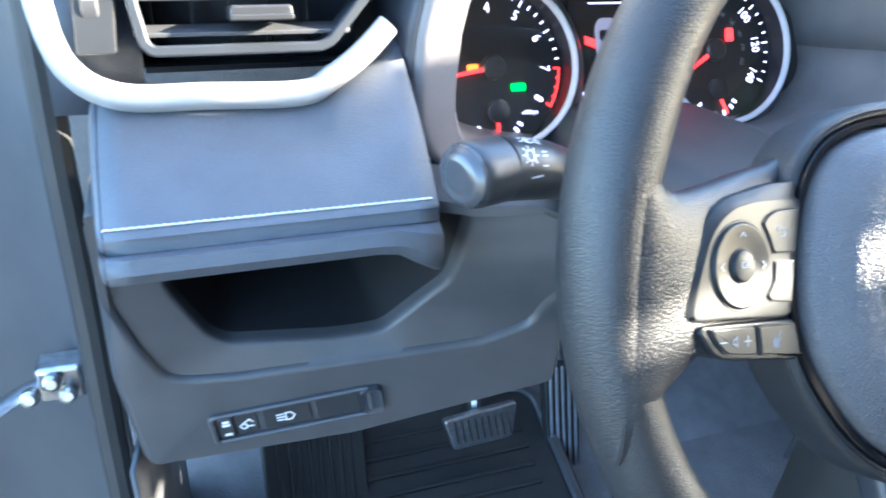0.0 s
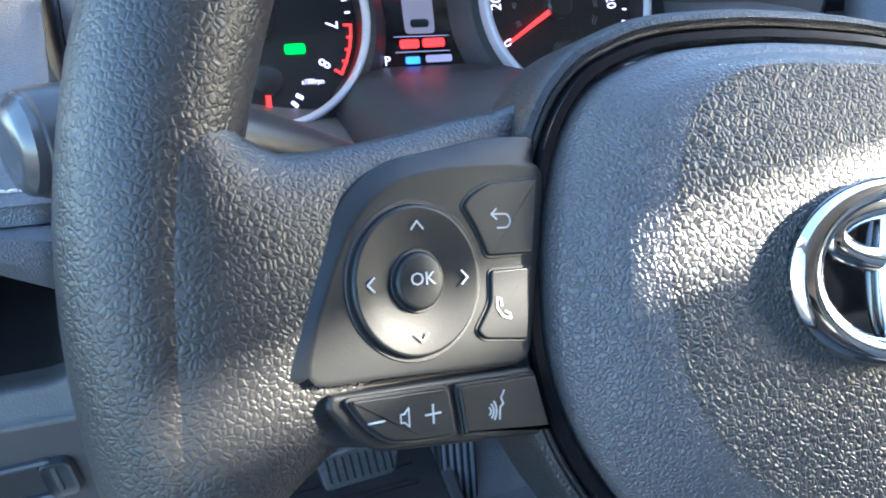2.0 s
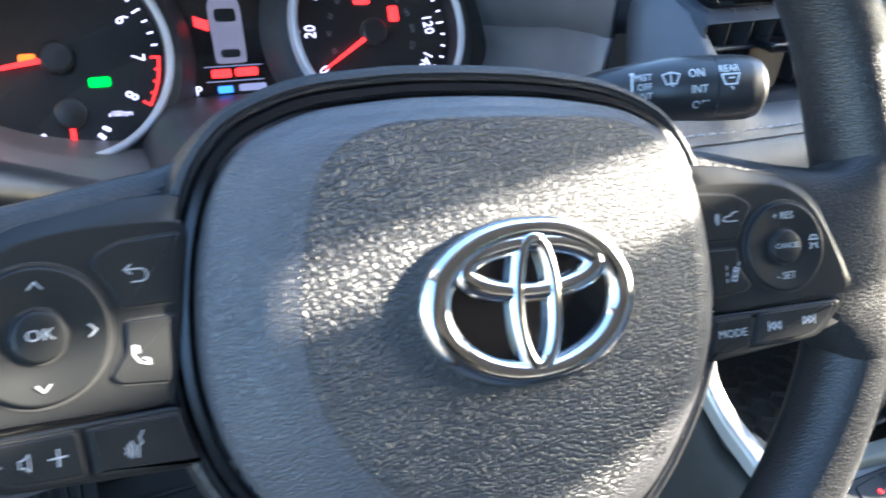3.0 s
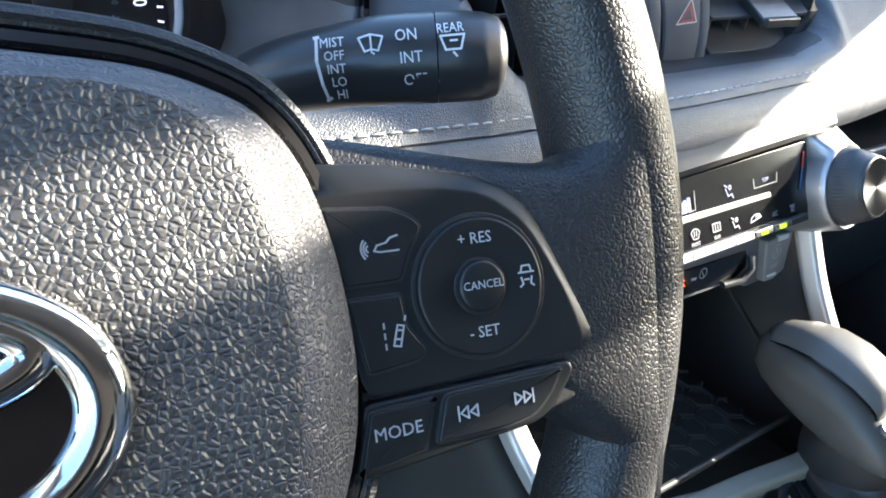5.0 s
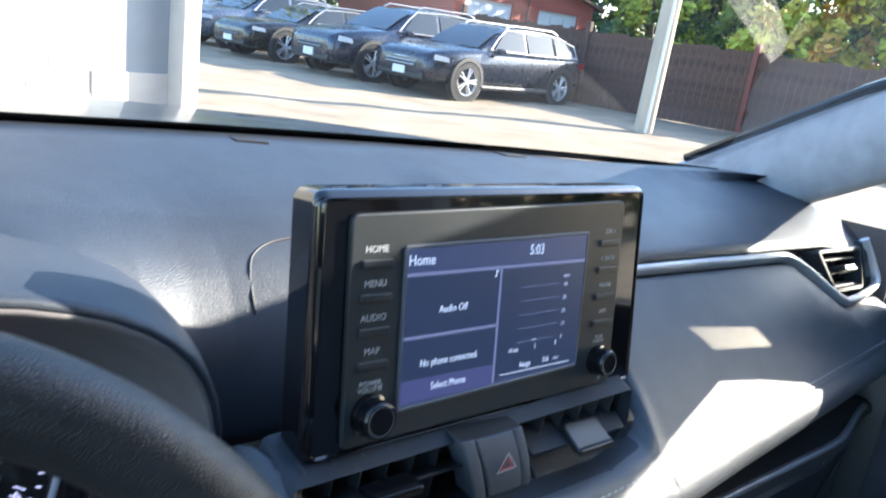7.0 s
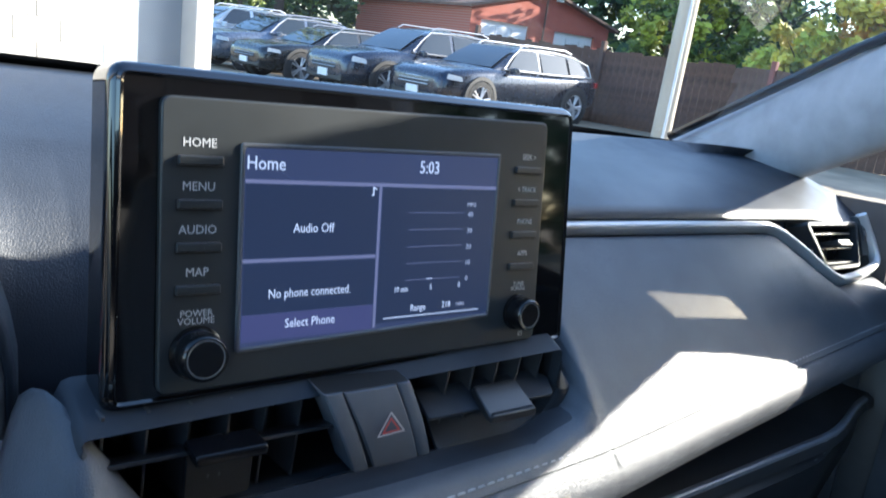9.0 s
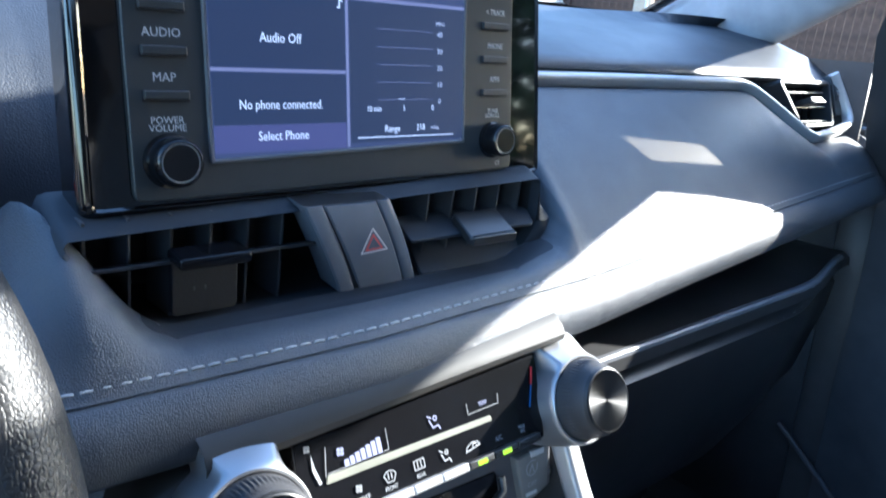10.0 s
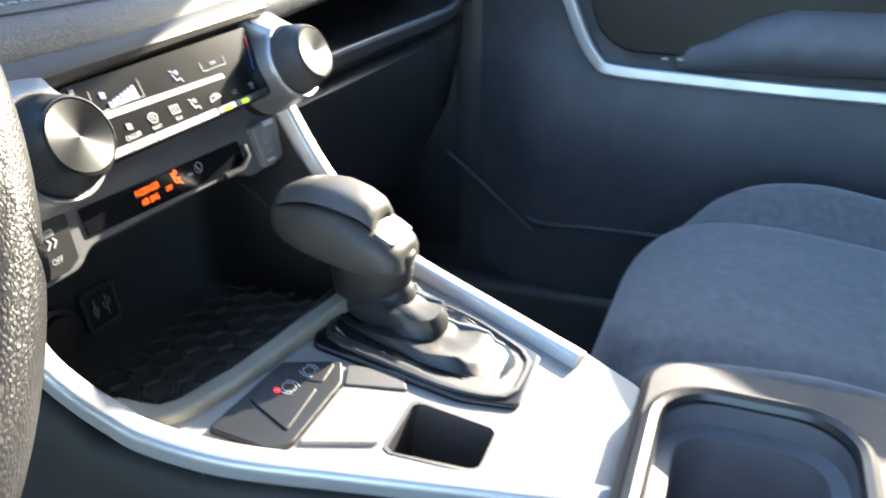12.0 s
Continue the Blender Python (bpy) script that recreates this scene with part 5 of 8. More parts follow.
def switch_pad(side):
    """The thumb switches on one spoke; x runs outwards from the hub."""
    s = side
    pm = wm @ Matrix.Translation((s * 0.1235, 0, 0)) @ Matrix.Rotation(radians(-13 * s), 4, "Y") @ Matrix.Translation((-0.0010 if s < 0 else -0.0005, 0, 0))

    def sh(pts, r=0.002, n=4):
        return rounded([(s * x * 0.001, y * 0.001) for x, y in pts], r, n)

    def key(pts, name="button", label="", z=0.0030, dome=0.0, r=0.0016):
        """A key in a dark gap."""
        o = sh(pts, r)
        k = part(name, slab(inset(o, 0.00065), z, -0.004, 0.0005, m=pm, dome=dome), BUTTON, wheel, label)
        part("gap", slab(o, z - 0.0007, -0.004, 0.0001, m=pm, steps=1), DARK, k)
        return k
    pc0 = Vector((s * -0.004, 0.002))
    outer = radial(sh([(-38, 33.2), (-22, 31.8), (-10, 29.2), (2.0, 26.8), (10.2, 23.0), (16.2, 17.6), (20.6, 9.6), (25.6, -1.5), (29.8, -11), (32.0, -17.4), (31.0, -19.2), (8, -19.8), (-30, -21.6)], 0.003), pc0, 120)
    flat = radial(sh([(-37.5, 25.2), (-22, 25.0), (-8, 24.2), (3, 21.9), (9.8, 17.5), (14.6, 12.3), (19.0, 3.8), (23.3, -7.0), (26.4, -18.8), (8, -19.3), (-30, -21.2)], 0.004), pc0, 120)
    mid = [((a[0] + b[0]) / 2, (a[1] + b[1]) / 2) for a, b in zip(outer, flat)]
    rows = [[(x, y, z) for x, y in o] for o, z in ((outer, -0.010), (outer, -0.0004), (inset(outer, 0.0004), 0.0002), (mid, 0.0014), (inset(flat, -0.0006), 0.0024), (inset(flat, 0.0004), 0.0026))]
    part("switch_plate", lofted(rows, ring=True, caps=True, m=pm), BUTTON, wheel, "satin black switch plate")
    lo = part("lower_switch_base", slab(sh([(-32, -21.5), (33.0, -19.4), (31.0, -26.0), (25.0, -32.0), (12.0, -35.0), (-34, -38.6)], 0.003), -0.0010, -0.014, 0.0012, m=pm), DARK, wheel)
    part("lower_switch_rim", slab(sh([(-32, -22.8), (21.6, -21.6), (22.6, -24.2), (16.4, -32.2), (10.8, -35.4), (-34, -40.0)], 0.0025), 0.0026, -0.012, 0.0012, m=pm), BUTTON, lo)
    keys = {}
    keys["ring"] = part("button", slab(oval(0.0160, 0.0166, 64), 0.0042, -0.004, 0.0010, m=pm, dome=-0.0014), BUTTON, wheel, "round rocker button")
    part("gap", hoop(oval(0.0171, 0.0177, 64), oval(0.0159, 0.0165, 64), 0.0029, -0.002, 0.0002, m=pm), DARK, keys["ring"])
    part("gap", slab(oval(0.0067, 0.0070, 40), 0.0035, 0.0002, 0.0002, m=pm), DARK, keys["ring"])
    keys["mid"] = part("button", slab(oval(0.0060, 0.0063, 40), 0.0050, -0.002, 0.0010, m=pm, dome=0.0004), BUTTON, wheel)
    keys["top"] = key([(-36, 22.8), (-20, 21.4), (-14.6, 18.8), (-12.2, 15.9), (-16.4, 9.4), (-18.8, 3.6), (-33, 3.7)], z=0.0036)
    keys["low"] = key([(-33, 1.6), (-19.2, 1.5), (-18.8, -6.3), (-14.4, -12.6), (-16.8, -15.2), (-30, -16.8)], z=0.0036)
    cut_t, cut_b = (-6.4, -8.0) if s < 0 else (-12.6, -16.4)
    keys["in"] = key([(cut_t - 1.6, -23.6), (-31, -24.1), (-35, -38.4), (cut_b - 1.6, -35.6)], z=0.0042, r=0.001)
    keys["out"] = key([(19.4, -22.4), (cut_t, -23.3), (cut_b, -35.2), (3, -34.6), (10.2, -33.2), (15.2, -28.8)], z=0.0042, r=0.002)
    return pm, keys


ICON = 0.00042
pm, k = switch_pad(-1)
up = lambda z: pm @ Matrix.Translation((0, 0, z))
text("OK", 0.0040, up(0.0056) @ at(0.0, 0.0004), GREYINK, k["mid"], wide=1.1)
ch = 0.0015
strokes([[(-ch, 0.0112), (0, 0.0129), (ch, 0.0112)], [(-ch, -0.0114), (0, -0.0131), (ch, -0.0114)], [(-0.0110, ch), (-0.0126, 0), (-0.0110, -ch)], [(0.0110, ch), (0.0126, 0), (0.0110, -ch)]], ICON * 0.9, up(0.0041), GREYINK, k["ring"])
strokes([[(0.0206, 0.0138), (0.0242, 0.0138)] + arc(0.0242, 0.0122, 0.0016, 90, -90) + [(0.0220, 0.0106)], [(0.0219, 0.0150), (0.0204, 0.0138), (0.0219, 0.0126)]], ICON, up(0.0037), GREYINK, k["top"])
strokes([[(0.0208, -0.0054), (0.0208, -0.0078), (0.0222, -0.0098), (0.0246, -0.0106)], [(0.0208, -0.0054), (0.0219, -0.0058), (0.0221, -0.0074)], [(0.0246, -0.0106), (0.0244, -0.0094), (0.0231, -0.0088)]], ICON * 1.1, up(0.0037), GREYINK, k["low"])
strokes([[(-0.0142, -0.0283), (-0.0104, -0.0283)], [(-0.0004, -0.0289), (0.0034, -0.0289)], [(0.0015, -0.0269), (0.0015, -0.0309)]], 0.00045, up(0.0043), GREYINK, k["out"])
strokes([[(-0.0066, -0.0277), (-0.0066, -0.0295), (-0.0057, -0.0295), (-0.0046, -0.0306), (-0.0046, -0.0266), (-0.0057, -0.0277), (-0.0066, -0.0277)]], 0.0003, up(0.0043), GREYINK, k["out"])
strokes([arc(0.0160, -0.0310, 0.0010, -55, 55), arc(0.0156, -0.0310, 0.0022, -45, 45), arc(0.0150, -0.0310, 0.0036, -35, 35), [(0.0210, -0.0268), (0.0200, -0.0284), (0.0206, -0.0298), (0.0197, -0.0305), (0.0194, -0.0332)]], 0.0004, up(0.0043), GREYINK, k["in"])
pm, k = switch_pad(1)
text("CANCEL", 0.0028, up(0.0056) @ at(-0.0001, 0.0004), GREYINK, k["mid"], wide=0.95)
text("+ RES", 0.0038, up(0.0041) @ at(-0.0004, 0.0115), GREYINK, k["ring"], wide=0.95)
text("- SET", 0.0038, up(0.0041) @ at(-0.0006, -0.0108), GREYINK, k["ring"], wide=0.95)
strokes([[(0.0098, 0.0018), (0.0138, 0.0018)], [(0.0104, 0.0018), (0.0108, 0.0034), (0.0128, 0.0034), (0.0132, 0.0018)], [(0.0104, 0.0006), (0.0108, -0.0010), (0.0100, -0.0016)], [(0.0132, 0.0006), (0.0128, -0.0010), (0.0136, -0.0016)], [(0.0112, 0.0000), (0.0124, 0.0000)]], ICON, up(0.0041), GREYINK, k["ring"])
strokes([arc(-0.0258, 0.0122, 0.0008, 120, 240), arc(-0.0252, 0.0122, 0.0020, 130, 230), arc(-0.0246, 0.0122, 0.0032, 140, 220), [(-0.0190, 0.0146), (-0.0208, 0.0142), (-0.0218, 0.0132), (-0.0240, 0.0128), (-0.0248, 0.0116), (-0.0234, 0.0112), (-0.0190, 0.0112)]], ICON, up(0.0037), GREYINK, k["top"])
strokes([[(-0.0248, -0.0050), (-0.0248, -0.0062)], [(-0.0248, -0.0074), (-0.0248, -0.0086)], [(-0.0248, -0.0098), (-0.0248, -0.0110)], [(-0.0230, -0.0104), (-0.0214, -0.0108), (-0.0201, -0.0062), (-0.0216, -0.0058), (-0.0230, -0.0104)], [(-0.0222, -0.0090), (-0.0210, -0.0092)], [(-0.0216, -0.0070), (-0.0206, -0.0072)], [(-0.0198, -0.0050), (-0.0195, -0.0040)]], ICON, up(0.0037), GREYINK, k["low"])
text("MODE", 0.0042, up(0.0043) @ at(-0.0246, -0.0298, 0, 1), GREYINK, k["in"], wide=0.98)
strokes([[(-0.0098, -0.0270), (-0.0098, -0.0304)], [(-0.0093, -0.0287), (-0.0074, -0.0273), (-0.0074, -0.0301), (-0.0093, -0.0287)], [(-0.0069, -0.0287), (-0.0050, -0.0273), (-0.0050, -0.0301), (-0.0069, -0.0287)]], ICON, up(0.0043), GREYINK, k["out"])
strokes([[(0.0096, -0.0262), (0.0096, -0.0296)], [(0.0091, -0.0279), (0.0072, -0.0265), (0.0072, -0.0293), (0.0091, -0.0279)], [(0.0067, -0.0279), (0.0048, -0.0265), (0.0048, -0.0293), (0.0067, -0.0279)]], ICON, up(0.0043), GREYINK, k["out"])


# ---- climate controls ----
cm = frame_of((0.7155, 0.280, 1.008), (1, 0.01, 0.012), (0, 0.433, 0.902))
clim = thing("climate_control", (0.7155, 0.30, 0.97), "gloss black climate control panel with silver dials and keys", "climate control")
# brow above the panel
BROWMAT = material("brow_satin", (0.038, 0.036, 0.033), 0.42, grain=0.1, grain_size=0.0004, spec=0.35)
rows = []
for i in range(21):
    x = -0.118 + 0.232 * i / 20
    lift = 0.004 * x / 0.1
    rows.append([(x, y + lift, z) for y, z in ((0.052, -0.040), (0.050, -0.012), (0.044, 0.004), (0.036, 0.0085), (0.030, 0.0090), (0.0268, 0.0070), (0.0262, 0.0035), (0.0262, -0.006))])
part("brow", lofted(rows, m=cm), BROWMAT, clim, "dark satin brow")
pan = rounded([(-0.078, -0.0225), (0.086, -0.0215), (0.0935, 0.0275), (-0.074, 0.0225)], 0.003)
plate = part("control_plate", slab(pan, 0.0, -0.02, 0.001, m=cm), PANELBLACK, clim, "gloss black plate")
c1 = cm @ Matrix.Translation((0, 0, 0.0006))
part("light_strip", slab(rounded([(-0.0610, -0.0004), (0.0480, -0.0006), (0.0475, 0.0026), (-0.0595, 0.0036)], 0.001), 0.0008, -0.001, 0.0003, m=cm), material("pale_strip", (0.22, 0.22, 0.18), 0.4), clim, "pale satin strip")
for line in ([(-0.0578, 0.0165), (-0.0605, 0.0030)], [(-0.0225, 0.0155), (-0.0230, 0.0050), (-0.0590, 0.0042)], [(0.0322, 0.0130), (0.0320, 0.0072), (0.0552, 0.0076), (0.0562, 0.0130)]):
    strokes([line], 0.00028, c1, GREYINK, plate, "window_outline")
# fan bars, seat and temperature legends
for k in range(7):
    part("lcd_bar", slab(rrect(0.0026, 0.0032 + 0.0008 * k, 0.0002, 1, -0.0480 + 0.0033 * k, 0.0062 + 0.0004 * k), 0.0004, 0, 0.0001, m=c1, steps=1), LCD, plate)


def fan_sign(x, y, r, mat, m=c1, parent=plate):
    strokes([arc(x + r * 0.52 * math.cos(radians(a)), y + r * 0.52 * math.sin(radians(a)), r * 0.24, a - 180, a + 180, 8) for a in (35, 125, 215, 305)], r * 0.30, m, mat, parent)


def seat_sign(x, y, s, mat):
    strokes([[(x - s, y + s * 0.6), (x - 0.5 * s, y - s * 0.7), (x + 0.6 * s, y - s * 0.5), (x + 0.9 * s, y - 1.2 * s)], arc(x + 0.2 * s, y + 0.7 * s, 0.35 * s, 0, 360), [(x - 1.3 * s, y + 1.3 * s), (x - 0.6 * s, y + 0.9 * s)]], s * 0.22, c1, mat, plate)


fan_sign(-0.0503, 0.0122, 0.0026, LCD)
fan_sign(-0.0675, 0.0185, 0.0021, GREYINK)
part("fan_wedge", slab([(-0.0660, 0.0155), (-0.0668, 0.0080), (-0.0646, 0.0005), (-0.0630, 0.0010), (-0.0652, 0.0090)], 0.0002, 0, 0.00005, m=c1, steps=1), GREYINK, plate)
seat_sign(0.0085, 0.0095, 0.0033, LCD)
text("TEMP", 0.0034, c1 @ at(0.0440, 0.0105, 0, 2), LCD, plate, wide=0.8)
names = ["", "ON/OFF", "FRONT", "REAR", "", "", "A/C", "MAX\nA/C"]
for i, w in enumerate(names):
    x = -0.0628 + 0.0190 * i
    if w:
        text(w, 0.0030 if len(w) > 4 and i > 1 else 0.0042 if i in (1, 6) else 0.0030, c1 @ at(x - 0.0012, -0.0136 + (0.0022 if i > 5 else 0.0), 0, 1), GREYINK, plate, wide=0.80)
    key = part("key", slab(rounded([(x - 0.0093, -0.0212), (x + 0.0093, -0.0210), (x + 0.0093, -0.0164), (x - 0.0093, -0.0166)], 0.0006), 0.0042, -0.003, 0.0010, m=cm), SATIN if i > 4 else SILVER, clim, "" if i > 4 else "silver key")
    if i in (5, 6):
        part("key_lamp", slab(rrect(0.0072, 0.0026, 0.0004, 2, x, -0.0190), 0.0044, 0.003, 0.0002, m=cm, steps=1), LIME, key)
fan_sign(-0.0445, -0.0078, 0.0024, GREYINK)
strokes([arc(-0.0257, -0.0093, 0.0042, 30, 150), [(-0.0292, -0.0075), (-0.0276, -0.0107), (-0.0238, -0.0107), (-0.0221, -0.0075)], [(-0.0267, -0.0093), (-0.0267, -0.0063)], [(-0.0248, -0.0093), (-0.0248, -0.0063)]], 0.0005, c1, GREYINK, plate)
strokes([[(-0.0102, -0.0102), (-0.0036, -0.0102), (-0.0036, -0.0056), (-0.0102, -0.0056), (-0.0102, -0.0102)], [(-0.0080, -0.0094), (-0.0080, -0.0062)], [(-0.0058, -0.0094), (-0.0058, -0.0062)]], 0.0005, c1, GREYINK, plate)
seat_sign(0.0112, -0.0094, 0.0030, GREYINK)
strokes([[(0.0250, -0.0118), (0.0262, -0.0094), (0.0298, -0.0078), (0.0340, -0.0082), (0.0356, -0.0102), (0.0250, -0.0118)], arc(0.0316, -0.0098, 0.0013, -30, 200)], 0.0006, c1, GREYINK, plate)
strokes([[(0.0872, 0.0205), (0.0840, 0.0115)]], 0.0014, c1, material("red_mark", (0.55, 0.02, 0.03), 0.4), plate)
strokes([[(0.0836, 0.0105), (0.0790, -0.0010)]], 0.0010, c1, material("blue_mark", (0.03, 0.12, 0.35), 0.4), plate)


COLLAR = material("satin_collar_paint", (0.40, 0.40, 0.405), 0.36, metal=0.70, vary=0.04, grain=0.05, grain_size=0.0004)


def dial(x, y, z, flip):
    """A fan or temperature dial: turned cap, ribbed grip and a silver collar whose top runs back as a flat hood."""
    s = -1 if flip else 1
    m = frame_of((x, y, z), (1, 0, 0), (0, 0.36, 0.93)) @ Matrix.Diagonal((0.86, 0.86, 1, 1))
    d = thing("climate_dial", (x, y + 0.03, z - 0.03), "ribbed grey dial with turned metal cap and silver collar", "dial", "climate dials")
    grip = []
    for h, r, deep in ((-0.0015, 0.0232, 0), (-0.003, 0.0242, 0), (-0.0075, 0.0258, 1), (-0.012, 0.0274, 1), (-0.0165, 0.0286, 1), (-0.0195, 0.0290, 0)):
        grip.append([((r - deep * 0.0007 * (k % 2)) * math.cos(2 * math.pi * k / 128), (r - deep * 0.0007 * (k % 2)) * math.sin(2 * math.pi * k / 128), h) for k in range(128)])
    g = part("grip", lofted(grip, ring=True, m=m), HARD, d, "ribbed grey grip")
    part("cap_ring", lathe([(0.0208, -0.006), (0.0210, 0.0002), (0.0214, 0.0010), (0.0222, 0.0006), (0.0232, -0.0016)], 64, m=m, caps=False), SATIN, d, "black ring")
    part("cap", lathe([(0.0208, 0.0), (0.0203, 0.0009), (0.010, 0.0003), (0.0001, -0.0002)], 64, m=m, caps=False), TURNED, d, "turned metal cap")
    collar = []
    n = 144
    # from a round front edge the collar opens backwards into a flat-topped shoulder
    for h, r, rise in ((-0.0190, 0.0290, 0), (-0.0178, 0.0297, 0), (-0.0176, 0.0312, 0), (-0.0186, 0.0324, 0), (-0.0215, 0.0332, 0.15), (-0.030, 0.0344, 0.70), (-0.0365, 0.0352, 1), (-0.046, 0.0358, 1), (-0.052, 0.0358, 1)):
        row = []
        for k in range(n):
            a = 2 * math.pi * k / n
            q = r
            if math.sin(a) > 0.05:
                square = min(0.0470 / math.sin(a), 0.0205 / max(1e-6, abs(math.cos(a) + s * 0.12 * math.sin(a))))
                q = r + max(0, square - r) * rise
            row.append((q * math.cos(a), q * math.sin(a), h))
        collar.append(row)
    part("collar", lofted(collar, ring=True, m=m), COLLAR, d, "silver collar with a flat shoulder")
    pod = []
    for r, low, h in ((0.0352, 0.0345, -0.045), (0.0395, 0.0352, -0.0475), (0.046, 0.036, -0.054), (0.050, 0.033, -0.066), (0.052, 0.030, -0.090)):
        pod.append([((r + (low - r) * ease(-math.sin(a) * 1.6)) * math.cos(a), (r + (low - r) * ease(-math.sin(a) * 1.6)) * math.sin(a), h) for a in [2 * math.pi * k / 48 for k in range(48)]])
    part("pod", lofted(pod, ring=True, m=m), SATIN, d, "black pod")
    return d


TURNED = material("turned_cap", (0.092, 0.091, 0.091), 0.34, metal=1.0, vary=0.04)
tn = TURNED.node_tree
tn.nodes["Principled BSDF"].inputs["Anisotropic"].default_value = 0.85
tg = tn.nodes.new("ShaderNodeTangent")
tg.direction_type, tg.axis = "RADIAL", "Y"
tn.links.new(tg.outputs[0], tn.nodes["Principled BSDF"].inputs["Tangent"])
for mt in (BRUSHED, KNOBFACE):
    b = mt.node_tree.nodes["Principled BSDF"]
    b.inputs["Anisotropic"].default_value = 0.8
    t2 = mt.node_tree.nodes.new("ShaderNodeTangent")
    t2.direction_type, t2.axis = "RADIAL", "Y"
    mt.node_tree.links.new(t2.outputs[0], b.inputs["Tangent"])
dial(0.6115, 0.2462, 1.0148, True)
dial(0.8312, 0.2520, 1.0145, False)

# lower fascia with the air bag display and two switches
stack = thing("centre_stack", (0.716, 0.34, 0.86), "black centre stack with air bag display and storage bay", "centre stack")
sm2 = frame_of((0.716, 0.2975, 0.948), (1, 0.0, 0.0), (0, 0.10, 0.995))
outer = rounded([(-0.128, 0.045), (-0.122, -0.016), (-0.112, -0.023), (-0.080, -0.022), (-0.070, -0.0125), (0.072, -0.0140), (0.082, -0.0220), (0.128, -0.0200), (0.124, 0.045)], 0.006)
part("fascia", slab(outer, 0.0, -0.035, 0.002, m=sm2), TRIMGREY, stack, "dark grey plastic fascia")
win = rounded([(-0.0700, -0.0070), (0.0780, -0.0110), (0.0740, 0.0085), (-0.0720, 0.0105)], 0.002)
air = part("airbag_display", slab(win, 0.0012, -0.01, 0.0006, m=sm2), PANELBLACK, stack, "gloss black air bag display")
part("display_tab", tube([sm2 @ Vector(p) for p in ((0.052, -0.0115, 0.002), (0.068, -0.0105, 0.005), (0.077, -0.004, 0.005), (0.078, 0.004, 0.002))], 0.0026, 10), GREYSATIN, stack)
a1 = sm2 @ Matrix.Translation((0, 0, 0.0014))
text("PASSENGER", 0.0060, a1 @ at(-0.0197, 0.0040), ORANGE, air, wide=0.66)
text("AIR BAG", 0.0060, a1 @ at(-0.0191, -0.0025), ORANGE, air, wide=0.66)
text("OFF", 0.0044, a1 @ at(-0.0019, -0.0012), ORANGE, air, wide=0.8)
strokes([arc(0.0060, 0.0068, 0.0013, 0, 360), [(0.0032, 0.0050), (0.0050, 0.0005), (0.0098, -0.0008)], [(0.0050, 0.0040), (0.0072, 0.0022), (0.0096, 0.0024)], [(0.0022, 0.0072), (0.0108, -0.0018)]], 0.0009, a1, ORANGE, air)
strokes([[(0.0170, 0.0012), (0.0212, 0.0010)]], 0.0018, a1, GREYINK, air)
strokes([arc(0.0282, 0.0030, 0.0036, 0, 360), [(0.0262, 0.005), (0.0292, 0.0005)]], 0.0006, a1, GREYINK, air)
sw = part("switch", slab(rounded([(-0.1120, 0.0130), (-0.0820, 0.0130), (-0.0815, -0.0140), (-0.0900, -0.0185), (-0.1040, -0.0185)], 0.002), 0.0035, -0.01, 0.0012, m=sm2), SATIN, stack, "black traction switch")
s1 = sm2 @ Matrix.Translation((0, 0, 0.0038))
text("OFF", 0.0052, s1 @ at(-0.0957, -0.0098), GREYINK, sw, wide=0.8)
strokes([[(-0.0995, 0.0062), (-0.0985, 0.0080), (-0.0943, 0.0080), (-0.0934, 0.0062), (-0.0995, 0.0062)], [(-0.0995, 0.0052), (-0.0934, 0.0052)], [(-0.0982, 0.0030), (-0.0964, 0.0010), (-0.0992, -0.0020)], [(-0.0946, 0.0030), (-0.0928, 0.0010), (-0.0952, -0.0020)]], 0.0011, s1, GREYINK, sw)
# sunshine on this switch is put into its pale colour
sw = part("switch", slab(rounded([(0.0870, 0.0140), (0.1180, 0.0165), (0.1180, -0.0140), (0.1060, -0.0190), (0.0950, -0.0185)], 0.002), 0.0060, -0.01, 0.0018, m=sm2), material("sunlit_switch_plastic", (0.20, 0.20, 0.20), 0.38, grain=0.1, grain_size=0.0004), stack, "stop start switch coloured pale as if sunlit")
s1 = sm2 @ Matrix.Translation((0, 0, 0.0063))
text("OFF", 0.0050, s1 @ at(0.1025, -0.0075), GREYINK, sw)
strokes([arc(0.1015, 0.0040, 0.0052, 60, 380), [(0.0995, 0.0012), (0.1015, 0.0065), (0.1035, 0.0012)]], 0.0009, s1, GREYINK, sw)
part("lamp", slab(rrect(0.010, 0.0022, 0.0006, 2, 0.1020, -0.0140), 0.0066, 0.004, 0.0002, m=sm2, steps=1), INK, sw)
part("lamp", slab(rrect(0.012, 0.0040, 0.0006, 2, 0.1060, 0.0135), 0.0068, 0.004, 0.0002, m=sm2, steps=1), INK, sw)
# storage bay behind and below
bay_rows = []
for i in range(13):
    f = i / 12
    x = 0.608 + 0.24 * f
    bend = 0.014 * (2 * f - 1) ** 4
    bay_rows.append([(x, y - bend * (1 if y > 0.33 else 0), z) for y, z in ((0.300, 0.935), (0.33, 0.93), (0.380, 0.92), (0.395, 0.88), (0.398, 0.83), (0.392, 0.805), (0.375, 0.797), (0.32, 0.795), (0.275, 0.798), (0.262, 0.806), (0.255, 0.822))])
BAYGREY = material("bay_plastic", (0.050, 0.055, 0.058), 0.45, grain=0.3, grain_size=0.0009)
sheet(bay_rows, "storage_bay", BAYGREY, stack, "dark storage bay")
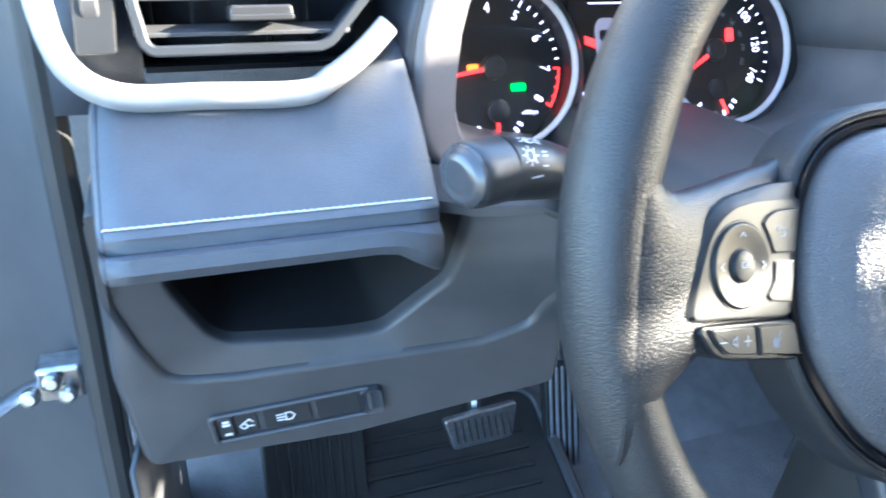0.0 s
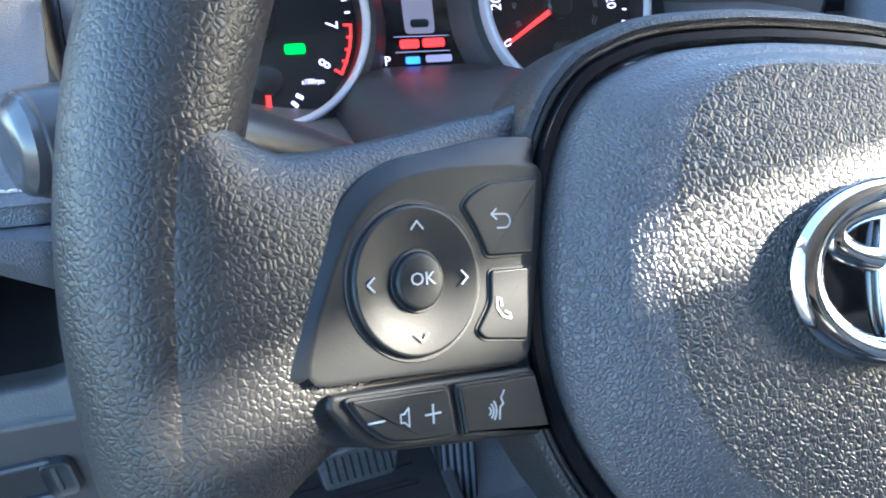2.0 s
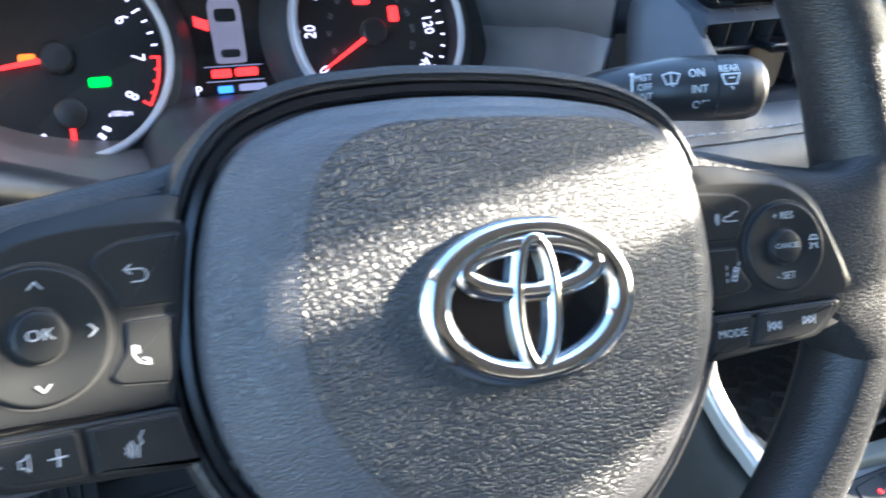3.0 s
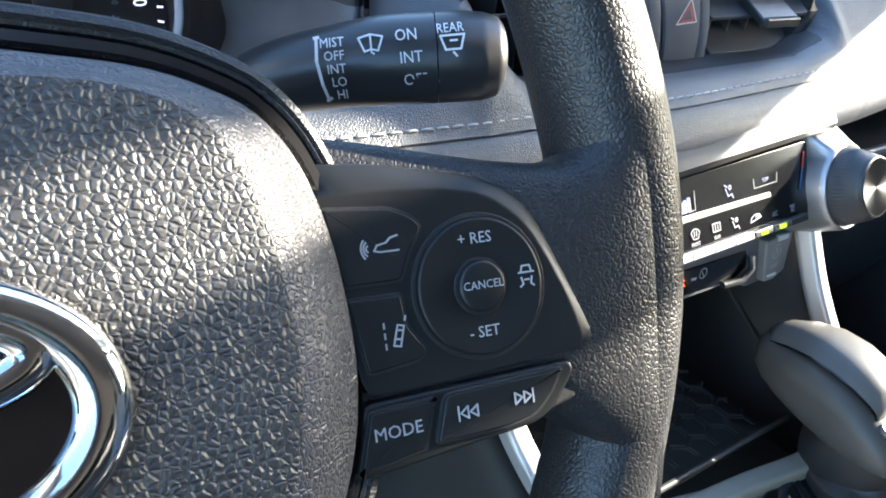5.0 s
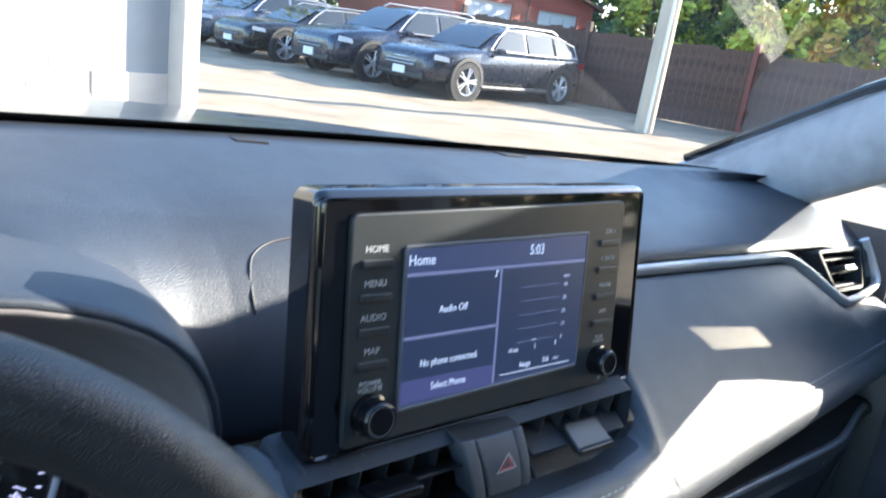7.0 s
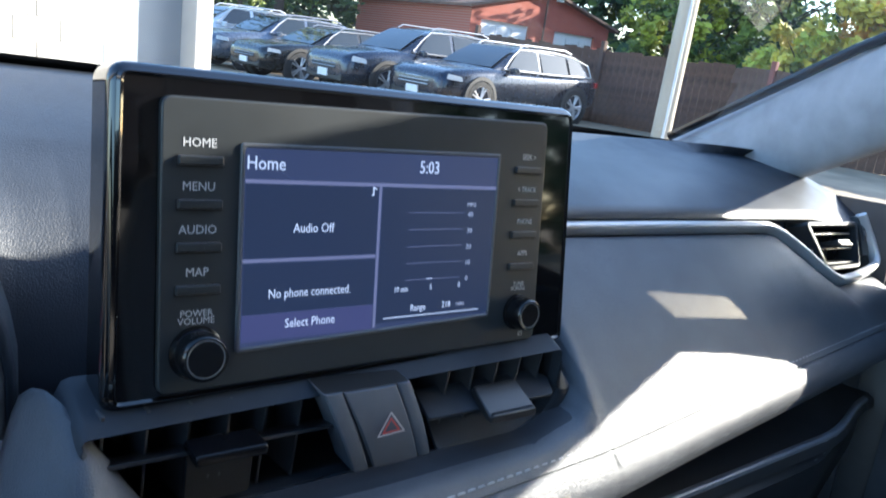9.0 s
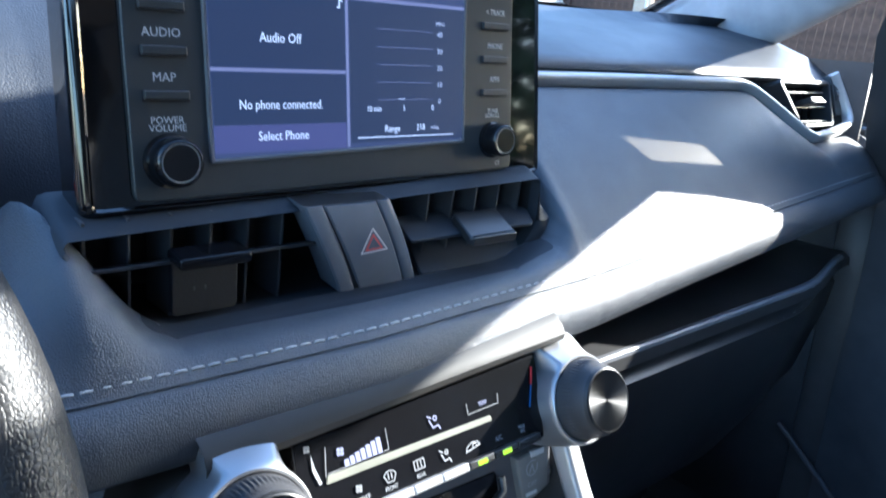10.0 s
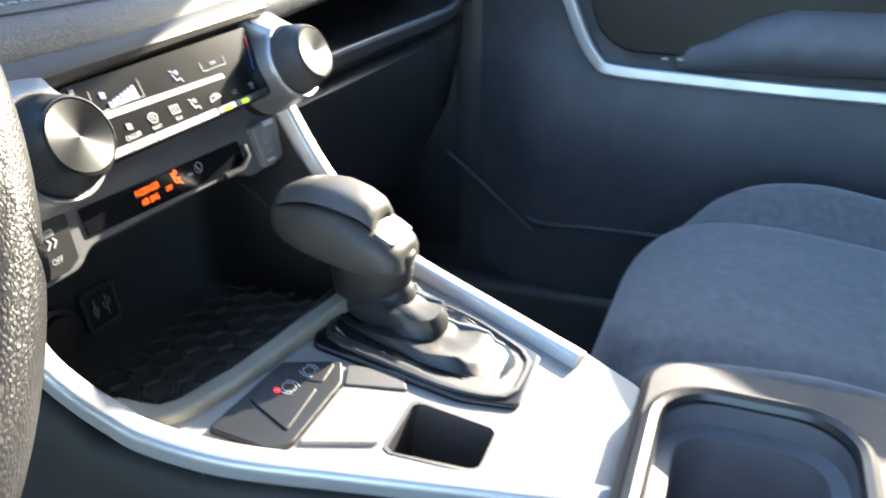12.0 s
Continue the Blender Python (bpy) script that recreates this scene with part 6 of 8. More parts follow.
for x in (0.602, 0.853):
    edge = ((0.20, 0.850), (0.25, 0.857), (0.29, 0.866), (0.305, 0.89), (0.31, 0.93), (0.32, 0.96), (0.40, 0.96)) if x < 0.7 else ((0.225, 0.86), (0.27, 0.92), (0.30, 0.96), (0.40, 0.96))
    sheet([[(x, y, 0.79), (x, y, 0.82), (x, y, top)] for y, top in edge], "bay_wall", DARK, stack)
usb = frame_of((0.722, 0.391, 0.838), (1, 0, 0), (0, 0.12, 0.99))
port = part("usb_port", hoop(rrect(0.034, 0.034, 0.005, 4), rrect(0.027, 0.026, 0.003, 4), 0.004, -0.01, 0.001, m=usb), HARD, stack, "black port surround")
part("port_flap", slab(rrect(0.026, 0.025, 0.003, 4), 0.0020, -0.008, 0.001, m=usb), SATIN, port)
strokes([[(-0.006, -0.007), (-0.006, 0.008)], [(-0.0085, -0.001), (-0.006, -0.006), (-0.0035, -0.001), (-0.006, 0.004), (-0.0085, -0.001)], [(0.005, -0.008), (0.005, 0.008)], [(0.002, 0.003), (0.002, -0.001), (0.005, -0.004)], [(0.008, 0.005), (0.008, 0.001), (0.005, -0.002)]], 0.0011, usb @ Matrix.Translation((0, 0, 0.0024)), GREYINK, port)
sock = frame_of((0.672, 0.380, 0.840), (1, 0, 0), (0, 0.12, 0.99))
part("socket_ring", lathe([(0.0175, -0.01), (0.0215, -0.002), (0.0215, 0.003), (0.0195, 0.004), (0.0175, 0.003)], 40, m=sock, caps=False), HARD, stack)
part("socket_cap", lathe([(0.0175, -0.002), (0.0175, 0.006), (0.0165, 0.0085), (0.010, 0.0098), (0.0001, 0.0102)], 40, m=sock, caps=False), SATIN, stack, "round power socket cap")
# hexagon mat in the bay
mat_bm = bmesh.new()
for r in range(5):
    for c in range(9):
        x = 0.645 + 0.0235 * c + (0.01175 if r % 2 else 0)
        y = 0.279 + 0.0200 * r
        hexa = [(x + 0.0128 * math.cos(radians(60 * k + 30)), y + 0.0128 * math.sin(radians(60 * k + 30))) for k in range(6)]
        hoop(hexa, [(x + (px - x) * 0.80, y + (py - y) * 0.80) for px, py in hexa], 0.8005, 0.795, 0.0008, bm=mat_bm)
part("bay_mat", mat_bm, BAYGREY, stack, "black hexagon patterned rubber mat")["kind"] = "stuff"

# ---- centre console ----
cons = thing("centre_console", (0.72, 0.05, 0.40), "black centre console with silver edge trims and cup holders", "console")


KM = frame_of((0.719, 0.05, 0.82), (1, 0, 0), (0, 1, 0.2))          # the sloping top


def cpt(x, y, lift=0.0):
    return KM @ Vector((x - 0.719, (y - 0.05) * 1.02, lift))


def cpoly(pts, r=0.004):
    return rounded([(x - 0.719, (y - 0.05) * 1.02) for x, y in pts], r)


# top deck with openings for the pocket: a ring of plates round it
POCKET = [(0.655, 0.121), (0.669, 0.071), (0.706, 0.072), (0.702, 0.123)]
deck_out = cpoly([(0.598, 0.245), (0.605, 0.187), (0.627, 0.133), (0.650, 0.079), (0.668, 0.035), (0.682, -0.004), (0.800, -0.004), (0.826, 0.06), (0.838, 0.16), (0.845, 0.225), (0.77, 0.207), (0.66, 0.232)], 0.006)


pc = Vector((0.683 - 0.719, (0.097 - 0.05) * 1.02))
pk = cpoly(POCKET, 0.006)
DECK = material("console_deck", (0.19, 0.187, 0.18), 0.40, grain=0.2, grain_size=0.0008)
part("deck", hoop(radial(deck_out, pc, 96), radial(pk, pc, 96), 0.0, -0.02, 0.002, m=KM), DECK, cons, "dark satin console deck")
pr = radial(pk, pc, 48)
part("pocket", lofted([[(x, y, 0.0005) for x, y in radial(cpoly([(0.653, 0.1235), (0.667, 0.0685), (0.708, 0.0695), (0.704, 0.1255)], 0.007), pc, 48)], [(x, y, 0.0005) for x, y in pr], [(pc.x + (x - pc.x) * 0.93, pc.y + (y - pc.y) * 0.93, -0.035) for x, y in pr],
                       [(pc.x + (x - pc.x) * 0.85, pc.y + (y - pc.y) * 0.85, -0.040) for x, y in pr], [(pc.x, pc.y, -0.040) for _ in pr]], ring=True, m=KM), HARD, cons, "small open pocket")
# switch bank with parking brake and hold
bank = part("switch_bank", slab(cpoly([(0.616, 0.208), (0.686, 0.206), (0.708, 0.176), (0.690, 0.166), (0.630, 0.164), (0.620, 0.172)], 0.004), 0.0035, -0.01, 0.0015, m=KM), BUTTON, cons, "black parking brake switch bank")
b1 = KM @ Matrix.Translation((0, 0, 0.0030))
key = part("switch", slab(cpoly([(0.646, 0.202), (0.668, 0.203), (0.676, 0.175), (0.636, 0.171)], 0.003), 0.0045, -0.004, 0.001, m=KM), BUTTON, cons)
part("lamp", lathe([(0.0017, -0.001), (0.0017, 0.0010), (0.0001, 0.0013)], 16, m=Matrix.Translation(cpt(0.6605, 0.1930, 0.0045)) @ KM.to_3x3().to_4x4(), caps=False), RED, key, "glowing red lamp")
k1 = KM @ Matrix.Translation((0, 0, 0.0047))
strokes([arc(0.667 - 0.719, (0.189 - 0.05) * 1.02, 0.0042, 0, 360), arc(0.667 - 0.719, (0.189 - 0.05) * 1.02, 0.0060, -50, 50), arc(0.667 - 0.719, (0.189 - 0.05) * 1.02, 0.0060, 130, 230)], 0.0006, k1, GREYINK, key)
key = part("switch", slab(cpoly([(0.672, 0.203), (0.684, 0.203), (0.703, 0.178), (0.682, 0.175)], 0.003), 0.0042, -0.004, 0.001, m=KM), BUTTON, cons)
strokes([arc(0.6865 - 0.719, (0.187 - 0.05) * 1.02, 0.0040, 0, 360), arc(0.6865 - 0.719, (0.187 - 0.05) * 1.02, 0.0057, -50, 50), arc(0.6865 - 0.719, (0.187 - 0.05) * 1.02, 0.0057, 130, 230)], 0.0006, k1, GREYINK, key)
part("blank_plate", slab(cpoly([(0.634, 0.163), (0.688, 0.165), (0.704, 0.131), (0.657, 0.126)], 0.003), 0.0022, -0.004, 0.001, m=KM), DECK, cons, "blank cover plate")
part("blank_plate", slab(cpoly([(0.690, 0.165), (0.708, 0.172), (0.722, 0.140), (0.707, 0.131)], 0.002), 0.0022, -0.004, 0.001, m=KM), HARD, cons)
# front lip of the bay, sunshine put into its pale warm colour
lip_pts = smooth_line([cpt(x, y, z) for x, y, z in ((0.601, 0.256, 0.002), (0.613, 0.233, 0.0), (0.645, 0.222, 0.0), (0.677, 0.217, 0.001), (0.720, 0.212, 0.003), (0.770, 0.205, 0.006), (0.835, 0.206, 0.008))], 4)
strip(lip_pts, 0.014, 0.012, "bay_lip", material("sunlit_lip", (0.20, 0.195, 0.16), 0.5, grain=0.2, grain_size=0.001), cons, "storage bay lip coloured pale as if sunlit", r=0.003)
# silver side trims, curving down from the dials
strip(smooth_line([(0.572, 0.296, 0.985), (0.582, 0.300, 0.950), (0.592, 0.304, 0.915), (0.599, 0.300, 0.886), (0.601, 0.280, 0.868), (0.598, 0.252, 0.861), (0.597, 0.229, 0.856), (0.605, 0.187, 0.8480), (0.627, 0.133, 0.8372), (0.650, 0.079, 0.8264), (0.671, 0.030, 0.8166), (0.688, -0.006, 0.810)], 6), 0.014, 0.017, "silver_trim", SILVER, cons, "satin silver edge trim", up=(-0.2, -0.45, 0.87), r=0.004)
strip(smooth_line([(0.836, 0.300, 0.998), (0.842, 0.288, 0.965), (0.845, 0.268, 0.925), (0.848, 0.240, 0.885), (0.846, 0.21, 0.862), (0.838, 0.17, 0.848), (0.822, 0.11, 0.834), (0.801, 0.043, 0.8205)], 6), 0.016, 0.014, "silver_trim", SILVER, cons, "satin silver edge trim", up=(0.15, -0.55, 0.82), r=0.004)
# flanks
FLANK = material("console_flank_plastic", (0.026, 0.025, 0.024), 0.55, grain=0.3, grain_size=0.0009, spec=0.25)
for s in (-1, 1):
    rows = []
    for i in range(12):
        y = 0.40 - 0.72 * i / 11
        xt = (ramp(y, [(-0.4, 0.626), (-0.05, 0.640), (0.0, 0.682), (0.079, 0.648), (0.133, 0.625), (0.187, 0.602), (0.23, 0.594), (0.30, 0.598), (0.42, 0.585)]) if s < 0 else ramp(y, [(-0.4, 0.80), (0.0, 0.808), (0.1, 0.828), (0.2, 0.846), (0.30, 0.852), (0.42, 0.86)]))
        zt = ramp(y, [(-0.4, 0.80), (0.0, 0.805), (0.2, 0.843), (0.26, 0.848), (0.30, 0.858), (0.34, 0.90), (0.42, 0.95)]) - 0.004
        rows.append([(xt + s * dx, y, zt + (0.40 - zt) * f) for f, dx in ((0, -0.004), (0.02, 0.003), (0.06, 0.008), (0.25, 0.017), (0.6, 0.020), (1.0, 0.016))])
    sheet(rows, "side_panel", FLANK, cons, "black side panel")
# cup holder block
cup_out = rrect(0.190, 0.33, 0.030, 6, 0.712, -0.166)
cup_in = rrect(0.138, 0.104, 0.034, 6, 0.698, -0.069)
cc = Vector((0.699, -0.069))
co, ci = radial(cup_out, cc, 96), radial(cup_in, cc, 96)
CUPRIM = material("cup_surround_plastic", (0.036, 0.037, 0.042), 0.55, grain=0.3, grain_size=0.0009, spec=0.2)
part("cup_surround", hoop(co, ci, 0.836, 0.79, 0.006, m=None), CUPRIM, cons, "black cup holder surround")
part("cup_holder", lofted([[(x, y, 0.832) for x, y in ci], [(x, y, 0.818) for x, y in inset(ci, 0.001)], [(x, y, 0.815) for x, y in inset(ci, 0.010)], [(x, y, 0.765) for x, y in inset(ci, 0.013)], [(x, y, 0.757) for x, y in inset(ci, 0.019)], [(cc.x, cc.y, 0.757) for _ in ci]], ring=True), TRIMGREY, cons, "deep double cup holder")
part("cup_rim", tube([(x, y, 0.8345) for x, y in radial(rrect(0.148, 0.114, 0.036, 6, 0.698, -0.069), cc, 64)], 0.0055, 8, ring=True), SATIN, cons, "rounded rim")

# ---- gear lever ----
lever = thing("gear_lever", (0.765, 0.13, 0.83), "black leather gear lever with pleated boot", "gear lever")
gate = cpoly([(0.712, 0.200), (0.745, 0.212), (0.795, 0.200), (0.815, 0.150), (0.790, 0.068), (0.730, 0.066), (0.716, 0.100)], 0.006)
part("gate_plate", slab(gate, 0.0035, -0.004, 0.0015, m=KM), GLOSS, lever, "gloss black gate plate")
strokes([[(0.735 - 0.719, (0.196 - 0.05) * 1.02), (0.723 - 0.719, (0.176 - 0.05) * 1.02)]], 0.003, KM @ Matrix.Translation((0, 0, 0.0038)), SILVER, lever, "gate_mark")
for w, x, y in (("P", 0.7275, 0.206), ("R", 0.728, 0.186), ("N", 0.728, 0.172), ("D", 0.729, 0.158), ("S", 0.722, 0.158)):
    text(w, 0.0055, KM @ at(x - 0.719, (y - 0.05) * 1.02, 0.0038), BLUE if w == "P" else GREYINK, lever)
boot_rows = []
TOPC = Vector((0.776, 0.185, 0.868))
rb = random.Random(9)
base = radial(cpoly([(0.724, 0.196), (0.772, 0.205), (0.806, 0.178), (0.800, 0.120), (0.782, 0.074), (0.733, 0.074), (0.722, 0.110)], 0.014), Vector((0.766 - 0.719, (0.140 - 0.05) * 1.02)), 40)
for i in range(13):
    f = i / 12
    row = []
    for k in range(40):
        a = 2 * math.pi * k / 40
        top = TOPC + Vector((0.0180 * math.cos(a), 0.0240 * math.sin(a), -0.007 * math.sin(a)))
        foot = KM @ Vector((*base[k], 0.004))
        p = top.lerp(foot, f)
        # soft leather: slack between collar and frame, with sharp folds that run slantwise round it
        g = (f * 2.7 + 0.42 * math.cos(a - 1.1) + 0.16 * math.sin(2 * a + 0.6)) % 1.0
        fold = (1 - abs(2 * g - 1) * 1.6) * 0.0080 * math.sin(math.pi * f) ** 0.7
        out = Vector((foot.x - top.x, foot.y - top.y, 0))
        out = out.normalized() if out.length > 1e-5 else Vector((math.cos(a), math.sin(a), 0))
        p += (out + Vector((0, 0, 0.55))) * (fold - 0.010 * math.sin(math.pi * f) + rb.uniform(-0.0007, 0.0007) * math.sin(math.pi * f))
        row.append(p)
    boot_rows.append(row)
part("boot", lofted(boot_rows, ring=True), BOOTSKIN, lever, "pleated black leather boot", smooth=38)
part("boot_frame", hoop(inset(base, -0.0045), inset(base, 0.0005), 0.0055, -0.002, 0.0012, m=KM), SATIN, lever, "black boot frame")
part("boot_seam", tube([boot_rows[i][32] + Vector((0.0006, -0.0005, 0.0006)) for i in range(1, 12)], 0.0008, 6), THREAD, lever, "pale thread seam")
part("collar", lofted([[Vector((0.7755, 0.186, 0.880)) + Vector((a * g, b * g, dz - 0.28 * b * g)) for a, b in oval(0.0205, 0.0290, 40)] for g, dz in ((0.78, -0.022), (0.93, -0.017), (1.0, -0.010), (1.05, 0.000), (1.07, 0.007), (1.02, 0.0095))], ring=True), BOOTSKIN, lever, "black leather collar")
# the grip: a long wedge, pointed forwards, with an inlaid top and a release button below its rear end
LEVERGREY = material("lever_satin_grey", (0.056, 0.054, 0.050), 0.44, grain=0.12, grain_size=0.0004, spec=0.4)
INLAY = material("lever_inlay_grey", (0.085, 0.082, 0.076), 0.45, grain=0.1, grain_size=0.0004, spec=0.4)
grip = []
for y, w, zt, zb in ((0.1405, 0.010, 0.905, 0.8925), (0.1425, 0.0175, 0.909, 0.8900), (0.147, 0.0215, 0.912, 0.8885), (0.155, 0.0243, 0.9165, 0.8875), (0.166, 0.0262, 0.9225, 0.8870), (0.182, 0.0275, 0.9300, 0.8870), (0.200, 0.0280, 0.9355, 0.8885), (0.218, 0.0272, 0.9385, 0.8920), (0.234, 0.0250, 0.9385, 0.8965), (0.247, 0.0210, 0.9355, 0.9010), (0.256, 0.0150, 0.9310, 0.9060), (0.2605, 0.0070, 0.9250, 0.9120)):
    y = 0.20 + (y - 0.20) * (0.70 if y < 0.20 else 1.0)
    c = Vector((0.7755, y - 0.001, (zt + zb) / 2 - 0.006))
    h = (zt - zb) / 2
    grip.append([c + Vector((w * math.copysign(abs(math.cos(a)) ** 0.7, math.cos(a)), 0, h * math.copysign(abs(math.sin(a)) ** 0.75, math.sin(a)))) for a in [2 * math.pi * k / 40 for k in range(40)]])
part("grip", lofted(grip, ring=True, caps=True), LEVERGREY, lever, "dark satin grey grip", smooth=55)
cap_rows = []
for y, w, z in ((0.1685, 0.0130, 0.9262), (0.1700, 0.0160, 0.9330), (0.1760, 0.0182, 0.9375), (0.190, 0.0202, 0.9425), (0.206, 0.0212, 0.9462), (0.222, 0.0208, 0.9470), (0.237, 0.0185, 0.9440), (0.249, 0.0140, 0.9385), (0.256, 0.0080, 0.9325)):
    cap_rows.append([(0.7755 + w * t, 0.20 + (y - 0.20) * (0.70 if y < 0.20 else 1.0) - 0.001, z - 0.006 - 0.0085 * abs(t) ** 3.2) for t in (-1.04, -1.0, -0.93, -0.82, -0.62, -0.35, 0, 0.35, 0.62, 0.82, 0.93, 1.0, 1.04)])
sheet(cap_rows, "grip_inlay", INLAY, lever, "pale grey satin inlay", thick=0.003, smooth=60)
part("inlay_seam", tube([(r[0][0] - 0.0006, r[0][1], r[0][2] + 0.0010) for r in cap_rows], 0.0009, 6), GLOSS, lever)
# the sunward seam is silver: its glint is put into the colour
part("inlay_seam", tube([(r[-1][0] + 0.0006, r[-1][1], r[-1][2] + 0.0010) for r in cap_rows], 0.0009, 6), SILVER, lever, "seam coloured bright for a sun glint")
part("release_button", slab(rounded([(-0.0175, -0.007), (0.0175, -0.007), (0.0185, 0.0085), (-0.0185, 0.0085)], 0.004), 0.0030, -0.006, 0.0018, m=frame_of((0.7755, 0.1690, 0.9085), (1, 0, 0), (0, 0.86, 0.50))), STALKEND, lever, "pale release button")

# ---- left lower panel ----
knee = thing("knee_panel", (0.08, 0.40, 0.87), "dark grey lower panel with an open cubby and switches", "dash panel")


def knee_m(x, z, c=0.0):
    """A place on the panel: it leans to the column on the right."""
    y = 0.374 - 0.13 * x - 0.45 * max(0, x - 0.13) * ease((z - 0.96) / 0.08)
    return Vector((x, y - c, z))


outer = rounded([(-0.038, 1.052), (-0.040, 0.94), (-0.030, 0.868), (0.10, 0.880), (0.235, 0.910), (0.235, 1.062), (0.185, 1.066), (0.166, 1.056)], 0.006, 5)
inner = rounded([(-0.008, 1.050), (-0.003, 1.000), (0.004, 0.988), (0.016, 0.9665), (0.027, 0.9595), (0.090, 0.9580), (0.118, 0.9610), (0.137, 0.9780), (0.155, 0.997), (0.161, 1.050)], 0.008, 5)
crease = rounded([(-0.035, 1.051), (-0.034, 0.999), (-0.021, 0.963), (-0.011, 0.9440), (0.000, 0.9400), (0.030, 0.9395), (0.178, 0.952), (0.210, 0.964), (0.222, 1.045), (0.188, 1.060), (0.165, 1.054)], 0.006, 4)
kc = Vector((0.075, 1.0))
o2, c2, i2 = radial(outer, kc, 160), radial(crease, kc, 160), radial(inner, kc, 160)
rows = [[knee_m(x, z, -0.05) for x, z in o2], [knee_m(x, z, -0.004) for x, z in o2], [knee_m(x, z, 0.004) for x, z in inset(o2, 0.006)], [knee_m(x, z, 0.0045) for x, z in inset(c2, -0.003)], [knee_m(x, z, 0.0030) for x, z in c2],
        [knee_m(x, z, 0.0) for x, z in inset(c2, 0.0012)], [knee_m(x, z, -0.0035) for x, z in inset(i2, -0.0030)], [knee_m(x, z, -0.0060) for x, z in inset(i2, -0.0006)], [knee_m(x, z, -0.0095) for x, z in i2], [knee_m(x, z, -0.014) for x, z in inset(i2, 0.001)]]
part("panel", lofted(rows, ring=True), HARD, knee, "dark grey plastic panel", smooth=50)
# lining darker than the panel, to deepen the cubby's shade
part("cubby", lofted([[knee_m(x, z, -0.0135) for x, z in inset(i2, 0.0006)], [knee_m(x, z, -0.06) for x, z in inset(i2, 0.004)], [knee_m(x, z, -0.14) for x, z in inset(i2, 0.010)], [knee_m(kc.x, kc.y, -0.14) for _ in i2]], ring=True), DARK, knee, "open cubby with a shade-dark lining")
sp = frame_of(knee_m(0.060, 0.9075, 0.0058), Vector((1, -0.13, 0.145)), (0, 0, 1))
part("switch_frame", hoop(rrect(0.101, 0.0235, 0.004, 4), rrect(0.094, 0.0180, 0.002, 4), 0.002, -0.012, 0.001, m=sp), HARD, knee)
part("switch_backing", slab(rrect(0.095, 0.0185, 0.002, 3), -0.006, -0.012, 0.0005, m=sp), DARK, knee)
for x, w in ((-0.0405, 0.0085), (-0.0285, 0.0135), (-0.0035, 0.030), (0.0285, 0.028)):
    sk = part("switch", slab(rrect(w, 0.0165, 0.0015, 3, x, 0), -0.0005 if w > 0.01 else 0.001, -0.008, 0.0008, m=sp), SATIN, knee)
    if x < 0.01:
        z1 = sp @ Matrix.Translation((0, 0, 0.0012 if w < 0.01 else 0.0))
        if w < 0.01:
            strokes([[(x - 0.0015, 0.0055), (x + 0.0015, 0.0055)], [(x - 0.0018, 0.003), (x + 0.0018, 0.003)], [(x - 0.0018, -0.0045), (x + 0.0018, -0.0045)]], 0.0018, z1, INK, sk)
        elif w < 0.02:
            strokes([[(x - 0.0045, -0.001), (x - 0.002, 0.001), (x + 0.002, 0.0035), (x + 0.004, 0.001)], arc(x - 0.002, -0.0015, 0.002, 0, 360), [(x + 0.001, -0.002), (x + 0.004, -0.002)]], 0.0010, z1, INK, sk)
        else:
            strokes([[(x - 0.0010, -0.0030), (x - 0.0010, 0.0030), (x + 0.0025, 0.0028), (x + 0.0045, 0.0), (x + 0.0025, -0.0028), (x - 0.0010, -0.0030)]] + [[(x - 0.0065, h), (x - 0.0022, h)] for h in (-0.0022, 0.0, 0.0022)], 0.0009, z1, INK, sk)
part("silver_end", lofted([[(x * g + 0.0500, y * g, z) for x, y in rrect(0.014, 0.0215, 0.004, 4)] for g, z in ((1.0, -0.004), (1.0, 0.0015), (0.92, 0.0030), (0.55, 0.0012))], ring=True, caps=True, m=sp), GREYSATIN, knee, "grey end piece")

# ---- footwell ----
mat_t = thing("floor_mat", (0.30, 0.62, 0.39), "black ribbed rubber floor mat in the driver footwell", "floor mat")
fmx = frame_of((0.30, 0.66, 0.400), (1, 0, 0), (0, 0.95, 0.30))
mo = rrect(0.40, 0.34, 0.05, 6)
part("mat", slab(mo, 0.006, 0.0, 0.003, m=fmx), RUBBER, mat_t)
part("border", hoop(mo, inset(mo, 0.018), 0.014, 0.004, 0.004, m=fmx), HARD, mat_t)
for k in range(9):
    part("rib", slab(rrect(0.30, 0.006, 0.002, 3, 0, -0.11 + 0.028 * k), 0.0095, 0.005, 0.0015, m=fmx), RUBBER, mat_t)
rest = thing("foot_rest", (0.12, 0.78, 0.42), "black ribbed foot rest beside the pedals", "foot rest")
fr = frame_of((0.135, 0.735, 0.470), (1, 0, 0), (0, 0.45, 0.89))
part("plate", slab(rrect(0.135, 0.20, 0.01, 4), 0.01, -0.05, 0.004, m=fr), RUBBER, rest)
for k in range(8):
    part("rib", slab(rrect(0.0055, 0.17, 0.002, 3, -0.048 + 0.0135 * k, 0), 0.0145, 0.009, 0.0015, m=fr), RUBBER, rest)
brake = thing("brake_pedal", (0.36, 0.72, 0.49), "worn steel brake pedal with black rubber grip ribs", "pedal")
bp_m = frame_of((0.364, 0.715, 0.490), (1, 0.0, 0.0), (0, 0.35, 0.94))
part("pad", slab(rounded([(-0.056, 0.018), (0.056, 0.026), (0.046, -0.026), (-0.043, -0.030)], 0.008), 0.012, 0.0, 0.004, m=bp_m), STEEL, brake, "worn bare steel pad")
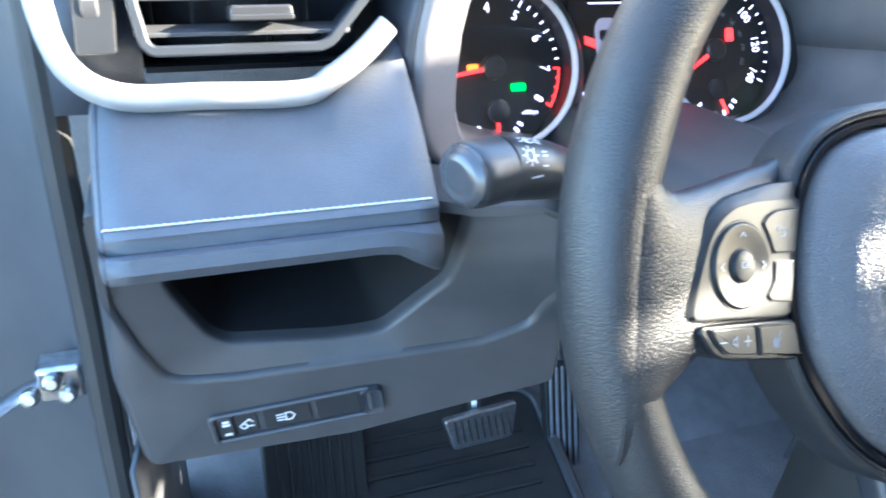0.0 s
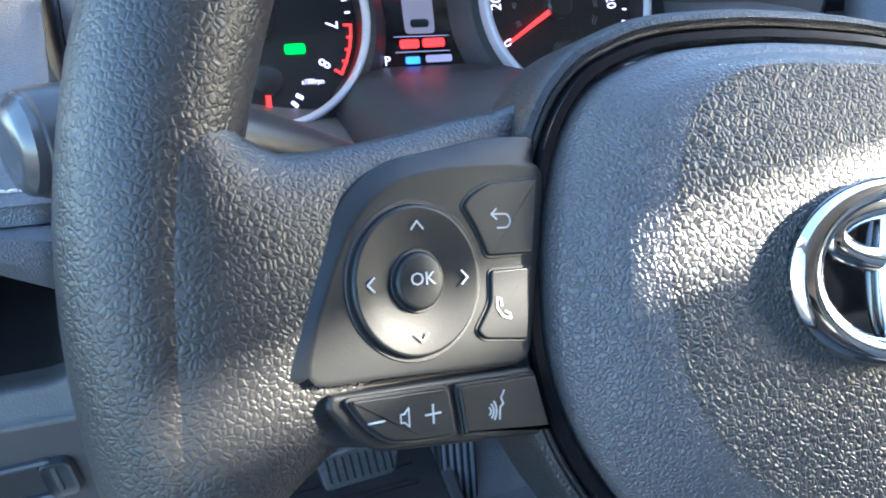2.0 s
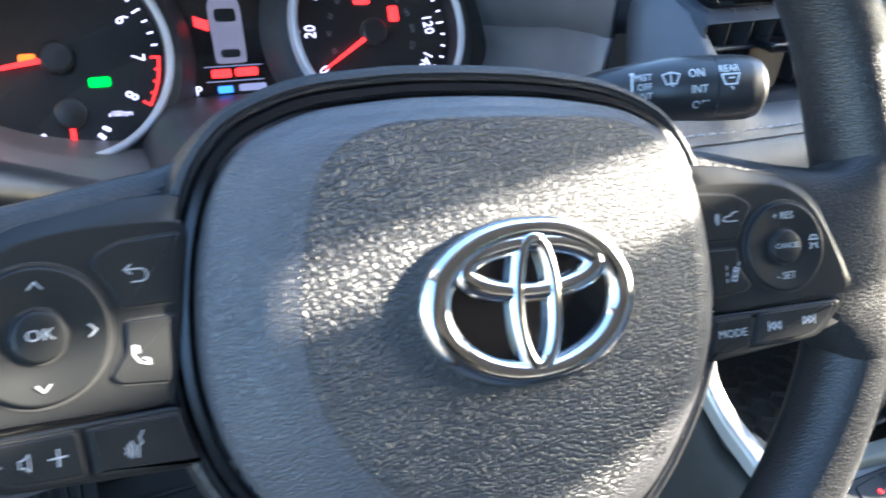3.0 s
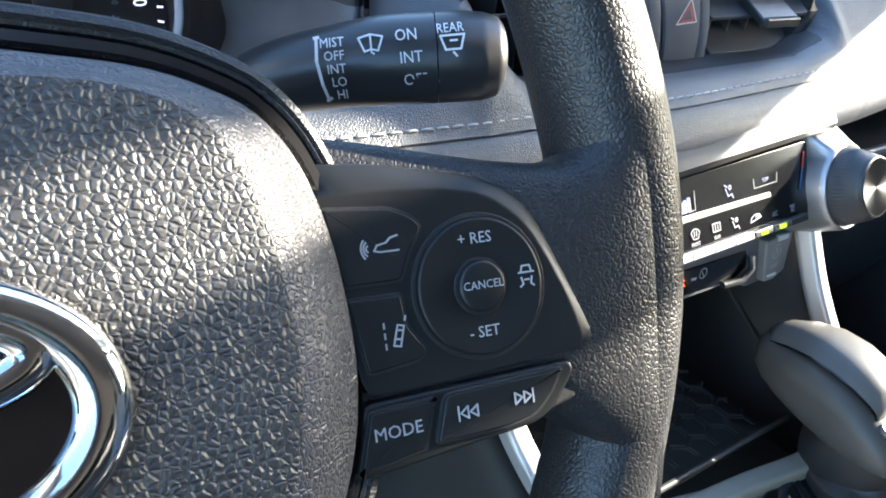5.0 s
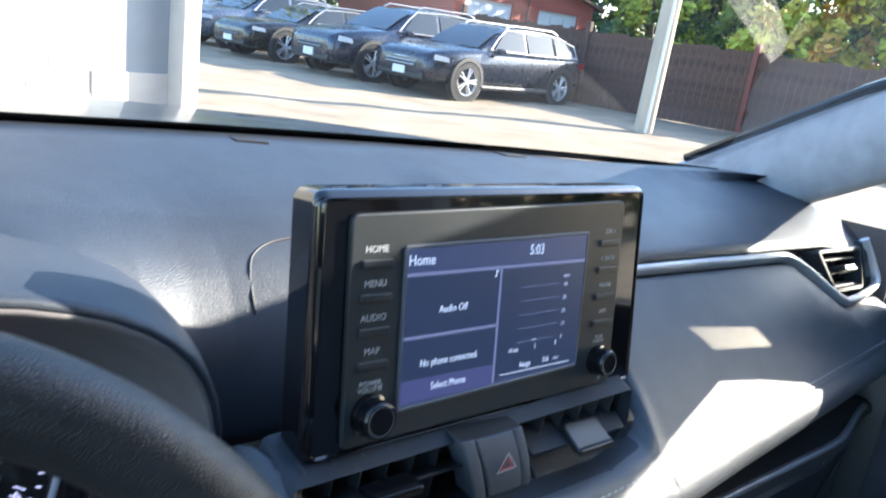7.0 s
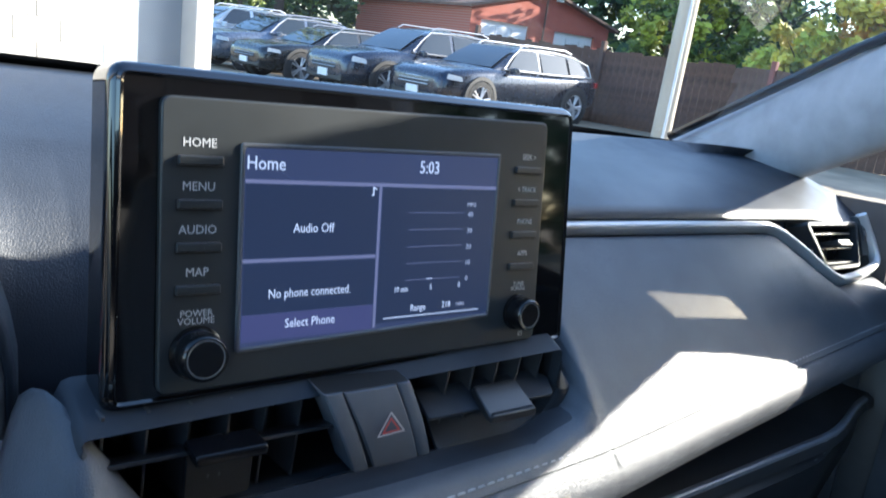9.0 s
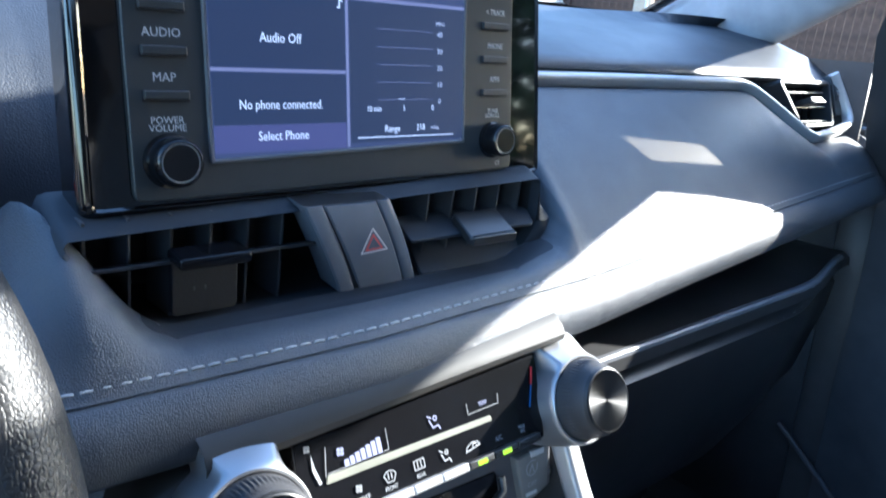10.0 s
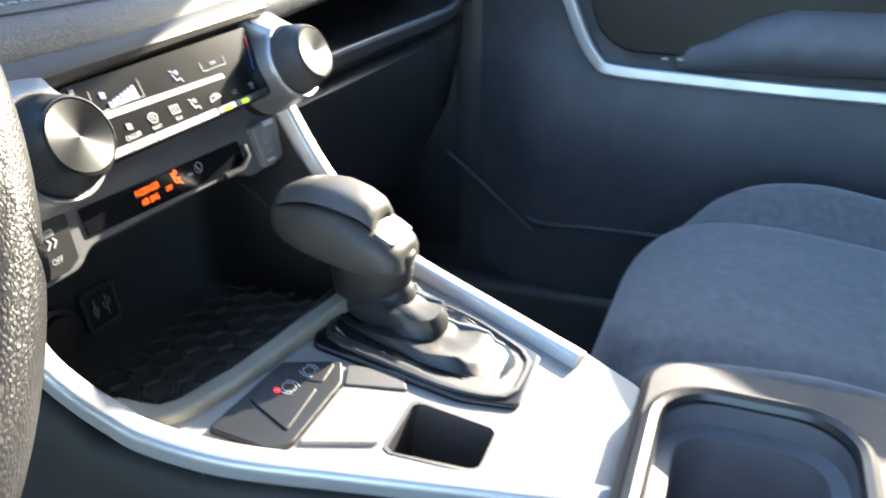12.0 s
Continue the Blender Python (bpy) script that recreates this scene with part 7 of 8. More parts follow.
for k in range(9):
    part("grip_rib", slab(rounded([(-0.0015, 0.016), (0.0015, 0.016), (0.006, -0.016), (0.003, -0.016)], 0.001), 0.0150, 0.011, 0.001, m=bp_m @ at(-0.040 + 0.0098 * k, -0.002)), RUBBER, brake)
part("arm", tube([(0.364, 0.735, 0.50), (0.364, 0.78, 0.60), (0.364, 0.82, 0.75), (0.364, 0.80, 0.90)], 0.010, 8), STEEL, brake)
acc = thing("accelerator_pedal", (0.50, 0.75, 0.38), "black ribbed accelerator pedal", "pedal")
ap = frame_of((0.508, 0.735, 0.455), (1, 0, 0), (0.03, 0.35, 0.93))
part("pad", slab(rounded([(-0.030, 0.085), (0.030, 0.085), (0.026, -0.095), (-0.026, -0.095)], 0.008), 0.010, -0.006, 0.003, m=ap), RUBBER, acc)
for k in range(5):
    part("rib", slab(rrect(0.0045, 0.165, 0.002, 3, -0.020 + 0.010 * k, -0.004), 0.0135, 0.009, 0.0015, m=ap), EDGEGREY, acc, "grey worn rib")
part("arm", tube([(0.51, 0.77, 0.53), (0.51, 0.83, 0.62), (0.51, 0.86, 0.75)], 0.010, 8), HARD, acc)

# ---- doors ----
JAMB = material("jamb_paint", (0.085, 0.088, 0.094), 0.4, metal=0.2, coat=0.3, vary=0.06)
seal = thing("door_frame", (-0.06, 0.45, 0.5), "dark painted door aperture with rubber seal", "door frame", kind="structure")
part("rubber_seal", tube(smooth_line([(-0.048, 0.50, 1.30), (-0.050, 0.452, 1.18), (-0.052, 0.436, 1.06), (-0.052, 0.427, 0.96), (-0.052, 0.412, 0.85), (-0.050, 0.39, 0.70), (-0.046, 0.34, 0.58), (-0.045, 0.20, 0.52)], 5), 0.009, 10), RUBBER, seal, "black rubber door seal")
sheet([[(x, y, z) for z in (0.45, 0.6, 0.8, 1.0, 1.2, 1.45)] for x, y in ((-0.045, 0.44), (-0.065, 0.465), (-0.085, 0.50), (-0.12, 0.53), (-0.16, 0.56), (-0.24, 0.60), (-0.40, 0.62))], "door_jamb", JAMB, seal, "dark grey painted jamb", thick=0.003)
sheet([[(x, y, z) for z in (0.40, 0.55, 0.70, 0.86)] for x, y in ((-0.04, 0.385), (-0.035, 0.42), (-0.03, 0.50), (-0.03, 0.75))], "kick_panel", HARD, seal)
hinge = thing("door_check", (-0.10, 0.50, 0.87), "bare steel door check arm with bolts", "door check")
part("arm", tube([(-0.075, 0.47, 0.886), (-0.11, 0.455, 0.880), (-0.16, 0.42, 0.868), (-0.21, 0.39, 0.858)], [0.006, 0.0075, 0.0065, 0.006], 8, squash=0.5), STEEL, hinge)
part("bracket", block(0.030, 0.022, 0.026, 0.004, Matrix.Translation((-0.082, 0.463, 0.874))), STEEL, hinge)
for p in ((-0.086, 0.448, 0.893), (-0.078, 0.448, 0.881), (-0.100, 0.444, 0.886)):
    part("bolt", lathe([(0.0060, -0.004), (0.0060, 0.004), (0.0035, 0.006), (0.0001, 0.006)], 12, m=frame_of(p, (1, 0, 0), (0, 0.3, 0.95)), caps=False), STEEL, hinge)


DOORTRIM = material("door_trim_plastic", (0.060, 0.064, 0.074), 0.55, grain=0.3, grain_size=0.001)
ARMPAD = material("arm_rest_vinyl", (0.105, 0.110, 0.124), 0.5, grain=0.15, grain_size=0.0008, cell=0.3, cell_size=0.0013)


def door_skin(m, parent, flip=1):
    """The trim of a front door in its own plane: x forwards, y up, z into the car."""
    pts = []
    for i in range(25):
        x = -0.62 + 0.98 * i / 24
        row = []
        for y, z in ((-0.62, 0.0), (-0.58, 0.02), (-0.42, 0.035), (-0.36, 0.05), (-0.30, 0.055), (-0.22, 0.045), (-0.20, 0.022), (-0.15, 0.015), (-0.10, 0.022), (-0.06, 0.038), (-0.03, 0.042), (-0.012, 0.030), (-0.005, 0.0)):
            e = ease((x - 0.26) / 0.10)
            row.append((x, y + 0.06 * e * (y < -0.3), z * (1 - 0.8 * e)))
        pts.append(row)
    return part("door_trim", lofted(pts, m=m), DOORTRIM, parent, "black moulded door trim", smooth=50)


pdoor = thing("passenger_door", (1.50, -0.1, 0.50), "black passenger door trim with silver pull surround", "car door")
pd = Matrix(((0, 0, -1, 1.505), (1, 0, 0, 0.0), (0, 1, 0, 1.09), (0, 0, 0, 1)))
door_skin(pd, pdoor)
strip(smooth_line([(1.460, 0.262, 1.10), (1.458, 0.250, 1.070), (1.456, 0.222, 1.00), (1.458, 0.192, 0.93), (1.460, 0.168, 0.895), (1.460, 0.145, 0.884), (1.460, 0.05, 0.878), (1.458, -0.11, 0.872), (1.452, -0.3, 0.87)], 5), 0.018, 0.015, "silver_trim", SILVER, pdoor, "satin silver surround", up=(-1, 0.2, 0.2), r=0.004)
part("pull_recess", slab(rounded([(-0.24, -0.008), (-0.24, -0.185), (0.13, -0.180), (0.17, -0.155), (0.215, -0.02), (0.222, -0.008)], 0.02), 0.046, 0.02, 0.003, m=pd), BUTTON, pdoor, "dark pull recess")
arm_rows = []
for i in range(12):
    y = 0.06 - 0.50 * i / 11
    g = ease(i / 3)
    arm_rows.append([(1.462 - dx * g, y, 0.905 + 0.03 * g + dz * (0.35 + 0.65 * g)) for dx, dz in [(0.005 + 0.05 * max(0, math.cos(a)), 0.040 * math.sin(a)) for a in [math.pi * (-0.5 + k / 10) for k in range(11)]]])
part("arm_rest", lofted(arm_rows, caps=True), ARMPAD, pdoor, "grey padded arm rest", smooth=60)
for y in (0.075, 0.055):
    part("window_switch", slab(rrect(0.008, 0.004, 0.001, 2), 0.003, 0, 0.0008, m=frame_of((1.455, y, 0.905), (0, -1, 0), (0.3, 0, 0.95))), GREYINK, pdoor)
strip(smooth_line([(1.474, 0.410, 0.732), (1.474, 0.334, 0.671), (1.474, 0.262, 0.6105)], 5), 0.007, 0.006, "trim_ridge", DOORTRIM, pdoor, "moulded ridge", up=(-1, 0, 0.2), r=0.002)
strip(smooth_line([(1.472, 0.270, 0.634), (1.472, 0.245, 0.6265), (1.472, 0.162, 0.630), (1.472, 0.068, 0.631), (1.466, -0.1, 0.632)], 5), 0.008, 0.010, "pocket_edge", DOORTRIM, pdoor, "rounded door pocket edge", up=(-1, 0, 0.2), r=0.003)
part("outer_skin", block(0.04, 1.0, 0.62, 0.02, Matrix.Translation((1.545, -0.13, 0.46))), BODYPAINT, pdoor)
def wx(z):
    return 1.505 - 0.28 * (z - 1.06)


def low_edge(y):
    """The lower edge of the upper window frame, bent to bound the dash's sun patch."""
    return ramp(y, [(-0.5, 1.632), (0.0, 1.397), (0.06, 1.3425), (0.19, 1.3135), (0.23, 1.288), (0.30, 1.26)])


win_rows = [[(wx(z) + 0.012, ramp(f, [(0, -0.56), (1, 0.25 - 0.30 * k / 4)]), z) for k in range(5) for z in (1.08 + 0.55 * k / 4,)] for f in (0, 0.25, 0.5, 0.75, 1)]
# division bar before the glass, mirror sail beyond; outlines follow the sun patches
sash = [(0.232, 1.06), (0.242, 1.15), (0.246, 1.213), (0.234, 1.255), (0.216, 1.300)]
part("window_frame", lofted([[(wx(z) + dx, y + dy, z) for dx, dy in ((-0.005, 0), (0.004, 0.0), (0.004, 0.020), (-0.005, 0.020))] for y, z in sash], ring=True, caps=True), SATIN, pdoor, "black window frame outlined to shape sun patches")
# upper door frame beside the pillar to the roof, outlined to shape sunlight
part("window_frame", lofted([[(wx(z) + dx, y, z) for dx, z in ((-0.005, low_edge(y)), (0.004, low_edge(y)), (0.004, top), (-0.005, top))] for y, top in ((0.23, 1.396), (0.1, 1.444), (0.085, 1.450), (0.06, 1.470), (0.045, 1.430), (0.0, 1.449), (-0.1, 1.505), (-0.118, 1.5145), (-0.14, 1.548), (-0.16, 1.565), (-0.2, 1.590), (-0.3, 1.645), (-0.40, 1.66))], ring=True, caps=True), SATIN, pdoor, "black window frame outlined to shape sun patches")
sail = [(0.242, 1.06), (0.252, 1.150), (0.256, 1.213), (0.228, 1.300), (0.200, 1.365), (0.175, 1.410), (0.30, 1.365), (0.36, 1.325), (0.385, 1.25), (0.385, 1.15), (0.38, 1.06)]
# opening added to let a small dim sun patch onto the dash pad
hole = [(0.246, 1.304), (0.268, 1.256), (0.282, 1.276), (0.262, 1.328)]
sc2 = Vector((0.264, 1.290))
sail_m = Matrix(((-0.28, 0, 1, 1.505 + 0.28 * 1.06), (0, 1, 0, 0), (1, 0, 0, 0), (0, 0, 0, 1)))
part("mirror_sail", hoop([(z, y) for y, z in radial(sail, sc2, 96)], [(z, y) for y, z in radial(hole, sc2, 96)], 0.003, -0.004, 0.001, m=sail_m), SATIN, pdoor, "black mirror sail panel with a hole for a sun patch")
part("quarter_glass", slab([(z, y) for y, z in hole], 0.0, -0.002, 0.0002, m=sail_m, steps=1), clear("smoked_glass", (0.52, 0.50, 0.46)), pdoor, "small smoked pane added to dim a sun patch")
# belt outlines added to keep low sun off the console's right side
part("belt_cap", slab([(1.06, 0.25), (1.06, -0.10), (1.085, 0.05), (1.135, 0.15), (1.18, 0.21), (1.198, 0.25)], 0.003, -0.004, 0.001, m=sail_m, steps=1), SATIN, pdoor, "black window belt capping raised to block low sun")
part("belt_cap", slab([(1.06, -0.56), (1.16, -0.56), (1.145, -0.33), (1.111, -0.20), (1.088, -0.136), (1.07, -0.101), (1.06, -0.101)], 0.003, -0.004, 0.001, m=sail_m, steps=1), SATIN, pdoor, "black window belt capping raised to block low sun")
part("side_window", lofted(win_rows), GLASS, pdoor).visible_shadow = False
mirror = thing("door_mirror", (1.66, 0.42, 1.10), "dark grey door mirror outside the window", "mirror")
part("housing", lofted([[(1.62 + 0.19 * f, 0.42 + a * s, 1.17 + b * s) for a, b in rrect(0.09, 0.14, 0.03, 4)] for f, s in ((0, 0.7), (0.15, 0.95), (0.5, 1.0), (0.85, 0.9), (1, 0.6))], ring=True, caps=True), BODYPAINT, mirror)
part("arm", block(0.10, 0.06, 0.04, 0.01, Matrix.Translation((1.59, 0.43, 1.10))), BODYPAINT, mirror)

ddoor = thing("driver_door", (-0.35, 0.45, 0.45), "dark grey driver door standing open", "car door")
dd = Matrix.Translation((-0.13, 0.60, 1.03)) @ Matrix.Rotation(radians(-68), 4, "Z") @ Matrix(((0, 0, 1, -0.02), (1, 0, 0, -0.42), (0, 1, 0, 0), (0, 0, 0, 1)))
door_skin(dd, ddoor)
part("outer_skin", slab(rrect(1.0, 0.68, 0.04, 4, -0.13, -0.28), -0.004, -0.05, 0.01, m=dd), BODYPAINT, ddoor)

# ---- seats ----


def seat(cx, label):
    s = thing("front_seat", (cx, -0.25, 0.42), label, "car seat", "front seats")
    rows = []
    for y, z, w, h in ((0.085, 0.60, 0.42, 0.02), (0.080, 0.655, 0.47, 0.05), (0.060, 0.715, 0.50, 0.09), (0.02, 0.745, 0.515, 0.12), (-0.06, 0.755, 0.52, 0.13), (-0.18, 0.745, 0.52, 0.13), (-0.32, 0.725, 0.51, 0.12), (-0.44, 0.70, 0.48, 0.10)):
        row = []
        for k in range(33):
            t = k / 16 - 1
            roll = 0.030 * math.exp(-((abs(t) - 0.86) / 0.12) ** 2) - 0.10 * max(0, abs(t) - 0.90) ** 1 * 6 * h
            groove = -0.010 * math.exp(-((abs(t) - 0.62) / 0.035) ** 2)
            row.append((cx + t * w / 2, y - 0.12 * max(0, abs(t) - 0.3) ** 2 / 0.49 * ease((y + 0.3) / 0.3), z + roll + groove))
        row = [(cx - w / 2, y, z - h - 0.06)] + row + [(cx + w / 2, y, z - h - 0.06)]
        rows.append(row)
    rows = [list(r) for r in zip(*(smooth_line([r[k] for r in rows], 4) for k in range(len(rows[0]))))]
    part("cushion", lofted(rows, caps=True), FABRIC, s, "grey woven cushion", smooth=60)
    part("base", block(0.44, 0.46, 0.22, 0.03, Matrix.Translation((cx, -0.20, 0.42))), HARD, s)
    back = []
    for f, w, d in ((0, 0.44, 0.10), (0.1, 0.50, 0.12), (0.4, 0.52, 0.12), (0.75, 0.50, 0.11), (0.95, 0.40, 0.09), (1, 0.30, 0.05)):
        back.append([(cx + a * w, -0.46 - 0.22 * f + b * d, 0.70 + 0.60 * f) for a, b in rrect(1, 1, 0.3, 5)])
    part("backrest", lofted(back, ring=True, caps=True), FABRIC, s, "grey woven backrest", smooth=60)
    hd = [[(cx + a * w, -0.70 - 0.03 * f + b * 0.10, 1.32 + 0.20 * f) for a, b in rrect(1, 1, 0.35, 5)] for f, w in ((0, 0.20), (0.15, 0.26), (0.5, 0.28), (0.85, 0.26), (1, 0.2))]
    part("head_restraint", lofted(hd, ring=True, caps=True), FABRIC, s, smooth=60)
    for dx in (-0.07, 0.07):
        part("post", tube([(cx + dx, -0.69, 1.25), (cx + dx, -0.70, 1.36)], 0.006, 8), STEEL, s)
    return s


seat(1.115, "grey woven fabric passenger seat beside the console")


# ---- the car stands nose high on the sloping yard: tip all of it by the slope ----
for ob in list(scene.objects):
    if ob.parent is None and ob is not cam and ob is not sun:
        ob.matrix_basis = TIP @ ob.matrix_basis

# ---- the yard outside ----
GZ = 0.05
ASPHALT = material("asphalt", (0.30, 0.235, 0.155), 0.9, grain=0.8, grain_size=0.02, vary=0.25, vary_size=0.8)
bm = bmesh.new()
rings = [0.0, 4, 8, 12, 18, 26, 40, 70, 140, 400, 1500]
rows = [[(r * math.cos(2 * math.pi * k / 48) + 6, r * math.sin(2 * math.pi * k / 48) + 8, GZ + (0.02 * math.sin(r * 1.3 + k) if 0 < r < 60 else 0)) for k in range(48)] for r in rings]
ground = part("ground", lofted(rows, ring=True), ASPHALT)
tagged(ground, "sunlit worn beige asphalt yard", "ground", kind="structure")

WHITEWALL = material("white_painted_block", (0.52, 0.50, 0.46), 0.85, grain=0.5, grain_size=0.006, vary=0.06, vary_size=0.2)
MORTAR = material("white_painted_joint", (0.56, 0.53, 0.48), 0.9, grain=0.5, grain_size=0.004)
wall_w = thing("wall_block", (1.0, 8.2, GZ), "white painted concrete block wall with a corner pier", "wall", kind="structure")
wdir = Vector((0.975, 0.22, 0)).normalized()
wmx = frame_of((3.50, 8.22, GZ), wdir, (0, 0, 1))
part("core", slab([(-9.0, 0), (-0.1, 0), (-0.1, 4.2), (-9.0, 4.2)], -0.012, -0.22, 0.002, m=wmx, steps=1), MORTAR, wall_w)
part("pier", slab(rounded([(-0.20, 0), (0.0, 0), (0.0, 4.2), (-0.20, 4.2)], 0.015), 0.25, -0.22, 0.015, m=wmx), WHITEWALL, wall_w, "plain white pier")
# the wall's shaded band, its shade put into a grey colour
part("panel", slab([(-1.02, 0.42), (-0.20, 0.42), (-0.20, 4.2), (-1.02, 4.2)], -0.008, -0.05, 0.002, m=wmx, steps=1), material("shaded_wall_grey", (0.27, 0.30, 0.33), 0.6, vary=0.06, vary_size=0.3), wall_w, "smooth wall panel coloured grey for shade")
part("plinth", slab([(-1.02, 0), (-0.20, 0), (-0.20, 0.42), (-1.02, 0.42)], 0.006, -0.05, 0.004, m=wmx, steps=1), WHITEWALL, wall_w)
BW, BH = 0.41, 0.205
unit = slab(rrect(BW - 0.012, BH - 0.012, 0.006, 1), 0.0, -0.05, 0.004, steps=1)
me_b = bpy.data.meshes.new("block")
bmesh.ops.recalc_face_normals(unit, faces=unit.faces)
unit.to_mesh(me_b)
unit.free()
me_b.materials.append(WHITEWALL)
for r in range(18):
    for c in range(12):
        x = -1.02 - BW * (c + 0.5) - (BW / 2 if r % 2 else 0)
        ob = new("block", me_b)
        ob.parent = wall_w
        ob.matrix_parent_inverse = wall_w.matrix_basis.inverted()
        ob.matrix_basis = wmx @ at(x, BH * (r + 0.5), random.uniform(-0.001, 0.001))

# red brick garage
BRICK = bpy.data.materials.new("red_brick")
BRICK.use_nodes = True
nt = BRICK.node_tree
bt = nt.nodes.new("ShaderNodeTexBrick")
bt.inputs["Color1"].default_value, bt.inputs["Color2"].default_value, bt.inputs["Mortar"].default_value = (0.42, 0.11, 0.07, 1), (0.34, 0.085, 0.055, 1), (0.40, 0.20, 0.15, 1)
bt.inputs["Scale"].default_value, bt.inputs["Mortar Size"].default_value = 4.5, 0.012
tc = nt.nodes.new("ShaderNodeTexCoord")
sw2 = nt.nodes.new("ShaderNodeMapping")
sw2.inputs["Rotation"].default_value = (radians(90), 0, 0)
nt.links.new(tc.outputs["Object"], sw2.inputs[0])
nt.links.new(sw2.outputs[0], bt.inputs["Vector"])
nt.links.new(bt.outputs[0], nt.nodes["Principled BSDF"].inputs["Base Color"])
nt.nodes["Principled BSDF"].inputs["Roughness"].default_value = 0.85
ROOFING = material("brown_roofing", (0.16, 0.10, 0.075), 0.9, grain=0.7, grain_size=0.05, vary=0.2, vary_size=0.5)
WHITEDOOR = material("white_garage_door", (0.72, 0.73, 0.74), 0.5, vary=0.05, vary_size=0.3)
gar = thing("garage_building", (26.5, 31, GZ), "red brick garage with two white roller doors", "building")
X0, X1, Y0, Y1, EV, AP = 22.0, 31.0, 26.5, 36.0, 3.25, 4.30
xm = (X0 + X1) / 2
fw = frame_of((0, Y0, 0), (1, 0, 0), (0, 0, 1))
d1, d2 = (22.6, 25.5), (27.2, 30.0)
pieces = [[(X0, GZ), (d1[0], GZ), (d1[0], EV), (X0, EV)], [(d1[1], GZ), (d2[0], GZ), (d2[0], EV), (d1[1], EV)], [(d2[1], GZ), (X1, GZ), (X1, EV), (d2[1], EV)],
          [(d1[0], 2.68), (d1[1], 2.68), (d1[1], EV), (d1[0], EV)], [(d2[0], 2.68), (d2[1], 2.68), (d2[1], EV), (d2[0], EV)], [(X0, EV), (X1, EV), (xm, AP)]]
bm = bmesh.new()
for p in pieces:
    slab(p, 0.0, -0.25, 0.001, m=fw, bm=bm, steps=1)
part("front_wall", bm, BRICK, gar, "red brick gable wall", smooth=0)
part("side_wall", slab([(-Y1, GZ), (-Y0 - 0.25, GZ), (-Y0 - 0.25, EV), (-Y1, EV)], 0.0, -0.25, 0.001, m=frame_of((X0, 0, 0), (0, -1, 0), (0, 0, 1)), steps=1), BRICK, gar, smooth=0)
part("side_wall", slab([(Y0 + 0.25, GZ), (Y1, GZ), (Y1, EV), (Y0 + 0.25, EV)], 0.0, -0.25, 0.001, m=frame_of((X1, 0, 0), (0, 1, 0), (0, 0, 1)), steps=1), BRICK, gar, smooth=0)
for s in (-1, 1):
    ex = xm + s * (X1 - xm + 0.35)
    part("roof", lofted([[(xm, y, AP + 0.10), (ex, y, EV - 0.05), (ex, y, EV - 0.17), (xm, y, AP - 0.02)] for y in (Y0 - 0.35, Y1 + 0.3)], ring=True, caps=True), ROOFING, gar, "brown roof slope", smooth=0)
for a, b in (d1, d2):
    door = part("roller_door", slab([(a, GZ), (b, GZ), (b, 2.68), (a, 2.68)], -0.12, -0.18, 0.001, m=fw, steps=1), WHITEDOOR, gar, "white roller door", smooth=0)
    for k in range(4):
        part("door_panel", slab(rrect(b - a - 0.08, 0.56, 0.01, 1, (a + b) / 2, GZ + 0.32 + 0.60 * k), -0.10, -0.13, 0.01, m=fw, steps=1), WHITEDOOR, door, smooth=0)
    for k in (1, 2):
        part("muntin", slab(rrect(0.04, 2.35, 0.005, 1, a + (b - a) * k / 3, GZ + 1.2), -0.095, -0.12, 0.002, m=fw, steps=1), material("grey_strip", (0.35, 0.36, 0.38), 0.6), door, smooth=0)
part("drain_pipe", tube([(xm - 0.1, Y0 - 0.06, AP - 0.3), (xm - 0.1, Y0 - 0.06, GZ)], 0.05, 8), ROOFING, gar)
part("yard_lamp", block(0.3, 0.25, 0.2, 0.04, Matrix.Translation((xm + 0.6, Y0 - 0.15, 4.0))), WHITEDOOR, gar)

# fence
FENCEWOOD = material("dark_fence_wood", (0.105, 0.060, 0.040), 0.85, grain=0.6, grain_size=0.01, vary=0.3, vary_size=0.15, stretch=(1, 1, 0.15))
fence = thing("yard_fence", (15.3, 8, GZ), "tall dark brown board fence along the yard", "fence", kind="structure")
pts = [Vector((12.6, 14.6, 0)), Vector((14.2, 12.0, 0)), Vector((15.6, 8.6, 0)), Vector((16.3, 5.0, 0)), Vector((16.4, -2.0, 0))]
bd = slab(rrect(0.1495, 1.66, 0.01, 1, 0, 0.83), 0.018, 0.0, 0.004, steps=1)
bmesh.ops.recalc_face_normals(bd, faces=bd.faces)
me_f = bpy.data.meshes.new("board")
bd.to_mesh(me_f)
bd.free()
me_f.materials.append(FENCEWOOD)
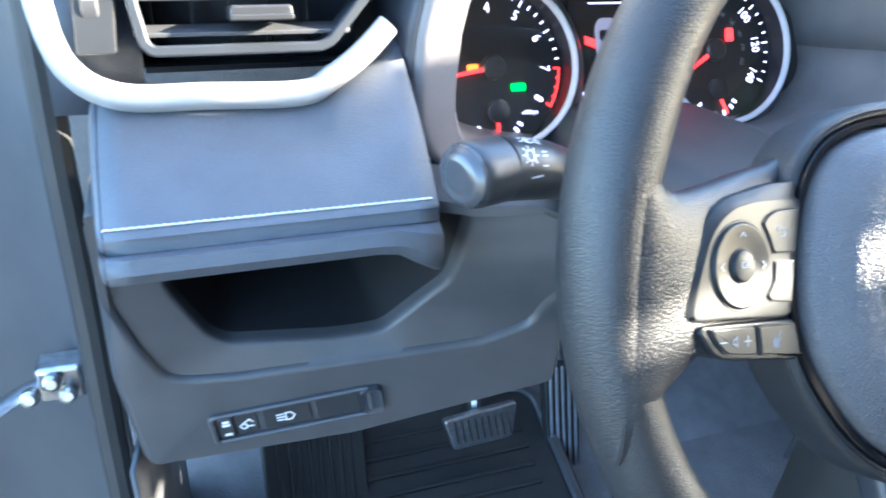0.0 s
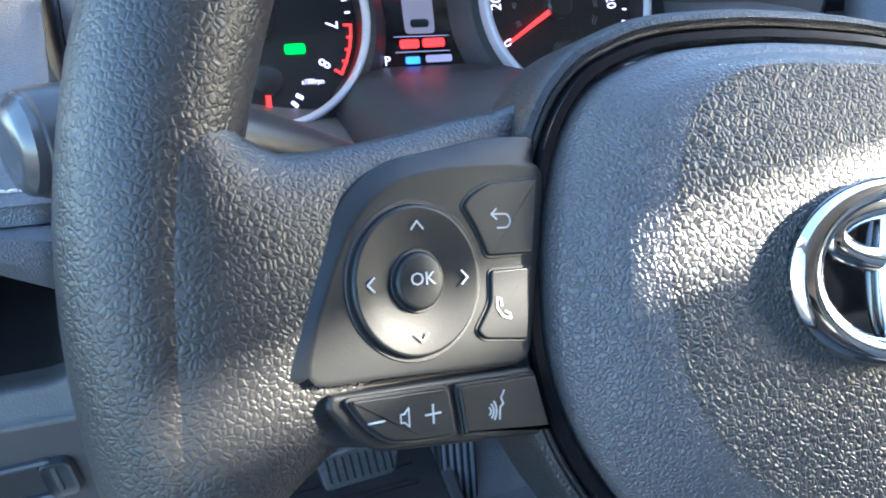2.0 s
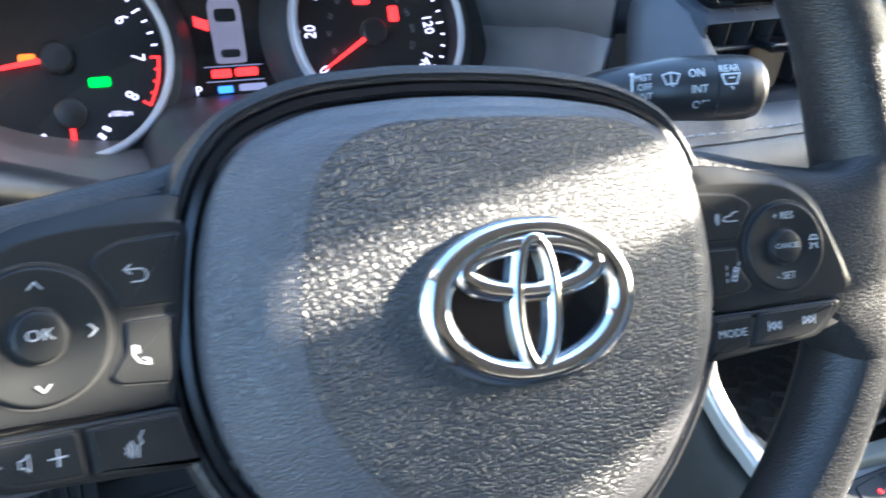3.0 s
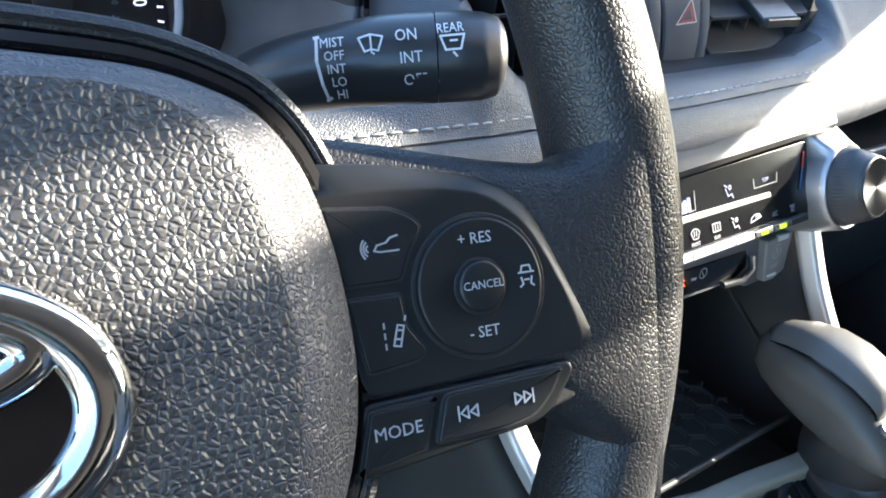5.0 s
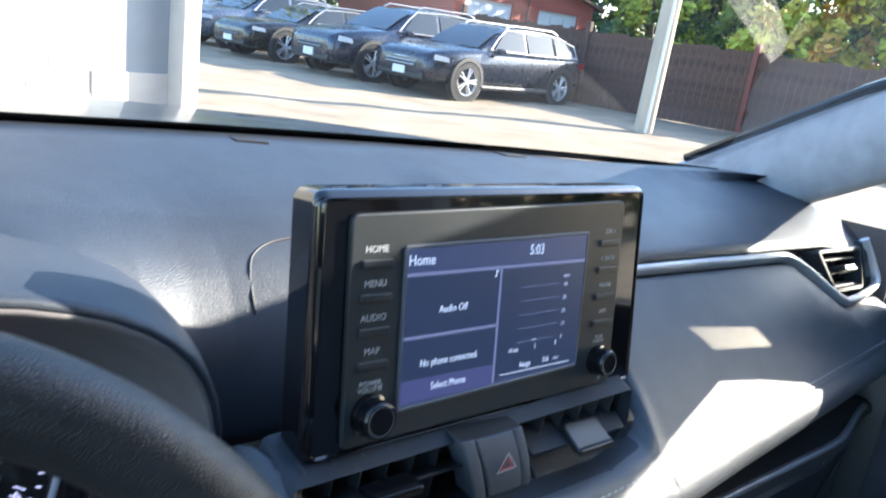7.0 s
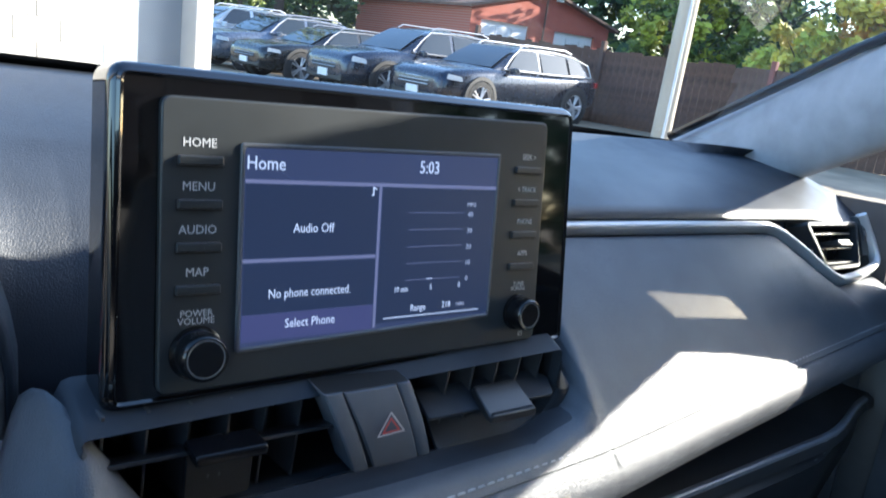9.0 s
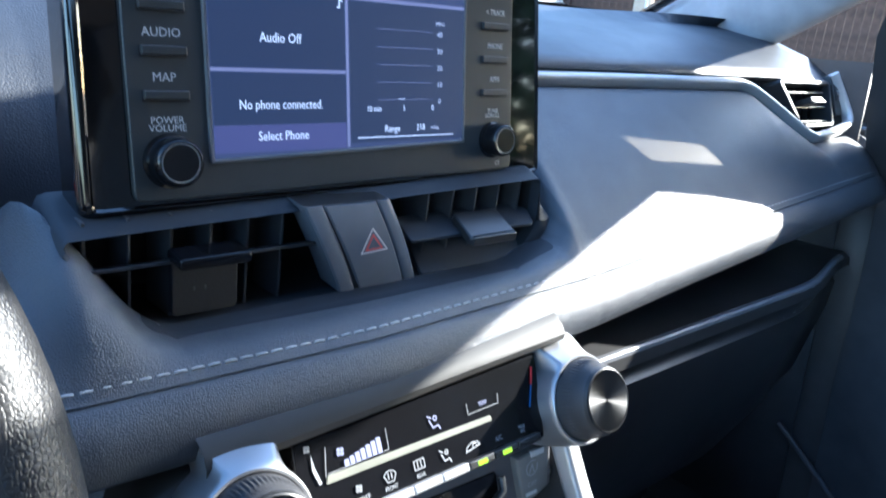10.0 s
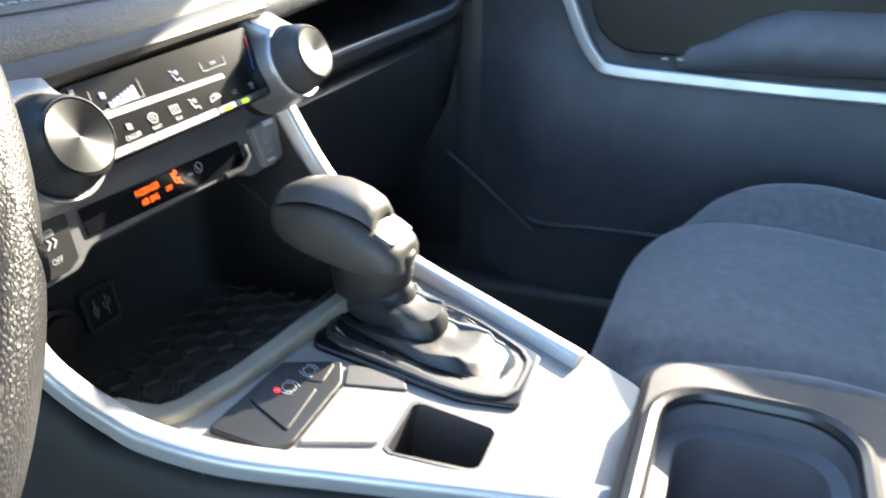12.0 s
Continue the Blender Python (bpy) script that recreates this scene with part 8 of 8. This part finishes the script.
for a, b in zip(pts, pts[1:]):
    n = int((b - a).length / 0.15)
    right = (a - b).normalized()
    for k in range(n):
        p = a.lerp(b, (k + 0.5) / n)
        ob = new("board", me_f)
        ob.parent = fence
        ob.matrix_parent_inverse = fence.matrix_basis.inverted()
        ob.matrix_basis = frame_of((p.x, p.y, GZ), (b - a), (0, 0, 1)) @ Matrix.Rotation(math.pi, 4, "Y") @ Matrix.Diagonal((1, 1 + random.uniform(-0.02, 0.02), 1, 1))
    for h in (0.4, 1.4):
        part("rail", tube([(a.x + 0.05, a.y, GZ + h), (b.x + 0.05, b.y, GZ + h)], 0.04, 6), FENCEWOOD, fence)
    part("post", block(0.11, 0.11, 1.85, 0.01, Matrix.Translation((a.x, a.y, GZ))), material("rusty_post", (0.20, 0.07, 0.05), 0.8) if a == pts[2] else FENCEWOOD, fence)
POLE = material("weathered_pole", (0.46, 0.40, 0.31), 0.85, grain=0.7, grain_size=0.01, vary=0.15, vary_size=0.3, stretch=(1, 1, 0.2))
pole = thing("utility_pole", (11.74, 8.22, GZ), "weathered pale grey wooden utility pole in the yard", "pole")
part("shaft", tube([(11.74, 8.22, GZ - 0.2), (11.78, 8.20, 4.0), (11.82, 8.18, 9.0)], [0.17, 0.155, 0.13], 16), POLE, pole)
part("guard", tube([(11.63, 8.09, GZ), (11.67, 8.07, 3.2)], 0.025, 8), WHITEDOOR, pole)

# ---- parked cars ----
TYRE = material("tyre", (0.015, 0.015, 0.015), 0.8)
TINT = material("tinted_glass", (0.012, 0.016, 0.018), 0.05, coat=0.3)
LIGHTLENS = material("lamp_lens", (0.6, 0.62, 0.64), 0.1, coat=0.5)
REDLENS = material("red_lens", (0.35, 0.01, 0.01), 0.15)
LINING = material("black_cladding", (0.02, 0.02, 0.02), 0.6)


def parked_car(x, y, head, paint, label, size=1.0, tall=1.0, bar=SILVER):
    """A parked sport utility car; x runs from tail to nose, the front axle over the place given."""
    car = thing("parked_car", (x, y, GZ), label, "car", "parked cars")
    m = Matrix.Translation((x, y, GZ)) @ Matrix.Rotation(head, 4, "Z") @ Matrix.Diagonal((size, size, size, 1)) @ Matrix.Translation((-1.40, 0, 0))
    secs = []
    for px, wl, zb, zs, zt in ((2.30, 0.60, 0.42, 0.62, 0.72), (2.24, 0.78, 0.30, 0.70, 0.84), (2.05, 0.88, 0.26, 0.80, 0.94), (1.60, 0.92, 0.26, 0.88, 1.02), (1.05, 0.93, 0.26, 0.92, 1.08), (0.3, 0.93, 0.25, 0.94, 1.06), (-0.8, 0.93, 0.25, 0.96, 1.07), (-1.7, 0.92, 0.27, 1.00, 1.09), (-2.15, 0.88, 0.34, 1.00, 1.08), (-2.30, 0.76, 0.48, 0.96, 1.04)):
        half = [(0.0, zb), (wl * 0.82, zb), (wl * 0.97, zb + 0.10), (wl, (zb + zs) / 2), (wl * 0.985, zs), (wl * 0.90, zt - 0.02), (wl * 0.72, zt), (0.0, zt + 0.02)]
        secs.append([(px, w, z) for w, z in half] + [(px, -w, z) for w, z in reversed(half[1:-1])])
    part("body", lofted(secs, ring=True, caps=True, m=m), paint, car, smooth=50)
    cab = []
    for px, zt, w in ((1.02, 1.06, 0.78), (0.62, 1.34, 0.70), (0.25, 1.56, 0.64), (-0.3, 1.64, 0.63), (-1.0, 1.64, 0.62), (-1.65, 1.58, 0.60), (-2.02, 1.36, 0.62), (-2.20, 1.08, 0.70)):
        half = [(0.0, 1.0), (0.84, 1.0), (0.83, min(zt, 1.08)), (w + (0.83 - w) * 0.5, 1.06 + (zt - 1.06) * 0.5), (w, zt - 0.02), (w * 0.85, zt), (0, zt + 0.015)]
        cab.append([(px, a, z) for a, z in half] + [(px, -a, z) for a, z in reversed(half[1:-1])])
    part("roof", lofted(cab, ring=True, caps=True, m=m), paint, car, smooth=50)
    for s in (-1, 1):
        for x0, x1, tip in ((0.66, -0.28, 0.42), (-0.38, -1.20, 0.0), (-1.28, -1.86, -0.30)):
            q = [(x0, 1.10), (x1, 1.10), (x1 + (0.22 if tip < 0 else 0), 1.54 if tip >= 0 else 1.50), (x0 - tip if tip > 0 else x0, 1.55)]
            w = lambda z: (0.845 - (z - 1.08) * 0.42) * s
            pane = part("side_window", lofted([[(px, w(z) + s * 0.010, z) for px, z in q[:2]], [(px, w(z) + s * 0.018, z) for px, z in (q[3], q[2])]], m=m), TINT, car)
        strip([m @ Vector((px, s * (0.845 - (z - 1.08) * 0.42 + 0.02), z)) for px, z in ((0.78, 1.10), (0.50, 1.36), (0.22, 1.56), (-0.6, 1.60), (-1.4, 1.56), (-1.95, 1.40), (-1.98, 1.12), (-0.6, 1.085), (0.78, 1.09))], 0.02, 0.035, "window_trim", bar, car, r=0.005)
        part("roof_rail", tube([m @ Vector((px, s * 0.58, z)) for px, z in ((0.15, 1.60), (0.0, 1.68), (-1.3, 1.69), (-1.5, 1.62))], 0.022, 6), bar, car)
        part("headlight", slab(rounded([(0, 0), (0.30, 0.04), (0.28, 0.15), (0.02, 0.10)], 0.02), 0.02, -0.05, 0.01, m=m @ frame_of((2.12, s * 0.78, 0.72), (-0.75, s * 0.5, 0.05), (0, 0, 1)) if s < 0 else m @ frame_of((1.92, s * 0.93, 0.73), (0.75, -s * 0.5, -0.05), (0, 0, 1))), LIGHTLENS, car)
        part("tail_light", slab(rrect(0.26, 0.14, 0.03, 3), 0.02, -0.05, 0.01, m=m @ frame_of((-2.16, s * 0.82, 0.95), (s * 0.35, 0.9, 0), (0, 0, 1)) @ (Matrix.Identity(4) if s < 0 else Matrix.Rotation(math.pi, 4, "Y"))), REDLENS, car)
        part("mirror", block(0.10, 0.20, 0.13, 0.03, m @ Matrix.Translation((0.62, s * 0.98, 1.02))), paint, car)
        part("sill_cladding", tube([m @ Vector((px, s * 0.92, 0.27)) for px in (1.0, -1.0)], 0.05, 6), LINING, car)
        for ax in (1.40, -1.42):
            part("wheel_arch", lathe([(0.36, -0.03), (0.43, -0.02), (0.43, 0.02), (0.36, 0.025)], 28, m=m @ frame_of((ax, s * 0.925, 0.37), (1, 0, 0), (0, 0, 1)) @ (Matrix.Identity(4) if s < 0 else Matrix.Rotation(math.pi, 4, "Y")), caps=False), LINING, car)
            wm2 = m @ frame_of((ax, s * 0.86, 0.36), (1, 0, 0), (0, 0, 1)) @ (Matrix.Identity(4) if s < 0 else Matrix.Rotation(math.pi, 4, "Y"))
            wh = part("wheel", lathe([(0.25, -0.16), (0.35, -0.16), (0.365, -0.12), (0.365, 0.05), (0.35, 0.085), (0.262, 0.09), (0.25, 0.06)], 32, m=wm2, caps=False), TYRE, car, "black tyre")
            rim = part("rim", lathe([(0.262, 0.088), (0.25, 0.085), (0.24, 0.05), (0.235, 0.0), (0.05, 0.0)], 28, m=wm2, caps=False), BRUSHED, wh)
            bm = bmesh.new()
            for k in range(5):
                for d in (-9, 9):
                    a = radians(72 * k + d)
                    tube([wm2 @ Vector((0.04 * math.cos(a), 0.04 * math.sin(a), 0.07)), wm2 @ Vector((0.25 * math.cos(a), 0.25 * math.sin(a), 0.075))], 0.018, 5, bm=bm)
            lathe([(0.06, 0.03), (0.06, 0.08), (0.0001, 0.085)], 14, m=wm2, bm=bm, caps=False)
            lathe([(0.235, 0.06), (0.262, 0.092), (0.25, 0.06)], 28, m=wm2, bm=bm, caps=False)
            part("spokes", bm, SILVER, wh, "silver alloy spokes")
    part("windscreen", lofted([[(0.99, 0.70 * f, 1.09), (0.66, 0.66 * f, 1.335), (0.30, 0.60 * f, 1.555)] for f in (-1, -0.5, 0, 0.5, 1)], m=m @ Matrix.Translation((0.012, 0, 0.012))), TINT, car)
    part("grille", slab(rounded([(-0.42, -0.13), (0.42, -0.13), (0.50, 0.10), (-0.50, 0.10)], 0.03), 0.03, -0.05, 0.01, m=m @ frame_of((2.265, 0, 0.66), (0, 1, 0), (-0.2, 0, 1))), LINING, car, "dark grille")
    for k in range(3):
        part("grille_bar", tube([m @ Vector((2.31 - 0.015 * k, -0.42, 0.58 + 0.07 * k)), m @ Vector((2.33 - 0.015 * k, 0, 0.58 + 0.07 * k)), m @ Vector((2.31 - 0.015 * k, 0.42, 0.58 + 0.07 * k))], 0.013, 6), bar, car)
    part("bumper", slab(rrect(1.30, 0.14, 0.04, 3), 0.04, -0.06, 0.02, m=m @ frame_of((2.25, 0, 0.38), (0, 1, 0), (0, 0, 1))), LINING, car)
    part("plate", slab(rrect(0.34, 0.16, 0.01, 2), 0.055, 0.0, 0.004, m=m @ frame_of((2.27, 0, 0.44), (0, 1, 0), (0, 0, 1))), WHITEDOOR, car)
    # the upper works take the height of this kind of car
    mi = m.inverted()
    for ch in car.children:
        if ch.name.split(".")[0] not in ("wheel", "wheel_arch"):
            for v in ch.data.vertices:
                q = mi @ v.co
                if q.z > 0.35:
                    q.z = 0.35 + (q.z - 0.35) * 0.85 * tall
                    v.co = m @ q
    return car


def car_paint(name, c, metal=0.5):
    return material(name, c, 0.28, metal=metal, coat=0.6, vary=0.02)


NAVY, BLACKP, GREYP, WHITEP = car_paint("navy_paint", (0.012, 0.018, 0.035)), car_paint("black_paint", (0.010, 0.011, 0.013)), car_paint("slate_paint", (0.10, 0.12, 0.16)), car_paint("white_paint", (0.62, 0.63, 0.64), 0.1)
HEAD = math.atan2(-0.24, -2.83)
parked_car(9.82, 11.08 + 0.86, HEAD, NAVY, "dark navy sport utility car with bright roof rails", 1.0, 1.0)
parked_car(9.13, 13.18 + 0.9, HEAD - 0.03, car_paint("dark_blue_paint", (0.016, 0.024, 0.045)), "dark blue sport utility car with a chrome grille", 1.03, 1.06, EDGEGREY)
parked_car(8.40, 15.6 + 0.9, HEAD + 0.02, BLACKP, "black low estate car in the row", 0.98, 0.90, EDGEGREY)
parked_car(8.30, 18.2 + 0.9, HEAD, GREYP, "slate blue sport utility car in the row", 1.0, 1.02, EDGEGREY)
parked_car(8.10, 21.3 + 0.9, HEAD, WHITEP, "white sport utility car at the far end", 1.02, 1.08)

# ---- trees behind the yard ----


def leaf_mat(name, c):
    m = material(name, c, 0.6, vary=0.35, vary_size=0.6)
    b = m.node_tree.nodes["Principled BSDF"]
    b.inputs["Subsurface Weight"].default_value = 0.0
    return m


LEAVES = [leaf_mat("leaf_dark_green", (0.045, 0.075, 0.018)), leaf_mat("leaf_green", (0.15, 0.19, 0.025)), leaf_mat("leaf_bright_green", (0.36, 0.38, 0.035)), leaf_mat("leaf_yellow", (0.50, 0.41, 0.04)), leaf_mat("leaf_orange", (0.55, 0.30, 0.04))]
BARK = material("bark", (0.09, 0.07, 0.055), 0.9, grain=0.8, grain_size=0.03)


def tree(x, y, h, w, mats, label, seed, low=0.2):
    rnd = random.Random(seed)
    t = thing("tree", (x, y, GZ), label, "tree", "trees behind the yard")
    limbs = []
    bm = tube([(x, y, GZ - 0.2), (x + 0.1, y, GZ + h * 0.3), (x + rnd.uniform(-0.3, 0.3), y + 0.1, GZ + h * 0.75)], [0.16 * h / 6, 0.12 * h / 6, 0.03], 8)
    for k in range(9):
        a, f = rnd.uniform(0, 6.28), rnd.uniform(0.25, 0.8)
        s = Vector((x + 0.1, y, GZ + h * f * 0.75))
        e = s + Vector((math.cos(a) * w * rnd.uniform(0.5, 0.9), math.sin(a) * w * rnd.uniform(0.5, 0.9), h * rnd.uniform(0.10, 0.28)))
        limbs.append(e)
        tube([s, s.lerp(e, 0.5) + Vector((0, 0, 0.1)), e], [0.05 * h / 6, 0.035 * h / 6, 0.012], 6, bm=bm)
    part("trunk", bm, BARK, t)
    clumps = []
    for k in range(46):
        a, f = rnd.uniform(0, 6.28), rnd.uniform(low, 1.0)
        r = w * (0.35 + 0.65 * math.sin(math.pi * min(1, 0.15 + 0.85 * f))) * math.sqrt(rnd.random()) * rnd.uniform(0.8, 1.15)
        clumps.append((Vector((x + r * math.cos(a), y + r * math.sin(a), GZ + h * f)), rnd.uniform(0.35, 0.85) * w * 0.36))
    for mi, mt in enumerate(mats):
        verts, faces = [], []
        for ci, (c, r) in enumerate(clumps):
            if ci % len(mats) != mi:
                continue
            for k in range(64):
                d = Vector((rnd.gauss(0, 1), rnd.gauss(0, 1), rnd.gauss(0, 0.8)))
                p = c + d.normalized() * r * rnd.uniform(0.55, 1.1)
                u = Vector((rnd.gauss(0, 1), rnd.gauss(0, 1), rnd.gauss(0, 1))).normalized() * rnd.uniform(0.09, 0.20)
                v = u.orthogonal().normalized() * u.length * 0.6
                n = len(verts)
                verts += [p - u, p + v, p + u, p - v]
                faces.append((n, n + 1, n + 2, n + 3))
        me = bpy.data.meshes.new("crown")
        me.from_pydata(verts, [], faces)
        ob = link("crown", me, mt, t, smooth=0)
        ob["kind"] = "stuff"
    return t


DG, GR, BG, YE, ORG = LEAVES
for i, (x, y, h, w, mats, lab) in enumerate([
        (13.5, 31.0, 9.5, 3.2, (DG, GR), "tall dark green tree behind the garage"), (17.5, 36.0, 11.0, 3.6, (DG, DG, GR), "tall dark green tree behind the garage"), (21.5, 40.0, 11.5, 3.8, (DG, GR), "tall dark green tree behind the garage"),
        (27.0, 41.0, 11.0, 4.0, (DG, GR), "tall dark green tree behind the garage"), (10.0, 33.0, 10.0, 3.4, (DG, GR), "tall dark green tree behind the garage"), (33.5, 33.0, 10.0, 3.4, (DG, GR), "tall dark green tree behind the garage"),
        (31.5, 22.5, 8.5, 2.8, (DG, GR, GR), "dense green tree beside the garage"), (28.5, 21.0, 7.0, 1.9, (GR, BG), "narrow tree with bright green leaves"), (24.5, 17.2, 7.5, 1.5, (BG, BG, GR), "slender tree with bright green leaves"),
        (27.5, 18.0, 6.8, 2.2, (DG, GR), "dense green tree beyond the fence"), (26.5, 14.8, 6.0, 2.3, (GR, DG), "green tree behind the fence"), (24.0, 12.6, 3.6, 1.6, (YE, BG), "low tree turning yellow behind the fence"),
        (24.5, 11.2, 4.2, 1.5, (YE, ORG, YE), "small tree with yellow and orange leaves"), (27.0, 11.5, 6.2, 2.4, (GR, BG), "green tree behind the fence"), (25.0, 9.3, 4.6, 1.8, (YE, BG), "yellowing tree behind the fence"),
        (27.0, 8.2, 5.2, 2.2, (BG, GR), "bright green tree behind the fence"), (25.5, 6.2, 4.2, 1.9, (YE, GR), "yellowing tree behind the fence"), (28.0, 4.5, 4.8, 2.3, (GR, BG), "green tree behind the fence"),
        (33.0, 14.5, 8.5, 3.2, (DG, GR), "tall green tree beyond the yard"), (35.0, 9.0, 7.0, 3.2, (DG, GR), "tall green tree beyond the yard"), (29.5, 0.5, 5.0, 2.6, (GR, YE), "green tree behind the fence")]):
    tree(x, y, h, w, mats, lab, 100 + i, 0.12)

# ---- woods that close the distance ----
rnd = random.Random(77)
for mt, lo_a, hi_a, count in ((DG, 12, 84, 9000), (GR, 12, 84, 5000), (BG, 8, 40, 1500), (DG, -105, -27, 12000)):
    verts, faces = [], []
    for k in range(count):
        a = radians(rnd.uniform(lo_a, hi_a))
        top = 12 + 3.0 * math.sin(a * 9) + 2.0 * math.sin(a * 23 + 1) + 1.2 * math.sin(a * 51)
        if a < radians(30):
            top *= 0.62
        r = rnd.uniform(44, 52)
        if hi_a < 0:
            # unseen nearer trees added behind the car, off the sun's side, to darken reflections
            r, top = r - 19, 15.5 + 1.2 * math.sin(a * 23) + 0.8 * math.sin(a * 51)
        p = Vector((r * math.cos(a), r * math.sin(a), GZ + top * rnd.random() ** 0.8))
        u = Vector((rnd.gauss(0, 1), rnd.gauss(0, 1), rnd.gauss(0, 1))).normalized() * rnd.uniform(0.3, 0.75)
        v = u.orthogonal().normalized() * u.length * 0.6
        n = len(verts)
        verts += [p - u, p + v, p + u, p - v]
        faces.append((n, n + 1, n + 2, n + 3))
    me = bpy.data.meshes.new("far_woods")
    me.from_pydata(verts, [], faces)
    ob = link("far_woods", me, mt, None, smooth=0)
    tagged(ob, "dense green woods round the yard, unseen part added to darken reflections", "woods", kind="stuff")
